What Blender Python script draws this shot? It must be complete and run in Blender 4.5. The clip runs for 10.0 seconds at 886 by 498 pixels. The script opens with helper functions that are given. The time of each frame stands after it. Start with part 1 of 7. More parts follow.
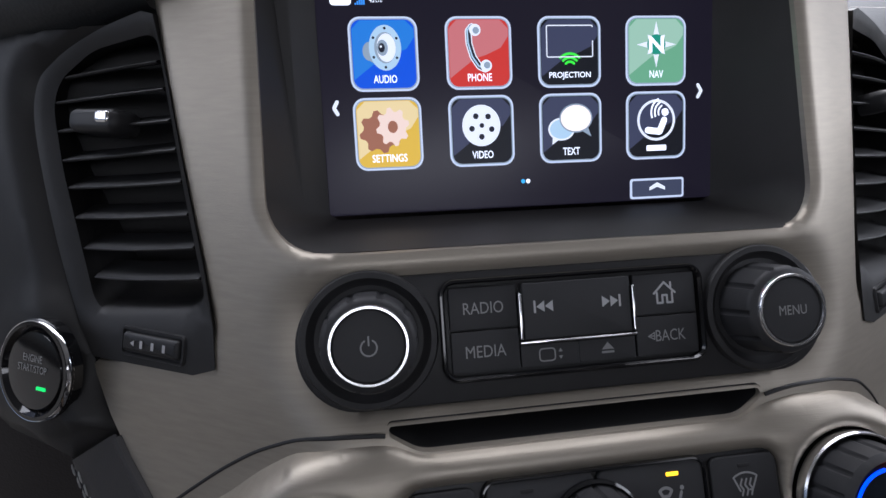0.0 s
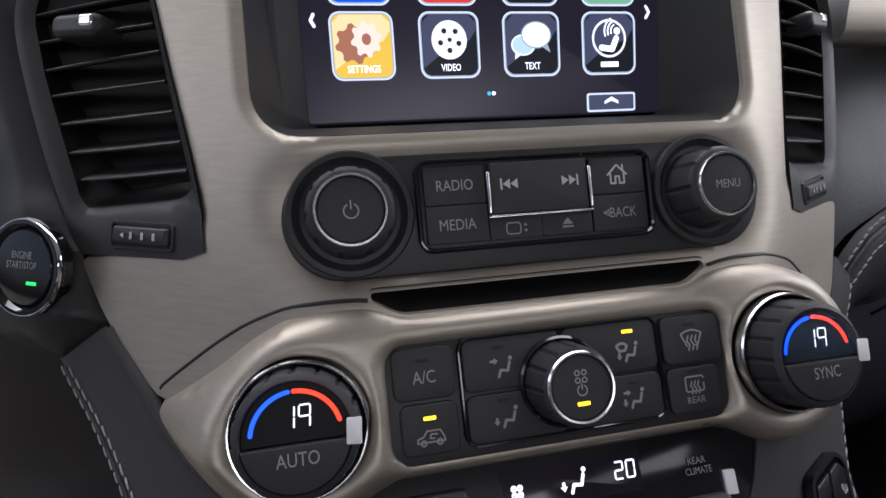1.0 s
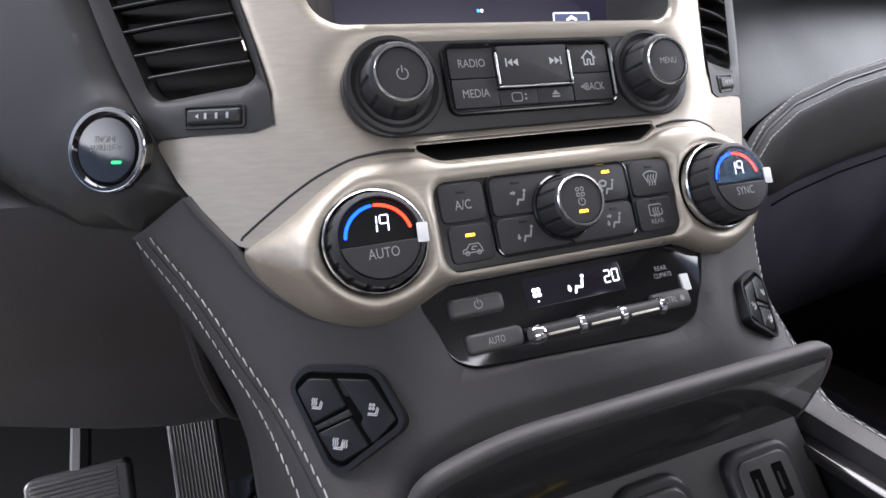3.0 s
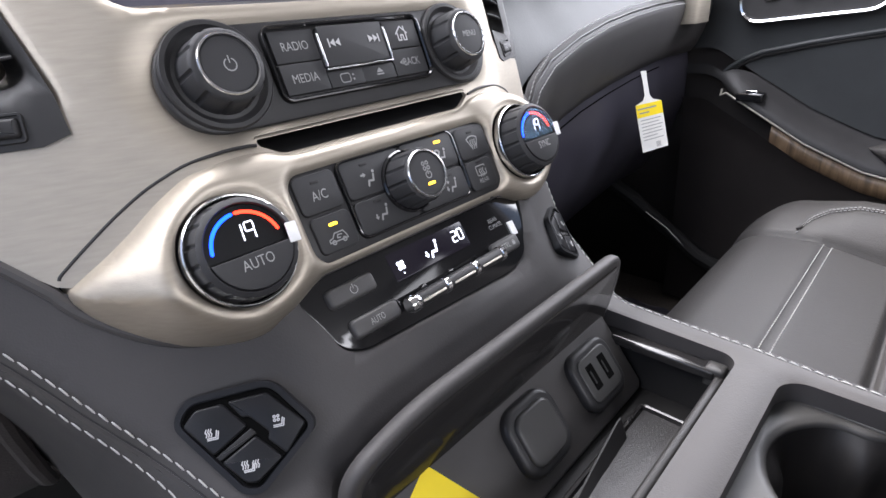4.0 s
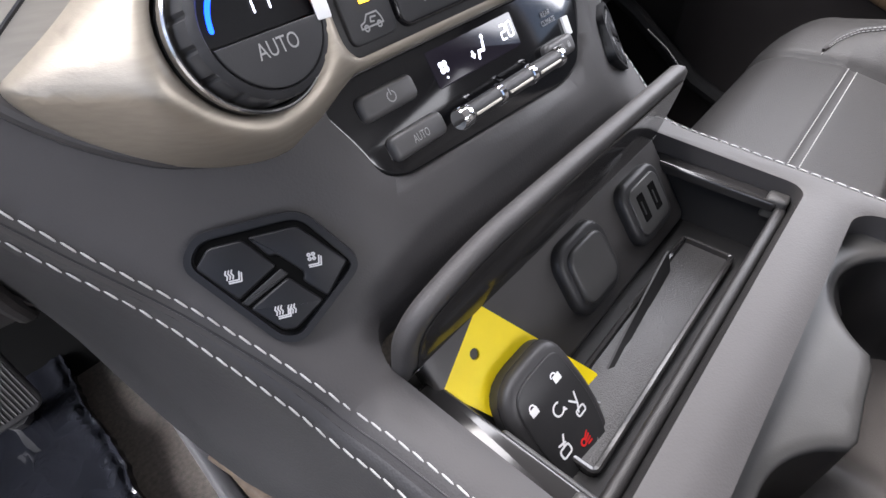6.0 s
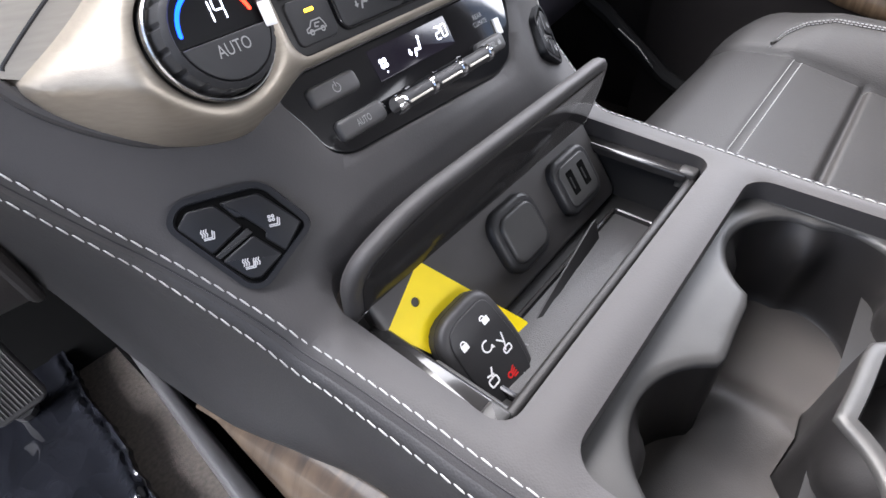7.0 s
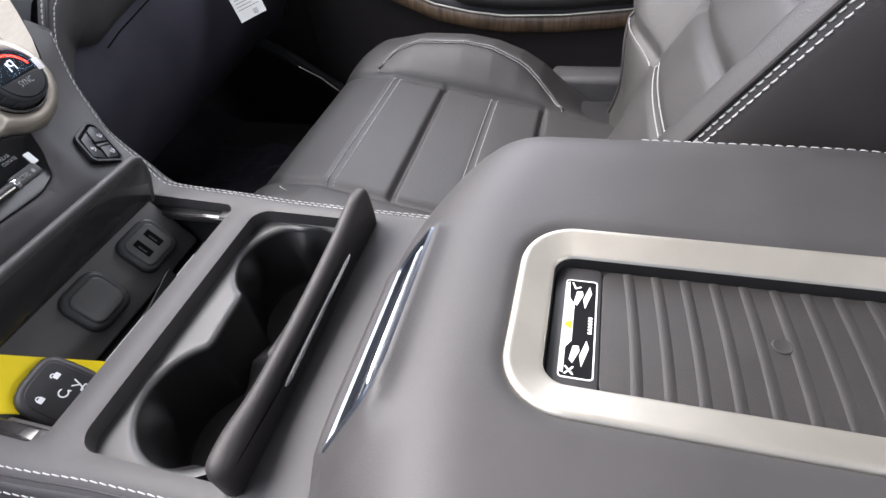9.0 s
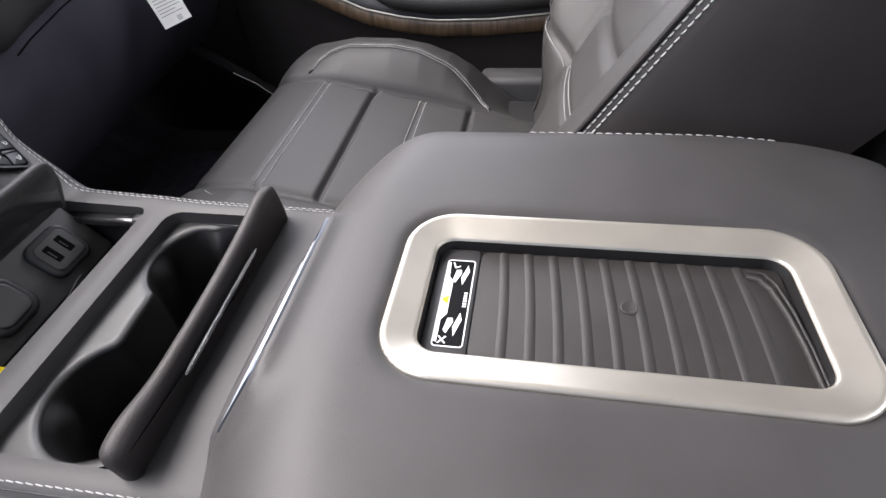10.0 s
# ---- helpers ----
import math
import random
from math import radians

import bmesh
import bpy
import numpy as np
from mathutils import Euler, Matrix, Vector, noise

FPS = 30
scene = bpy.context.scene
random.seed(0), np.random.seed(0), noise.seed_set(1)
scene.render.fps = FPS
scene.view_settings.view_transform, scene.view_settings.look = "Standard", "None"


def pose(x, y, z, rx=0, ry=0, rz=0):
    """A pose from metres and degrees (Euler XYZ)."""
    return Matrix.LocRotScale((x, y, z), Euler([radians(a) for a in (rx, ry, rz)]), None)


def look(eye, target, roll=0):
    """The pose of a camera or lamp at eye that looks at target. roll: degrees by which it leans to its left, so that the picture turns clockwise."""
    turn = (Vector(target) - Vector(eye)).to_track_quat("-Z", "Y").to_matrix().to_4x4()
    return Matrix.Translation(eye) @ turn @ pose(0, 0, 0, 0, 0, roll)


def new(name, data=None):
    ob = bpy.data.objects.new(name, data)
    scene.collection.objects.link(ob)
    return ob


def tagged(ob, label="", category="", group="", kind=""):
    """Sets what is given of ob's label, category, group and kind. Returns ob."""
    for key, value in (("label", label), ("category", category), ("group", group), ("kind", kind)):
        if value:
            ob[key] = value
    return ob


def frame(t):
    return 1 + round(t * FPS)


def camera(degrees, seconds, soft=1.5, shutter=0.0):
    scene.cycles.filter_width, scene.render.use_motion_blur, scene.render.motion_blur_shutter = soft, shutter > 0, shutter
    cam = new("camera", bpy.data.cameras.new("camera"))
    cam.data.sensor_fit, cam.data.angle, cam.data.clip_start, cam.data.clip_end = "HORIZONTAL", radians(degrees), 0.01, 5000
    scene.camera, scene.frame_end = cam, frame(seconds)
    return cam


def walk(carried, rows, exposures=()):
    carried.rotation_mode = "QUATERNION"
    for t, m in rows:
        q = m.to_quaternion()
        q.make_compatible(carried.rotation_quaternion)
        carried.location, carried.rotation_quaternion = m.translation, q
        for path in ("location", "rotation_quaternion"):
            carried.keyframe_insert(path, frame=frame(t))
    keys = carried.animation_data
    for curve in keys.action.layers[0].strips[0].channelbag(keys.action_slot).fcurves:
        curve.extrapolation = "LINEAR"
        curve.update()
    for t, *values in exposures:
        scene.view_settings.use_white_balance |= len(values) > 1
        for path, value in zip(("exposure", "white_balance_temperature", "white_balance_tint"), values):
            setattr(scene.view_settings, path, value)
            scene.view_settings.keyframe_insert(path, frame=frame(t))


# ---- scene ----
cam = camera(81.9, 10.0)
PATH = [
    (0, (-0.071, 0.033, 0.731), (0.189, 1.919, 0.122), -1.2),
    (0.5, (-0.08, 0.01, 0.709), (0.239, 1.885, 0.091), -1.5),
    (1, (-0.078, 0.004, 0.693), (0.293, 1.87, 0.079), -1.5),
    (1.5, (-0.089, -0.007, 0.675), (0.344, 1.846, 0.058), -1.4),
    (2, (-0.096, -0.027, 0.658), (0.403, 1.809, 0.043), -2.7),
    (2.2, (-0.103, -0.03, 0.654), (0.426, 1.797, 0.036), -2.4),
    (3.3, (-0.153, -0.06, 0.646), (0.591, 1.692, 0.033), -4.7),
    (3.5, (-0.158, -0.052, 0.654), (0.842, 1.557, 0.013), -7.9),
    (4, (-0.175, -0.039, 0.663), (1.09, 1.27, -0.167), -5.1),
    (4.5, (-0.189, -0.015, 0.668), (1.101, 1.091, -0.387), -1.9),
    (5, (-0.188, 0.003, 0.655), (1.015, 1.032, -0.568), -1.5),
    (5.5, (-0.178, 0.015, 0.643), (0.922, 0.995, -0.709), -2.0),
    (5.7, (-0.175, 0.018, 0.636), (0.897, 0.987, -0.746), -2.2),
    (6.8, (-0.179, 0.007, 0.636), (0.894, 0.975, -0.746), -3.0),
    (7, (-0.19, -0.03, 0.649), (0.892, 0.944, -0.722), -3.8),
    (7.5, (-0.194, -0.106, 0.693), (0.927, 0.811, -0.685), -6.3),
    (8, (-0.186, -0.176, 0.705), (1.048, 0.617, -0.655), -8.7),
    (8.5, (-0.178, -0.229, 0.718), (1.139, 0.385, -0.656), -8.4),
    (9, (-0.176, -0.267, 0.731), (1.19, 0.208, -0.651), -7.3),
    (9.5, (-0.177, -0.306, 0.737), (1.218, 0.068, -0.646), -6.1),
    (10, (-0.19, -0.315, 0.734), (1.219, 0.016, -0.647), -5.6),
]
walk(cam, [(t, look(eye, target, roll)) for t, eye, target, roll in PATH], [(0, -0.22, 6150, 10), (1, 0.12, 6400, 11), (2, 0.62, 6450, 12), (3.5, 1.45, 6400, 10), (5.5, 1.55, 6500, 10), (7.5, 1.8, 6300, 9), (8.5, 1.55, 6250, 9), (10, 1.1, 6400, 10)])

# ---- light ----
world = bpy.data.worlds.new("sky")
scene.world = world
world.use_nodes = True
wn = world.node_tree.nodes
wn.clear()
sky = wn.new("ShaderNodeTexSky")
sky.sky_type, sky.sun_disc = "NISHITA", False
sky.sun_elevation, sky.sun_rotation = radians(50), radians(12)
sky.air_density, sky.dust_density, sky.ozone_density = 0.6, 6.0, 0.3
bg = wn.new("ShaderNodeBackground")
bg.inputs["Strength"].default_value = 0.15
wo = wn.new("ShaderNodeOutputWorld")
world.node_tree.links.new(sky.outputs[0], bg.inputs["Color"])
world.node_tree.links.new(bg.outputs[0], wo.inputs["Surface"])

sun_data = bpy.data.lights.new("sun", "SUN")
sun_data.energy, sun_data.angle, sun_data.color = 0.8, radians(30), (1.0, 0.98, 0.95)
sun = new("sun", sun_data)
sun.matrix_world = look((0.8, 3.6, 4.9), (0, 0, 0.4))


def opening(name, eye, target, wide, high, watts, color, spread=180):
    """An area lamp: daylight at a cabin opening, also used for added fills."""
    a = bpy.data.lights.new(name, "AREA")
    a.shape, a.size, a.size_y, a.energy, a.color = "RECTANGLE", wide, high, watts, color
    a.spread = radians(spread)
    ob = new(name, a)
    ob.matrix_world = look(eye, target)


opening("windscreen_daylight", (0.0, 0.44, 1.20), (0.0, -0.15, 0.42), 1.5, 0.72, 18, (0.94, 0.937, 1.0))
opening("passenger_window_daylight", (0.97, 0.02, 0.98), (0.2, -0.10, 0.45), 0.62, 0.44, 3.5, (0.94, 0.937, 1.0))
opening("driver_window_daylight", (-0.95, 0.15, 1.10), (-0.20, 0.27, 0.84), 0.7, 0.36, 0.12, (0.94, 0.937, 1.0), 40)
# unseen narrow fill added to lift the driver's footwell, as if the door stood open
opening("driver_footwell_fill", (-0.91, 0.46, 0.30), (-0.30, 0.46, 0.02), 0.8, 0.30, 2.8, (0.94, 0.937, 1.0), 60)
# unseen fill added before the solid left rear wall to brighten the dash
opening("rear_side_fill", (-0.91, -1.25, 0.88), (0.0, 0.05, 0.45), 0.75, 0.42, 1.4, (0.94, 0.937, 1.0))
opening("rear_passenger_daylight", (0.91, -0.98, 0.92), (0.0, 0.10, 0.55), 1.10, 0.42, 2.7, (0.94, 0.937, 1.0))
# unseen fill added before the solid back wall to lift the dash slope
opening("rear_center_fill", (0.0, -1.67, 1.06), (0.0, 0.12, 0.60), 1.20, 0.40, 7.0, (0.94, 0.937, 1.0))


# ---- materials ----
def material(name, color, rough=0.5, metal=0.0, vary=0.06, bump=0.0, bump_scale=900.0, scale=60.0,
             emit=None, strength=0.0, coat=0.0, ior=1.45, stretch=None, alpha_glass=False):
    """A surface with two scales of change: broad stains and a fine relief."""
    m = bpy.data.materials.new(name)
    m.use_nodes = True
    nt = m.node_tree
    b = nt.nodes["Principled BSDF"]
    b.inputs["Base Color"].default_value = (*color, 1)
    b.inputs["Roughness"].default_value = rough
    b.inputs["Metallic"].default_value = metal
    b.inputs["IOR"].default_value = ior
    b.inputs["Coat Weight"].default_value = coat
    b.inputs["Coat Roughness"].default_value = 0.08
    tc = nt.nodes.new("ShaderNodeTexCoord")
    vec = tc.outputs["Object"]
    if stretch:
        mp = nt.nodes.new("ShaderNodeMapping")
        mp.inputs["Scale"].default_value = stretch
        nt.links.new(vec, mp.inputs["Vector"])
        vec = mp.outputs["Vector"]
    if vary:
        n1 = nt.nodes.new("ShaderNodeTexNoise")
        n1.inputs["Scale"].default_value, n1.inputs["Detail"].default_value = scale, 6.0
        nt.links.new(vec, n1.inputs["Vector"])
        ramp = nt.nodes.new("ShaderNodeValToRGB")
        e = ramp.color_ramp.elements
        e[0].position, e[1].position = 0.3, 0.7
        e[0].color = (*[max(0, c * (1 - vary)) for c in color], 1)
        e[1].color = (*[min(1, c * (1 + vary)) for c in color], 1)
        nt.links.new(n1.outputs["Fac"], ramp.inputs["Fac"])
        nt.links.new(ramp.outputs["Color"], b.inputs["Base Color"])
        mr = nt.nodes.new("ShaderNodeMapRange")
        mr.inputs["To Min"].default_value = max(0.02, rough * (1 - vary))
        mr.inputs["To Max"].default_value = min(1.0, rough * (1 + vary))
        nt.links.new(n1.outputs["Fac"], mr.inputs["Value"])
        nt.links.new(mr.outputs["Result"], b.inputs["Roughness"])
    if bump:
        n2 = nt.nodes.new("ShaderNodeTexNoise")
        n2.inputs["Scale"].default_value, n2.inputs["Detail"].default_value = bump_scale, 3.0
        nt.links.new(vec, n2.inputs["Vector"])
        bp = nt.nodes.new("ShaderNodeBump")
        bp.inputs["Strength"].default_value, bp.inputs["Distance"].default_value = bump, 0.0006
        nt.links.new(n2.outputs["Fac"], bp.inputs["Height"])
        nt.links.new(bp.outputs["Normal"], b.inputs["Normal"])
    if emit:
        b.inputs["Emission Color"].default_value = (*emit, 1)
        b.inputs["Emission Strength"].default_value = strength
    return m


def leather(name, color, rough, pebble=0.25, size=850.0):
    """Grained hide: cells for the pebbles, noise for the pores and the wear."""
    m = material(name, color, rough, vary=0.10, scale=25)
    nt = m.node_tree
    b = nt.nodes["Principled BSDF"]
    tc = nt.nodes["Texture Coordinate"]
    vo = nt.nodes.new("ShaderNodeTexVoronoi")
    vo.inputs["Scale"].default_value = size
    nz = nt.nodes.new("ShaderNodeTexNoise")
    nz.inputs["Scale"].default_value, nz.inputs["Detail"].default_value = size * 0.35, 4.0
    add = nt.nodes.new("ShaderNodeMath")
    add.operation = "ADD"
    nt.links.new(tc.outputs["Object"], vo.inputs["Vector"])
    nt.links.new(tc.outputs["Object"], nz.inputs["Vector"])
    nt.links.new(vo.outputs["Distance"], add.inputs[0])
    nt.links.new(nz.outputs["Fac"], add.inputs[1])
    bp = nt.nodes.new("ShaderNodeBump")
    bp.inputs["Strength"].default_value, bp.inputs["Distance"].default_value = pebble, 0.0005
    nt.links.new(add.outputs[0], bp.inputs["Height"])
    nt.links.new(bp.outputs["Normal"], b.inputs["Normal"])
    return m


def wood(name):
    """Dark burl with flowing bands, satin lacquer."""
    m = material(name, (0.16, 0.095, 0.048), 0.42, vary=0.0, coat=0.15)
    nt = m.node_tree
    b = nt.nodes["Principled BSDF"]
    tc = nt.nodes["Texture Coordinate"]
    mp = nt.nodes.new("ShaderNodeMapping")
    mp.inputs["Scale"].default_value, mp.inputs["Rotation"].default_value = (20.0, 75.0, 10.0), (0.35, 0.0, 0.1)
    nt.links.new(tc.outputs["Object"], mp.inputs["Vector"])
    nz = nt.nodes.new("ShaderNodeTexNoise")
    nz.inputs["Scale"].default_value, nz.inputs["Detail"].default_value = 1.6, 8.0
    nz.inputs["Distortion"].default_value = 0.8
    wv = nt.nodes.new("ShaderNodeTexNoise")
    wv.inputs["Scale"].default_value, wv.inputs["Detail"].default_value = 11.0, 3.0
    nt.links.new(mp.outputs["Vector"], nz.inputs["Vector"])
    nt.links.new(tc.outputs["Object"], wv.inputs["Vector"])
    mix = nt.nodes.new("ShaderNodeMath")
    mix.operation = "MULTIPLY"
    nt.links.new(nz.outputs["Fac"], mix.inputs[0])
    nt.links.new(wv.outputs["Fac"], mix.inputs[1])
    ramp = nt.nodes.new("ShaderNodeValToRGB")
    e = ramp.color_ramp.elements
    e[0].position, e[1].position = 0.12, 0.42
    e[0].color, e[1].color = (0.040, 0.026, 0.016, 1), (0.165, 0.112, 0.068, 1)
    mid = ramp.color_ramp.elements.new(0.24)
    mid.color = (0.090, 0.059, 0.035, 1)
    nt.links.new(mix.outputs[0], ramp.inputs["Fac"])
    nt.links.new(ramp.outputs["Color"], b.inputs["Base Color"])
    return m


M_GOLD = material("champagne_metal_paint", (0.41, 0.368, 0.308), 0.47, 0.80, vary=0.06, bump=0.10, bump_scale=900, scale=160, stretch=(0.05, 1, 4.0))
M_SATIN = material("satin_silver_trim", (0.62, 0.585, 0.515), 0.42, 0.85, vary=0.05, bump=0.04, bump_scale=1500, scale=40)
M_CHROME = material("chrome", (0.82, 0.82, 0.83), 0.06, 1.0, vary=0.03, scale=80)
M_LEATHER = leather("charcoal_leather", (0.044, 0.0414, 0.0416), 0.56, 0.12, 1100)
M_SIDE = leather("charcoal_vinyl", (0.036, 0.035, 0.036), 0.52, 0.2)
M_SEAT = leather("seat_leather", (0.032, 0.0302, 0.0295), 0.54, 0.42, 620)
M_SEATSIDE = leather("seat_side_vinyl", (0.026, 0.0225, 0.022), 0.55, 0.25)
M_DASH = leather("dash_vinyl", (0.023, 0.0255, 0.028), 0.52, 0.14, 620)
M_PLASTIC = material("charcoal_plastic", (0.030, 0.029, 0.030), 0.46, vary=0.07, bump=0.10, bump_scale=1600)
M_BLACK = material("black_plastic", (0.026, 0.0255, 0.0265), 0.42, vary=0.08, bump=0.06, bump_scale=1600, ior=1.38)
M_HOUSING = material("vent_housing_plastic", (0.022, 0.0212, 0.0212), 0.50, vary=0.07, bump=0.10, bump_scale=1600, ior=1.40)
M_SHEET = material("dark_navy_plastic_sheet", (0.040, 0.038, 0.050), 0.32, vary=0.2, bump=0.15, bump_scale=40, scale=15)
M_LENS = material("black_readout_lens", (0.005, 0.005, 0.006), 0.45, vary=0.0, ior=1.25)
# near-black that stands for deep shade in hollows and gaps
M_VOID = material("hollow_shade_black", (0.004, 0.004, 0.004), 0.9, vary=0.1, ior=1.1)
M_HOOD = material("soft_black_plastic", (0.034, 0.032, 0.031), 0.50, ior=1.38, vary=0.07, bump=0.08, bump_scale=1600)
M_DARK = material("black_hollow_plastic", (0.016, 0.0155, 0.016), 0.6, vary=0.08, bump=0.05)
M_GLOSSBLACK = material("gloss_black", (0.008, 0.008, 0.009), 0.09, vary=0.03, coat=0.4)
M_BUTTON = material("button_rubber", (0.034, 0.034, 0.036), 0.52, vary=0.07, bump=0.08, bump_scale=2200, ior=1.36)
M_GREYBUTTON = material("grey_button", (0.062, 0.060, 0.060), 0.42, vary=0.07, bump=0.08, bump_scale=2000)
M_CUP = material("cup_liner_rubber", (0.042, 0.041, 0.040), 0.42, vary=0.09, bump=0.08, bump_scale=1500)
# darkened rubber: the shade inside recesses is put into its colour
M_WELL = material("shade_dark_rubber", (0.013, 0.012, 0.012), 0.50, vary=0.10, bump=0.10, bump_scale=1500)
M_BINRUBBER = material("black_ribbed_rubber", (0.012, 0.0115, 0.0115), 0.62, vary=0.12, bump=0.35, bump_scale=1800, ior=1.33)
M_BINMAT = material("satin_rubber_mat", (0.022, 0.021, 0.021), 0.38, vary=0.12, bump=0.5, bump_scale=1400)
M_SWITCH = material("black_switch_plastic", (0.011, 0.0112, 0.013), 0.40, vary=0.07, bump=0.06, bump_scale=1800, ior=1.36)
M_SOCKET = material("grey_socket_plastic", (0.048, 0.045, 0.044), 0.40, vary=0.08, bump=0.10, bump_scale=1500)
M_BRIGHT = material("satin_chrome", (0.82, 0.82, 0.83), 0.20, 0.95, vary=0.04)
M_RING = material("satin_chrome_ring", (0.70, 0.70, 0.71), 0.18, 1.0, vary=0.03)
M_LIDGLOSS = material("dark_gloss_plastic", (0.020, 0.019, 0.019), 0.16, vary=0.06, coat=0.3)
M_CUPFLOOR = material("brown_grey_rubber", (0.054, 0.049, 0.046), 0.55, vary=0.12, bump=0.2, bump_scale=1500, scale=40)
M_TRAY = material("ribbed_rubber", (0.027, 0.0245, 0.0235), 0.55, vary=0.10, bump=0.35, bump_scale=1800)
M_THREAD = material("white_thread", (0.42, 0.42, 0.41), 0.75, vary=0.10, bump=0.3, bump_scale=3000)
M_GREYTHREAD = material("grey_thread", (0.42, 0.42, 0.42), 0.75, vary=0.10, bump=0.3, bump_scale=3000)
M_PRINT = material("grey_print", (0.30, 0.30, 0.30), 0.55, vary=0.03)
M_LIGHTPRINT = material("pale_print", (0.48, 0.48, 0.49), 0.5, vary=0.03)
M_WHITE = material("white_plastic", (0.78, 0.78, 0.78), 0.5, vary=0.03)
M_PAPER = material("white_card", (0.80, 0.79, 0.76), 0.6, vary=0.03)
M_YELLOW = material("yellow_card", (0.93, 0.71, 0.008), 0.45, vary=0.04)
M_RED = material("red_print", (0.55, 0.02, 0.02), 0.5, vary=0.03)
M_SMOKE = material("smoked_chrome", (0.13, 0.145, 0.17), 0.30, 0.9, vary=0.05)
M_TINT = material("dark_blue_gloss", (0.022, 0.025, 0.030), 0.20, 0.1, vary=0.05, ior=1.38)
M_CARPET = material("brown_grey_carpet", (0.075, 0.064, 0.055), 0.95, vary=0.35, bump=1.0, bump_scale=700, scale=200)
M_FILM = material("clear_plastic_film", (0.008, 0.0085, 0.011), 0.06, vary=0.25, bump=0.30, bump_scale=30, coat=0.4, scale=20)
M_WOOD = wood("burl_wood")
M_ROOF = material("headliner_cloth", (0.24, 0.236, 0.232), 0.9, vary=0.05, bump=0.4)
M_GROUND = material("grey_concrete", (0.30, 0.30, 0.29), 0.85, vary=0.15, bump=0.3, bump_scale=40, scale=3)
M_GLASS = material("display_glass", (0.006, 0.006, 0.008), 0.30, vary=0.0, emit=(0.12, 0.10, 0.20), strength=0.10)


LIT = 1.25  # how bright the lit signs are beside daylight


def glow(name, color, strength):
    return material(name, tuple(c * 0.05 for c in color), 0.4, vary=0.0, emit=color, strength=strength * LIT)


G_WHITE = glow("lit_white", (0.80, 0.84, 1.0), 1.5)
G_AMBER = glow("lit_amber", (1.0, 0.55, 0.02), 2.6)
G_GREEN = glow("lit_green", (0.02, 0.75, 0.16), 1.2)
G_BLUE = glow("lit_blue", (0.003, 0.055, 1.0), 2.4)
G_ORANGE = glow("lit_red", (1.0, 0.028, 0.010), 2.4)
G_DIM = material("dim_window", (0.008, 0.008, 0.011), 0.12, vary=0.0, emit=(0.26, 0.19, 0.34), strength=0.012)


# ---- building helpers ----
def root_offset(ob):
    v = Vector((0, 0, 0))
    while ob is not None:
        v += ob.location
        ob = ob.parent
    return v


def finish(name, bm, mat, smooth=True, angle=35):
    me = bpy.data.meshes.new(name)
    bmesh.ops.recalc_face_normals(bm, faces=bm.faces)
    bm.to_mesh(me)
    bm.free()
    if mat:
        me.materials.append(mat)
    if smooth:
        me.shade_smooth()
        me.set_sharp_from_angle(angle=radians(angle))
    return me


def thing(name, at, label, category, group="", kind=""):
    """An empty at the base of a thing, which carries its parts."""
    ob = new(name)
    ob.location = at
    ob.empty_display_size = 0.02
    return tagged(ob, label, category, group, kind)


def solid(name, bm, mat, label, category, group="", kind="", smooth=True):
    """A thing of one mesh."""
    return tagged(new(name, finish(name, bm, mat, smooth)), label, category, group, kind)


def part(name, bm, mat, parent, label="", smooth=True, angle=35):
    """One mesh under a thing or under a part, given in the world's metres."""
    bm.transform(Matrix.Translation(-root_offset(parent)))
    ob = new(name, finish(name, bm, mat, smooth, angle))
    ob.parent = parent
    return tagged(ob, label)


def join(*bms):
    out = bmesh.new()
    for b in bms:
        me = bpy.data.meshes.new("t")
        b.to_mesh(me)
        b.free()
        out.from_mesh(me)
        bpy.data.meshes.remove(me)
    return out


def plane_frame(o, right, up):
    """A pose with x to the right, y up along the face and z out of it."""
    x = Vector(right).normalized()
    z = x.cross(Vector(up)).normalized()
    y = z.cross(x)
    m = Matrix((x, y, z)).transposed().to_4x4()
    m.translation = Vector(o)
    return m


def rrect(cx, cy, w, h, r, n=6):
    r = max(min(r, w / 2 - 1e-5, h / 2 - 1e-5), 1e-5)
    pts = []
    for (sx, sy, a0) in ((1, 1, 0), (-1, 1, 90), (-1, -1, 180), (1, -1, 270)):
        for k in range(n + 1):
            a = radians(a0 + 90 * k / n)
            pts.append((cx + sx * (w / 2 - r) + r * math.cos(a), cy + sy * (h / 2 - r) + r * math.sin(a)))
    return pts


def circle(cx, cy, r, n=40, ry=None):
    return [(cx + r * math.cos(2 * math.pi * k / n), cy + (ry or r) * math.sin(2 * math.pi * k / n)) for k in range(n)]


def area2(p):
    return sum(p[i - 1][0] * p[i][1] - p[i][0] * p[i - 1][1] for i in range(len(p)))


def ccw(p):
    return list(p) if area2(p) > 0 else list(reversed(p))


def inset(p, d):
    """The outline moved inwards by d."""
    p = ccw(p)
    out = []
    n = len(p)
    for i in range(n):
        a, b, c = Vector(p[i - 1]), Vector(p[i]), Vector(p[(i + 1) % n])
        e1, e2 = (b - a), (c - b)
        if e1.length < 1e-9 or e2.length < 1e-9:
            e1 = e2 = (c - a)
        n1 = Vector((-e1.y, e1.x)).normalized()
        n2 = Vector((-e2.y, e2.x)).normalized()
        m = n1 + n2
        m = m.normalized() if m.length > 1e-6 else n1
        q = b + m * (d / max(0.5, m.dot(n1)))
        out.append((q.x, q.y))
    return out


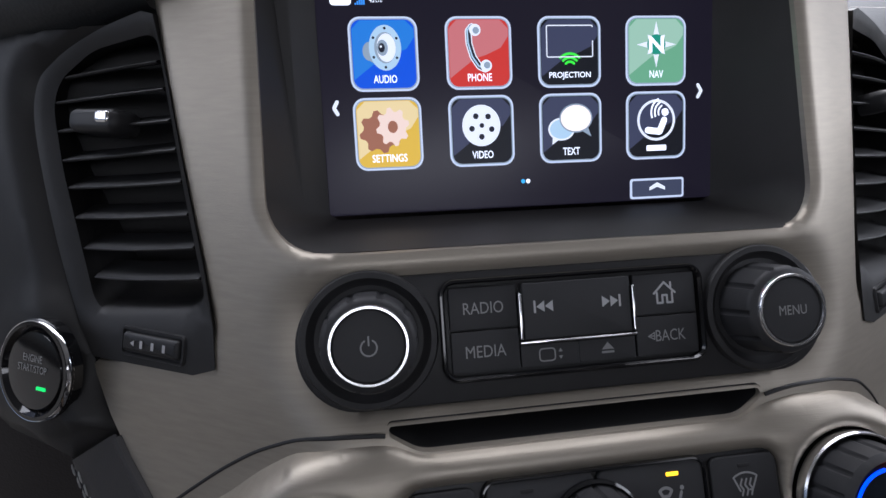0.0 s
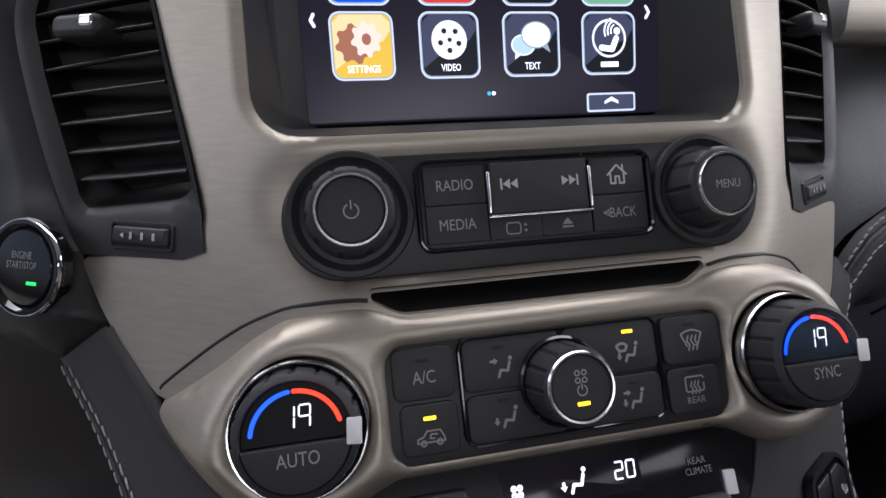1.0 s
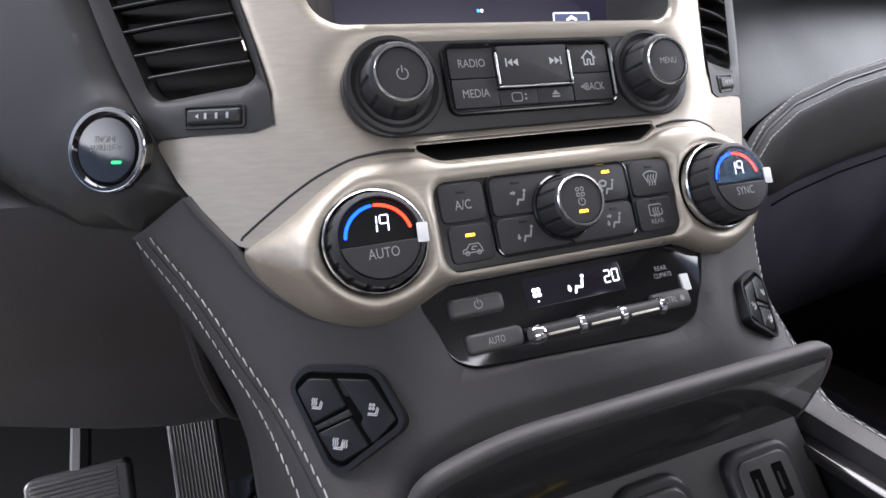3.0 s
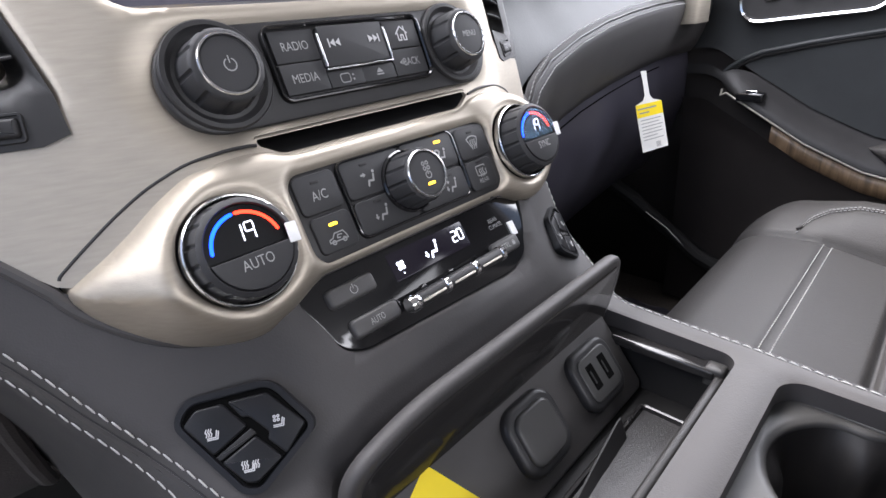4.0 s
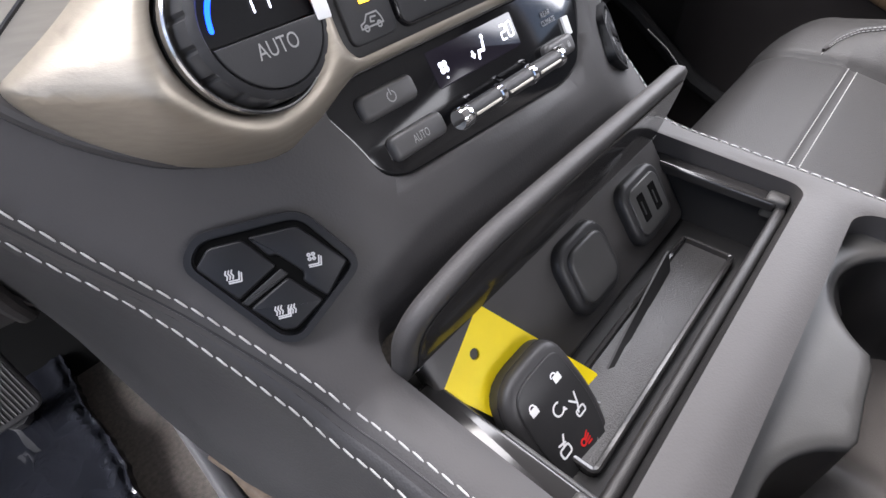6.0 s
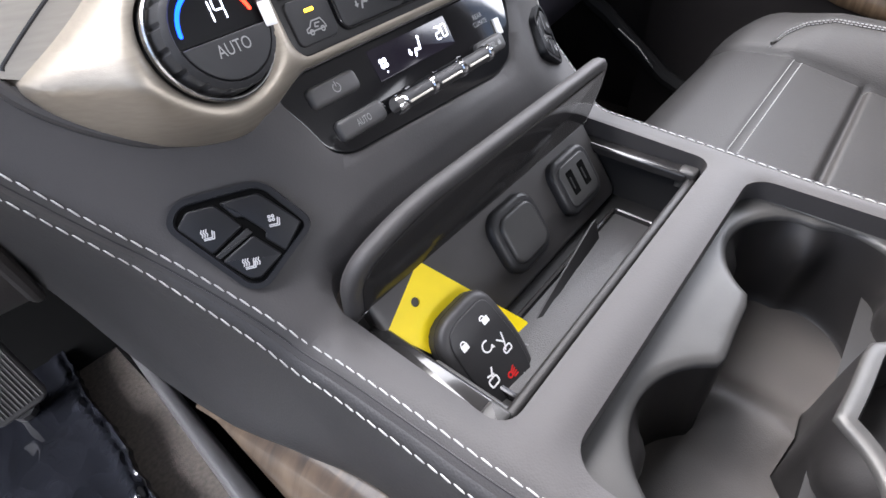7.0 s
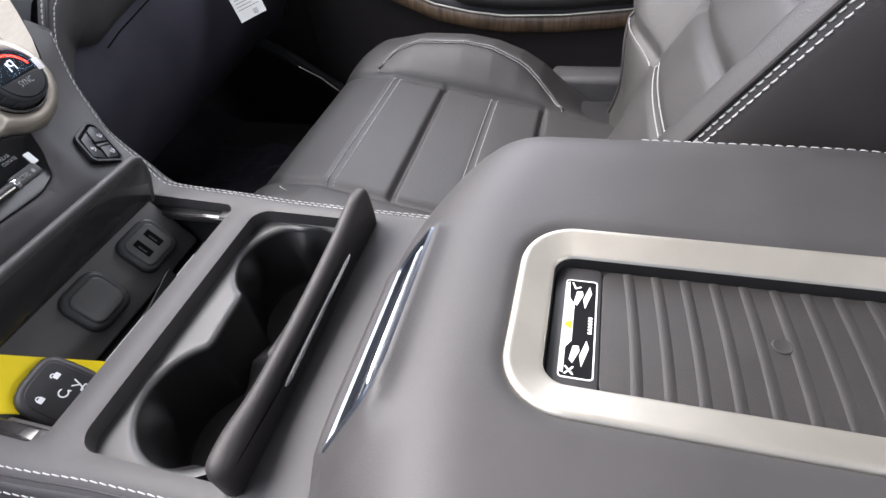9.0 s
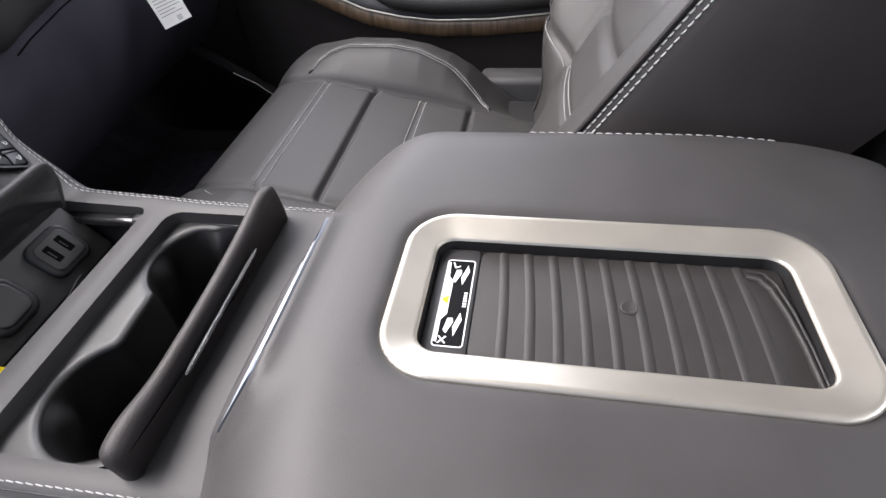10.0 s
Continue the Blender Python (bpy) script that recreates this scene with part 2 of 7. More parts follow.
def rounded(p, r, n=5):
    """A polygon with its corners rounded by r (one number, or one for each corner)."""
    out = []
    p = ccw(p)
    for i in range(len(p)):
        a, b, c = Vector(p[i - 1]), Vector(p[i]), Vector(p[(i + 1) % len(p)])
        rr = r[i] if isinstance(r, (list, tuple)) else r
        l1, l2 = (a - b).length, (c - b).length
        t = min(rr, l1 * 0.48, l2 * 0.48)
        s, e = b + (a - b).normalized() * t, b + (c - b).normalized() * t
        for k in range(n + 1):
            u = k / n
            q = s * (1 - u) ** 2 + b * 2 * u * (1 - u) + e * u * u
            out.append((q.x, q.y))
    return out


def rings(loops, cap_first=False, cap_last=True, m=None):
    """A skin through loops of 3D points with the same count."""
    bm = bmesh.new()
    vs = [[bm.verts.new(p) for p in loop] for loop in loops]
    n = len(vs[0])
    for a, b in zip(vs, vs[1:]):
        for i in range(n):
            j = (i + 1) % n
            bm.faces.new((a[i], a[j], b[j], b[i]))
    if cap_first:
        bm.faces.new(list(reversed(vs[0])))
    if cap_last:
        bm.faces.new(vs[-1])
    if m is not None:
        bm.transform(m)
    return bm


def slab(outline, h0, h1, bev=0.0, m=None, steps=3, back=False):
    """An outline raised from h0 to h1 with a rounded upper edge."""
    p = ccw(outline)
    loops = [[(x, y, h0) for x, y in p]]
    if bev > 0:
        loops.append([(x, y, h1 - bev) for x, y in p])
        for k in range(1, steps + 1):
            a = math.pi / 2 * k / steps
            q = inset(p, bev * (1 - math.cos(a)))
            loops.append([(x, y, h1 - bev + bev * math.sin(a)) for x, y in q])
    else:
        loops.append([(x, y, h1) for x, y in p])
    return rings(loops, cap_first=back, cap_last=True, m=m)


def collar(outline, levels, m=None):
    """A frame that follows an outline: levels of (inset, height)."""
    p = ccw(outline)
    return rings([[(x, y, h) for x, y in (inset(p, d) if d else p)] for d, h in levels], False, False, m)


def band(outline, width, h0, h1, m=None):
    return collar(outline, [(0, h0), (0, h1), (width, h1), (width, h0)], m)


def turned(profile, n=48, m=None, cap=True):
    """A body of revolution round z: profile of (radius, height) from the foot to the crown."""
    loops = [[(r * math.cos(2 * math.pi * k / n), r * math.sin(2 * math.pi * k / n), h) for k in range(n)] for r, h in profile]
    return rings(loops, False, cap, m)


def fluted(profile, flutes, depth, n_per=8, m=None):
    """A knob's grip: a body of revolution whose flank has shallow grooves; profile of (radius, height, share of the groove)."""
    n = flutes * n_per
    loops = []
    for r, h, share in profile:
        loop = []
        for k in range(n):
            f = (k % n_per) / n_per
            d = depth * share if f < 0.16 else 0.0
            a = 2 * math.pi * k / n
            loop.append(((r - d) * math.cos(a), (r - d) * math.sin(a), h))
        loops.append(loop)
    return rings(loops, False, True, m)


def strokes(lines, width, m=None, h=0.0002):
    """Flat pen strokes with round ends: lines of (x, y) points."""
    bm = bmesh.new()
    for line in lines:
        for a, b in zip(line, line[1:]):
            a, b = Vector(a), Vector(b)
            d = b - a
            if d.length < 1e-9:
                continue
            nrm = Vector((-d.y, d.x)).normalized() * width / 2
            bm.faces.new([bm.verts.new((*q, h)) for q in (a - nrm, b - nrm, b + nrm, a + nrm)])
        for q in line:
            bm.faces.new([bm.verts.new((q[0] + width / 2 * math.cos(k * math.pi / 4), q[1] + width / 2 * math.sin(k * math.pi / 4), h * 1.02)) for k in range(8)])
    if m is not None:
        bm.transform(m)
    return bm


def patch(outlines, m=None, h=0.0002):
    """Flat filled outlines."""
    bm = bmesh.new()
    for p in outlines:
        bm.faces.new([bm.verts.new((x, y, h)) for x, y in ccw(p)])
    if m is not None:
        bm.transform(m)
    return bm


def arc(cx, cy, r, a0, a1, n=12):
    return [(cx + r * math.cos(radians(a0 + (a1 - a0) * k / n)), cy + r * math.sin(radians(a0 + (a1 - a0) * k / n))) for k in range(n + 1)]


def lettering(text, cx, cy, height, width=None, m=None, h=0.0002, bold=0.0):
    """Words in the built-in face, centred, as a flat mesh."""
    cu = bpy.data.curves.new("t", "FONT")
    cu.body, cu.size, cu.resolution_u, cu.offset = text, 1.0, 3, bold
    ob = bpy.data.objects.new("t", cu)
    scene.collection.objects.link(ob)
    bpy.context.view_layer.update()
    me = bpy.data.meshes.new_from_object(ob.evaluated_get(bpy.context.evaluated_depsgraph_get()))
    bpy.data.objects.remove(ob)
    bpy.data.curves.remove(cu)
    bm = bmesh.new()
    bm.from_mesh(me)
    bpy.data.meshes.remove(me)
    xs, ys = [v.co.x for v in bm.verts], [v.co.y for v in bm.verts]
    x0, x1, y0, y1 = min(xs), max(xs), min(ys), max(ys)
    sy = height / (y1 - y0)
    sx = width / (x1 - x0) if width else sy
    for v in bm.verts:
        v.co = ((v.co.x - (x0 + x1) / 2) * sx + cx, (v.co.y - (y0 + y1) / 2) * sy + cy, h)
    if m is not None:
        bm.transform(m)
    return bm


def tube(points, r, sides=8, closed=False, caps=True):
    """A round rod along points."""
    pts = [Vector(p) for p in points]
    loops = []
    up = Vector((0.13, 0.21, 1)).normalized()
    for i, p in enumerate(pts):
        if closed:
            d = pts[(i + 1) % len(pts)] - pts[i - 1]
        else:
            d = pts[min(i + 1, len(pts) - 1)] - pts[max(i - 1, 0)]
        d.normalize()
        a = d.cross(up)
        a = a.normalized() if a.length > 1e-4 else d.orthogonal().normalized()
        b = d.cross(a)
        rr = r[i] if isinstance(r, (list, tuple)) else r
        loops.append([p + (a * math.cos(2 * math.pi * k / sides) + b * math.sin(2 * math.pi * k / sides)) * rr for k in range(sides)])
    if closed:
        loops.append(loops[0])
        return rings(loops, False, False)
    return rings(loops, caps, caps)


def along(points, step):
    """Even steps along a line of points: places and directions."""
    pts = [Vector(p) for p in points]
    out, left = [], 0.0
    for a, b in zip(pts, pts[1:]):
        d = b - a
        l = d.length
        if l < 1e-9:
            continue
        s = left
        while s < l:
            out.append((a + d * (s / l), d / l))
            s += step
        left = s - l
    return out


def stitches(points, length, gap, r, lift=None):
    """A seam's thread: one small capsule after another, each a little askew."""
    verts, faces = [], []
    up0 = Vector((0, 0, 1))
    for i, (p, d) in enumerate(along(points, length + gap)):
        up = Vector(lift[0]) if lift else up0
        a = d.cross(up)
        a = a.normalized() if a.length > 1e-4 else d.orthogonal().normalized()
        b = a.cross(d)
        d = (d + a * 0.10).normalized()
        k0 = len(verts)
        for s, rr, hh in ((0, 0.45, -0.7), (0.18, 1.0, 0.1), (0.5, 1.05, 0.25), (0.82, 1.0, 0.1), (1, 0.45, -0.7)):
            c = p + d * (length * s) + b * (r * hh)
            for k in range(6):
                an = math.pi * k / 3
                verts.append(c + (a * math.cos(an) + b * math.sin(an)) * r * rr)
        for q in range(4):
            for k in range(6):
                a0, a1 = k0 + q * 6 + k, k0 + q * 6 + (k + 1) % 6
                faces.append((a0, a1, a1 + 6, a0 + 6))
        faces.append(tuple(k0 + k for k in range(6)))
        faces.append(tuple(k0 + 24 + k for k in range(6)))
    me = bpy.data.meshes.new("t")
    me.from_pydata([tuple(v) for v in verts], [], faces)
    bm = bmesh.new()
    bm.from_mesh(me)
    bpy.data.meshes.remove(me)
    return bm


def edge_distance(pts, outline):
    """Distance of each of pts (N x 2) to a closed outline."""
    o = np.array(outline)
    a, b = o, np.roll(o, -1, axis=0)
    d = b - a
    best = np.full(len(pts), 1e9)
    for i in range(len(o)):
        w = pts - a[i]
        t = np.clip((w @ d[i]) / max(d[i] @ d[i], 1e-12), 0, 1)
        best = np.minimum(best, np.hypot(*(w - t[:, None] * d[i]).T))
    return best


def inside(pts, outline):
    o = np.array(outline)
    x, y = pts[:, 0], pts[:, 1]
    r = np.zeros(len(pts), bool)
    j = len(o) - 1
    for i in range(len(o)):
        xi, yi, xj, yj = *o[i], *o[j]
        if yi != yj:
            r ^= ((yi > y) != (yj > y)) & (x < (xj - xi) * (y - yi) / (yj - yi) + xi)
        j = i
    return r


def dense(p, step):
    """An outline with its long sides cut into short ones."""
    out = []
    for a, b in zip(p, p[1:] + p[:1]):
        n = max(1, int(math.hypot(b[0] - a[0], b[1] - a[1]) / step))
        out += [(a[0] + (b[0] - a[0]) * k / n, a[1] + (b[1] - a[1]) * k / n) for k in range(n)]
    return out


def sheet(outer, holes, step, f, rim=None, inner_rings=(), hole_rings=()):
    """A skin over an outline with holes in it, in two parameters, laid into space by f(u, v).
    rim(u, v, hole number or -1): the point to which the edge is drawn back, for thickness."""
    from mathutils.geometry import delaunay_2d_cdt
    outer = ccw(outer)
    loops = [outer] + [dense(ccw(h), step) if hole_rings else ccw(h) for h in holes]
    verts, edges = [], []
    for loop in loops:
        k = len(verts)
        verts += [Vector(p) for p in loop]
        edges += [(k + i, k + (i + 1) % len(loop)) for i in range(len(loop))]
    o = np.array(outer)
    lo, hi = o.min(0), o.max(0)
    gx, gy = np.meshgrid(np.arange(lo[0] + step / 2, hi[0], step), np.arange(lo[1] + step / 2, hi[1], step))
    gx = gx + (np.arange(gx.shape[0]) % 2 * step / 2)[:, None]
    pts = np.stack([gx.ravel(), gy.ravel()], 1)
    keep = inside(pts, outer) & (edge_distance(pts, outer) > step * 0.45)
    for h in loops[1:]:
        keep &= ~inside(pts, h) & (edge_distance(pts, h) > step * 0.45)
    pts = pts[keep]
    for d in inner_rings:
        q = np.array(inset(outer, d))
        dist = edge_distance(q, outer)
        ok = inside(q, outer) & (dist > d * 0.9)
        for h in loops[1:]:
            ok &= ~inside(q, h) & (edge_distance(q, h) > step * 0.2)
        pts = np.concatenate([pts, q[ok]])
    for h in loops[1:]:
        last = 0.0
        for d in hole_rings:
            q = np.array(inset(h, -d))
            ok = inside(q, outer) & (edge_distance(q, outer) > step * 0.3) & (edge_distance(q, h) > d * 0.9)
            for g in loops[1:]:
                if g is not h:
                    ok &= ~inside(q, g) & (edge_distance(q, g) > step * 0.3)
            q = q[ok]
            if len(q):
                near = edge_distance(pts, h)
                pts = pts[~((near > last) & (near < d + step * 0.35) & ~inside(pts, h))] if len(pts) else pts
                pts = np.concatenate([pts, q])
            last = d + step * 0.35
    verts += [Vector(p) for p in pts]
    v2, e2, f2, _, _, _ = delaunay_2d_cdt(verts, edges, [], 0, 1e-7)
    cen = np.array([sum((np.array(v2[i]) for i in fc), np.zeros(2)) / len(fc) for fc in f2])
    good = inside(cen, outer)
    for h in loops[1:]:
        good &= ~inside(cen, h)
    bm = bmesh.new()
    vs = [bm.verts.new(f(p[0], p[1])) for p in v2]
    for fc, ok in zip(f2, good):
        if ok:
            try:
                bm.faces.new([vs[i] for i in fc])
            except ValueError:
                pass
    if rim:
        for n, loop in enumerate(loops):
            rows = rim(n - 1)
            if not rows:
                continue
            chain = [[bm.verts.new(r(p[0], p[1])) for p in loop] for r in rows]
            chain = [[bm.verts.new(f(p[0], p[1])) for p in loop]] + chain
            for a, b in zip(chain, chain[1:]):
                for i in range(len(loop)):
                    j = (i + 1) % len(loop)
                    bm.faces.new((a[i], a[j], b[j], b[i]))
    loose = [v for v in bm.verts if not v.link_faces]
    bmesh.ops.delete(bm, geom=loose, context="VERTS")
    bmesh.ops.remove_doubles(bm, verts=bm.verts, dist=1e-6)
    return bm


def box(x0, x1, y0, y1, z0, z1, bev=0.004):
    bm = slab(rrect((x0 + x1) / 2, (y0 + y1) / 2, x1 - x0, y1 - y0, bev, 3), z0, z1, min(bev, (z1 - z0) * 0.4), back=True)
    return bm


def smooth01(t):
    t = min(max(t, 0.0), 1.0)
    return t * t * (3 - 2 * t)


def curve_through(keys, x):
    """Smooth value from a short table."""
    xs = [k[0] for k in keys]
    ys = [k[1] for k in keys]
    return float(np.interp(x, xs, ys))


# ---- the dash's middle: one curved face that everything sits on ----
def sweep_back(ax):
    t = max(0.0, ax - 0.078)
    return 0.54 * t * t / 0.040 if t < 0.020 else 0.54 * (t - 0.010)


def sweep_side(x, z):
    """How far the face turns back towards the doors; the passenger's side turns back later."""
    a = sweep_back(abs(x))
    if x <= 0:
        return a
    t = max(0.0, x - 0.078)
    b = 0.54 * t * t / 0.092 if t < 0.046 else 0.54 * (t - 0.023)
    u = min(max((z - 0.535) / 0.045, 0.0), 1.0)
    return a + (b - a) * u * u * (3 - 2 * u)


FACE = [(0.44, 0.085), (0.475, 0.105), (0.485, 0.112), (0.506, 0.126), (0.531, 0.142), (0.56, 0.158), (0.60, 0.1752), (0.641, 0.190), (0.95, 0.301)]


def face_y(x, z):
    return curve_through(FACE, z) + sweep_side(x, z)


def on_face(x, z, out=0.0):
    """A point on the dash's face, raised towards the cabin."""
    side = math.copysign(0.48 if abs(x) > 0.10 else 0.48 * max(0, (abs(x) - 0.07) / 0.03), x) if out else 0
    n = Vector((side, -1, 0.40)).normalized()
    return Vector((x, face_y(x, z), z)) + n * out


def face_pose(x, z, out=0.0):
    """The pose of something flat that sits on the face at x, z."""
    e = 0.004
    a = on_face(x + e, z) - on_face(x - e, z)
    b = on_face(x, z + e) - on_face(x, z - e)
    m = plane_frame(on_face(x, z), a, b)
    return m @ pose(0, 0, out)


PA = plane_frame((0, 0.190, 0.641), (1, 0, 0), (0, 0.36, 1))     # radio row
PB = plane_frame((0, 0.166, 0.592), (1, 0, 0), (0, 0.44, 1))     # climate row
PR = plane_frame((0, 0.1475, 0.5345), (1, 0, 0), (0, 0.66, 1))   # rear climate row
PS = plane_frame((0, 0.2585, 0.676), (1, 0, 0), (0, 0.20, 1))    # display, from its lower edge
CA = math.cos(math.atan(0.36))


def va(z):
    """Height on the radio plane from a height above ground."""
    return (z - 0.641) / CA


pod_half_l = [(-0.0700, 0.6165), (-0.085, 0.6172), (-0.101, 0.6145), (-0.118, 0.6065), (-0.133, 0.5965), (-0.147, 0.5860), (-0.1558, 0.5790),
              (-0.1560, 0.5755), (-0.1525, 0.5690), (-0.1445, 0.5608), (-0.133, 0.5530), (-0.120, 0.5482), (-0.107, 0.5462), (-0.096, 0.5466), (-0.087, 0.5488), (-0.078, 0.5530), (-0.068, 0.5570)]
pod_half_r = [(0.066, 0.5575), (0.074, 0.5550), (0.082, 0.5505), (0.092, 0.5482), (0.104, 0.5488), (0.118, 0.5540), (0.131, 0.5620), (0.140, 0.5720), (0.1430, 0.5830), (0.1415, 0.592), (0.135, 0.601), (0.122, 0.6115), (0.104, 0.6175), (0.085, 0.6190), (0.0700, 0.6165), (0.060, 0.6110), (-0.060, 0.6110)]
pod_outline = rounded(pod_half_l + pod_half_r, 0.006, 3)
pod_c = ccw(pod_outline)

# champagne trim: the frame round display and radio with its two lower wings
HALF = [(0.157, 0.90), (0.157, 0.80), (0.155, 0.768), (0.151, 0.736), (0.145, 0.700), (0.139, 0.669), (0.1355, 0.647)]
wing = [(0.1345, 0.640), (0.1355, 0.6345), (0.1395, 0.6315), (0.145, 0.6305), (0.165, 0.6285), (0.187, 0.6262), (0.189, 0.6245), (0.1885, 0.6215),
        (0.182, 0.6065), (0.170, 0.588), (0.158, 0.5765), (0.150, 0.574), (0.14, 0.57), (0.11, 0.57)]
right_side = [(float(np.interp(z, [b for _, b in reversed(HALF)], [a for a, _ in reversed(HALF)])), z) for z in np.linspace(0.90, 0.647, 60)] + wing
trim_outline = right_side + [(-x, z) for x, z in reversed(right_side)]
display_hole = rrect(-0.0028, 0.7535, 0.2160, 0.1545, 0.017, 8)
pill = rrect(0.0010, 0.6464, 0.2020, 0.0424, 0.0210, 12)
pill_hole = [(x, z + (0.0006 if abs(x) < 0.05 else 0)) for x, z in pill]
slot_hole = rounded([(-0.0705, 0.6195), (-0.0705, 0.6165), (-0.060, 0.6105), (0.060, 0.6105), (0.0705, 0.6165), (0.0705, 0.6195)], 0.004)


stack = thing("center_stack_trim", (0, 0.19, 0.60), "brushed champagne metal trim around display, radio and vents", "dashboard trim")
edge_fields = {"d": ccw(display_hole), "p": ccw(pill_hole)}


def trim_f(x, z):
    p = np.array([[x, z]])
    out = 0.0
    d = edge_distance(p, edge_fields["d"])[0]
    if d < 0.005:
        out -= 0.0022 * (1 - d / 0.005) ** 2
    d = edge_distance(p, edge_fields["p"])[0]
    if d < 0.016:
        out -= 0.0050 * (1 - d / 0.016) ** 2
    if z > 0.637:
        fade = smooth01((z - 0.637) / 0.014)
        e = abs(x) - curve_through(sorted([(b, a) for a, b in HALF]), z)
        if e > -0.007:
            out -= fade * (0.004 * (1 + e / 0.007) ** 2 if e < 0.001 else 0.004)
    return on_face(x, z, out) if out else Vector((x, face_y(x, z), z))


def trim_rim(n):
    if n == 0:
        return [lambda x, z: trim_f(x, z) + Vector((0, 0.0025, 0))]
    if n == 1:
        return [lambda x, z: trim_f(x, z) + Vector((0, 0.007, -0.001))]
    if n == 2:
        return [lambda x, z: trim_f(x, z) + Vector((0, 0.0025, 0))]
    return [lambda x, z: trim_f(x, z) + Vector((0, 0.003, 0)), lambda x, z: trim_f(x, z) + Vector((0, 0.012, 0))]


part("face_panel", sheet(trim_outline, [display_hole, pill_hole, slot_hole], 0.0048, trim_f, trim_rim, (0.0012, 0.003, 0.005, 0.007), (0.0015, 0.003, 0.0045, 0.0062, 0.009, 0.012, 0.016)), M_GOLD, stack, angle=50)
slot_in = ccw(inset(slot_hole, -0.0006))
part("slot_lining", rings([[Vector((x, face_y(x, z) + 0.0022, z)) for x, z in slot_in], [Vector((x, face_y(x, z) + 0.045, z + 0.004)) for x, z in slot_in]], False, True), M_DARK, stack, "black slot lining")
part("slot_throat", slab(rrect(0, 0, 0.150, 0.016, 0.004), -0.03, -0.028, 0, plane_frame((0, 0.185, 0.615), (1, 0, 0), (0, 0.40, 1)), back=True), M_DARK, stack, "black slot under the radio")

# dark well of the display
well = thing("infotainment_display", (0, 0.26, 0.68), "recessed touch display showing eight lit menu icons", "display")
w_out = ccw(rrect(-0.0028, 0.7535, 0.2180, 0.1565, 0.017, 8))
w_in = ccw(rrect(0.0015, 0.7305, 0.1815, 0.1120, 0.004, 8))
w_low = ccw(rrect(0.0, 0.742, 0.200, 0.1365, 0.010, 8))
scr_y = lambda z: 0.2585 + 0.20 * (z - 0.676)
part("hood", rings([[(x, face_y(x, z) + 0.0028, z) for x, z in w_out],
                    [(x, face_y(x, z) + 0.016, z) for x, z in ccw(rrect(-0.0028, 0.7528, 0.2125, 0.1515, 0.015, 8))],
                    [(x, scr_y(z) - 0.010, z) for x, z in w_low],
                    [(x, scr_y(z) + 0.0012, z) for x, z in w_in]], False, False), M_HOOD, well, "dark plastic hood", angle=50)
SW, SH = 0.1835, 0.111
part("screen", slab(rrect(0.0015, SH / 2 + 0.0005, SW, SH, 0.002), -0.004, 0.0, 0.0003, PS), M_GLASS, well, "lit black glass screen")

# radio row
radio = thing("radio_control_panel", (0, 0.19, 0.641), "black radio control panel with two chrome-ringed knobs", "radio")
pill_local = [(x, va(z)) for x, z in pill]
part("panel", join(slab(inset(pill_local, -0.0008), -0.008, -0.0035, 0.0010, PA)), M_BLACK, radio)
for sx in (-1, 1):
    cx = 0.0752 * sx
    KM = PA @ pose(cx, va(0.6480), -0.0045)
    knob = part("knob", turned([(0.0243, -0.001), (0.0243, 0.0022), (0.0236, 0.0032), (0.0216, 0.0034), (0.0208, 0.0020), (0.0190, 0.0010)], 56, KM, False), M_BLACK, radio, "black tuning knob" if sx > 0 else "black power knob")
    r0 = 0.0160
    part("grip", fluted([(r0 + 0.0012, 0.001, 0.2), (r0 + 0.0008, 0.004, 1), (r0, 0.0135, 1), (r0 - 0.0006, 0.0148, 0.2), (r0 - 0.0022, 0.0158, 0)], 10, 0.0010, 12, KM), M_BUTTON, knob, "ribbed rubber grip")
    part("ring", turned([(0.0132, 0.0150), (0.0132, 0.0166), (0.0128, 0.0172), (0.0121, 0.0172), (0.0118, 0.0164)], 56, KM, False), M_RING, knob, "chrome ring")
    part("cap", turned([(0.0119, 0.0160), (0.0113, 0.0166), (0.006, 0.0169)], 48, KM), M_BUTTON, knob)
    if sx < 0:
        part("icon", join(strokes([arc(0, 0, 0.0026, 120, 420, 16), [(0, 0.0008), (0, 0.0036)]], 0.00055, KM @ pose(0, -0.0005, 0.0168))), M_PRINT, knob, "grey power symbol")
    else:
        part("word", lettering("MENU", 0, 0, 0.0034, 0.0108, KM @ pose(0, 0, 0.0168)), M_PRINT, knob, "grey lettering")

bx0, bx1, bz0, bz1 = -0.0475, 0.0475, 0.6337, 0.6635
bw, bh, bc = bx1 - bx0, (bz1 - bz0) / CA, va((bz0 + bz1) / 2)
part("button_surround", collar(rrect(0, bc, bw + 0.0056, bh + 0.0052, 0.006), [(0, -0.0035), (0, -0.0012), (0.0005, -0.0004), (0.0012, -0.0003), (0.0019, -0.0012), (0.0019, -0.0035)], PA), M_GLOSSBLACK, radio, "gloss black surround")
ztop, zmid, zlow = va(0.6628), va(0.6455), va(0.6345)
cells = [("RADIO", -0.0465, -0.0225, va(0.6487), ztop), ("MEDIA", -0.0465, -0.0225, zlow, va(0.6480)),
         ("", -0.0205, 0.0205, va(0.6440), ztop), ("", 0.0228, 0.0465, va(0.6487), ztop), ("BACK", 0.0228, 0.0465, zlow, va(0.6480)),
         ("", -0.0215, -0.0003, zlow, va(0.6420)), ("", 0.0003, 0.0215, zlow, va(0.6420))]
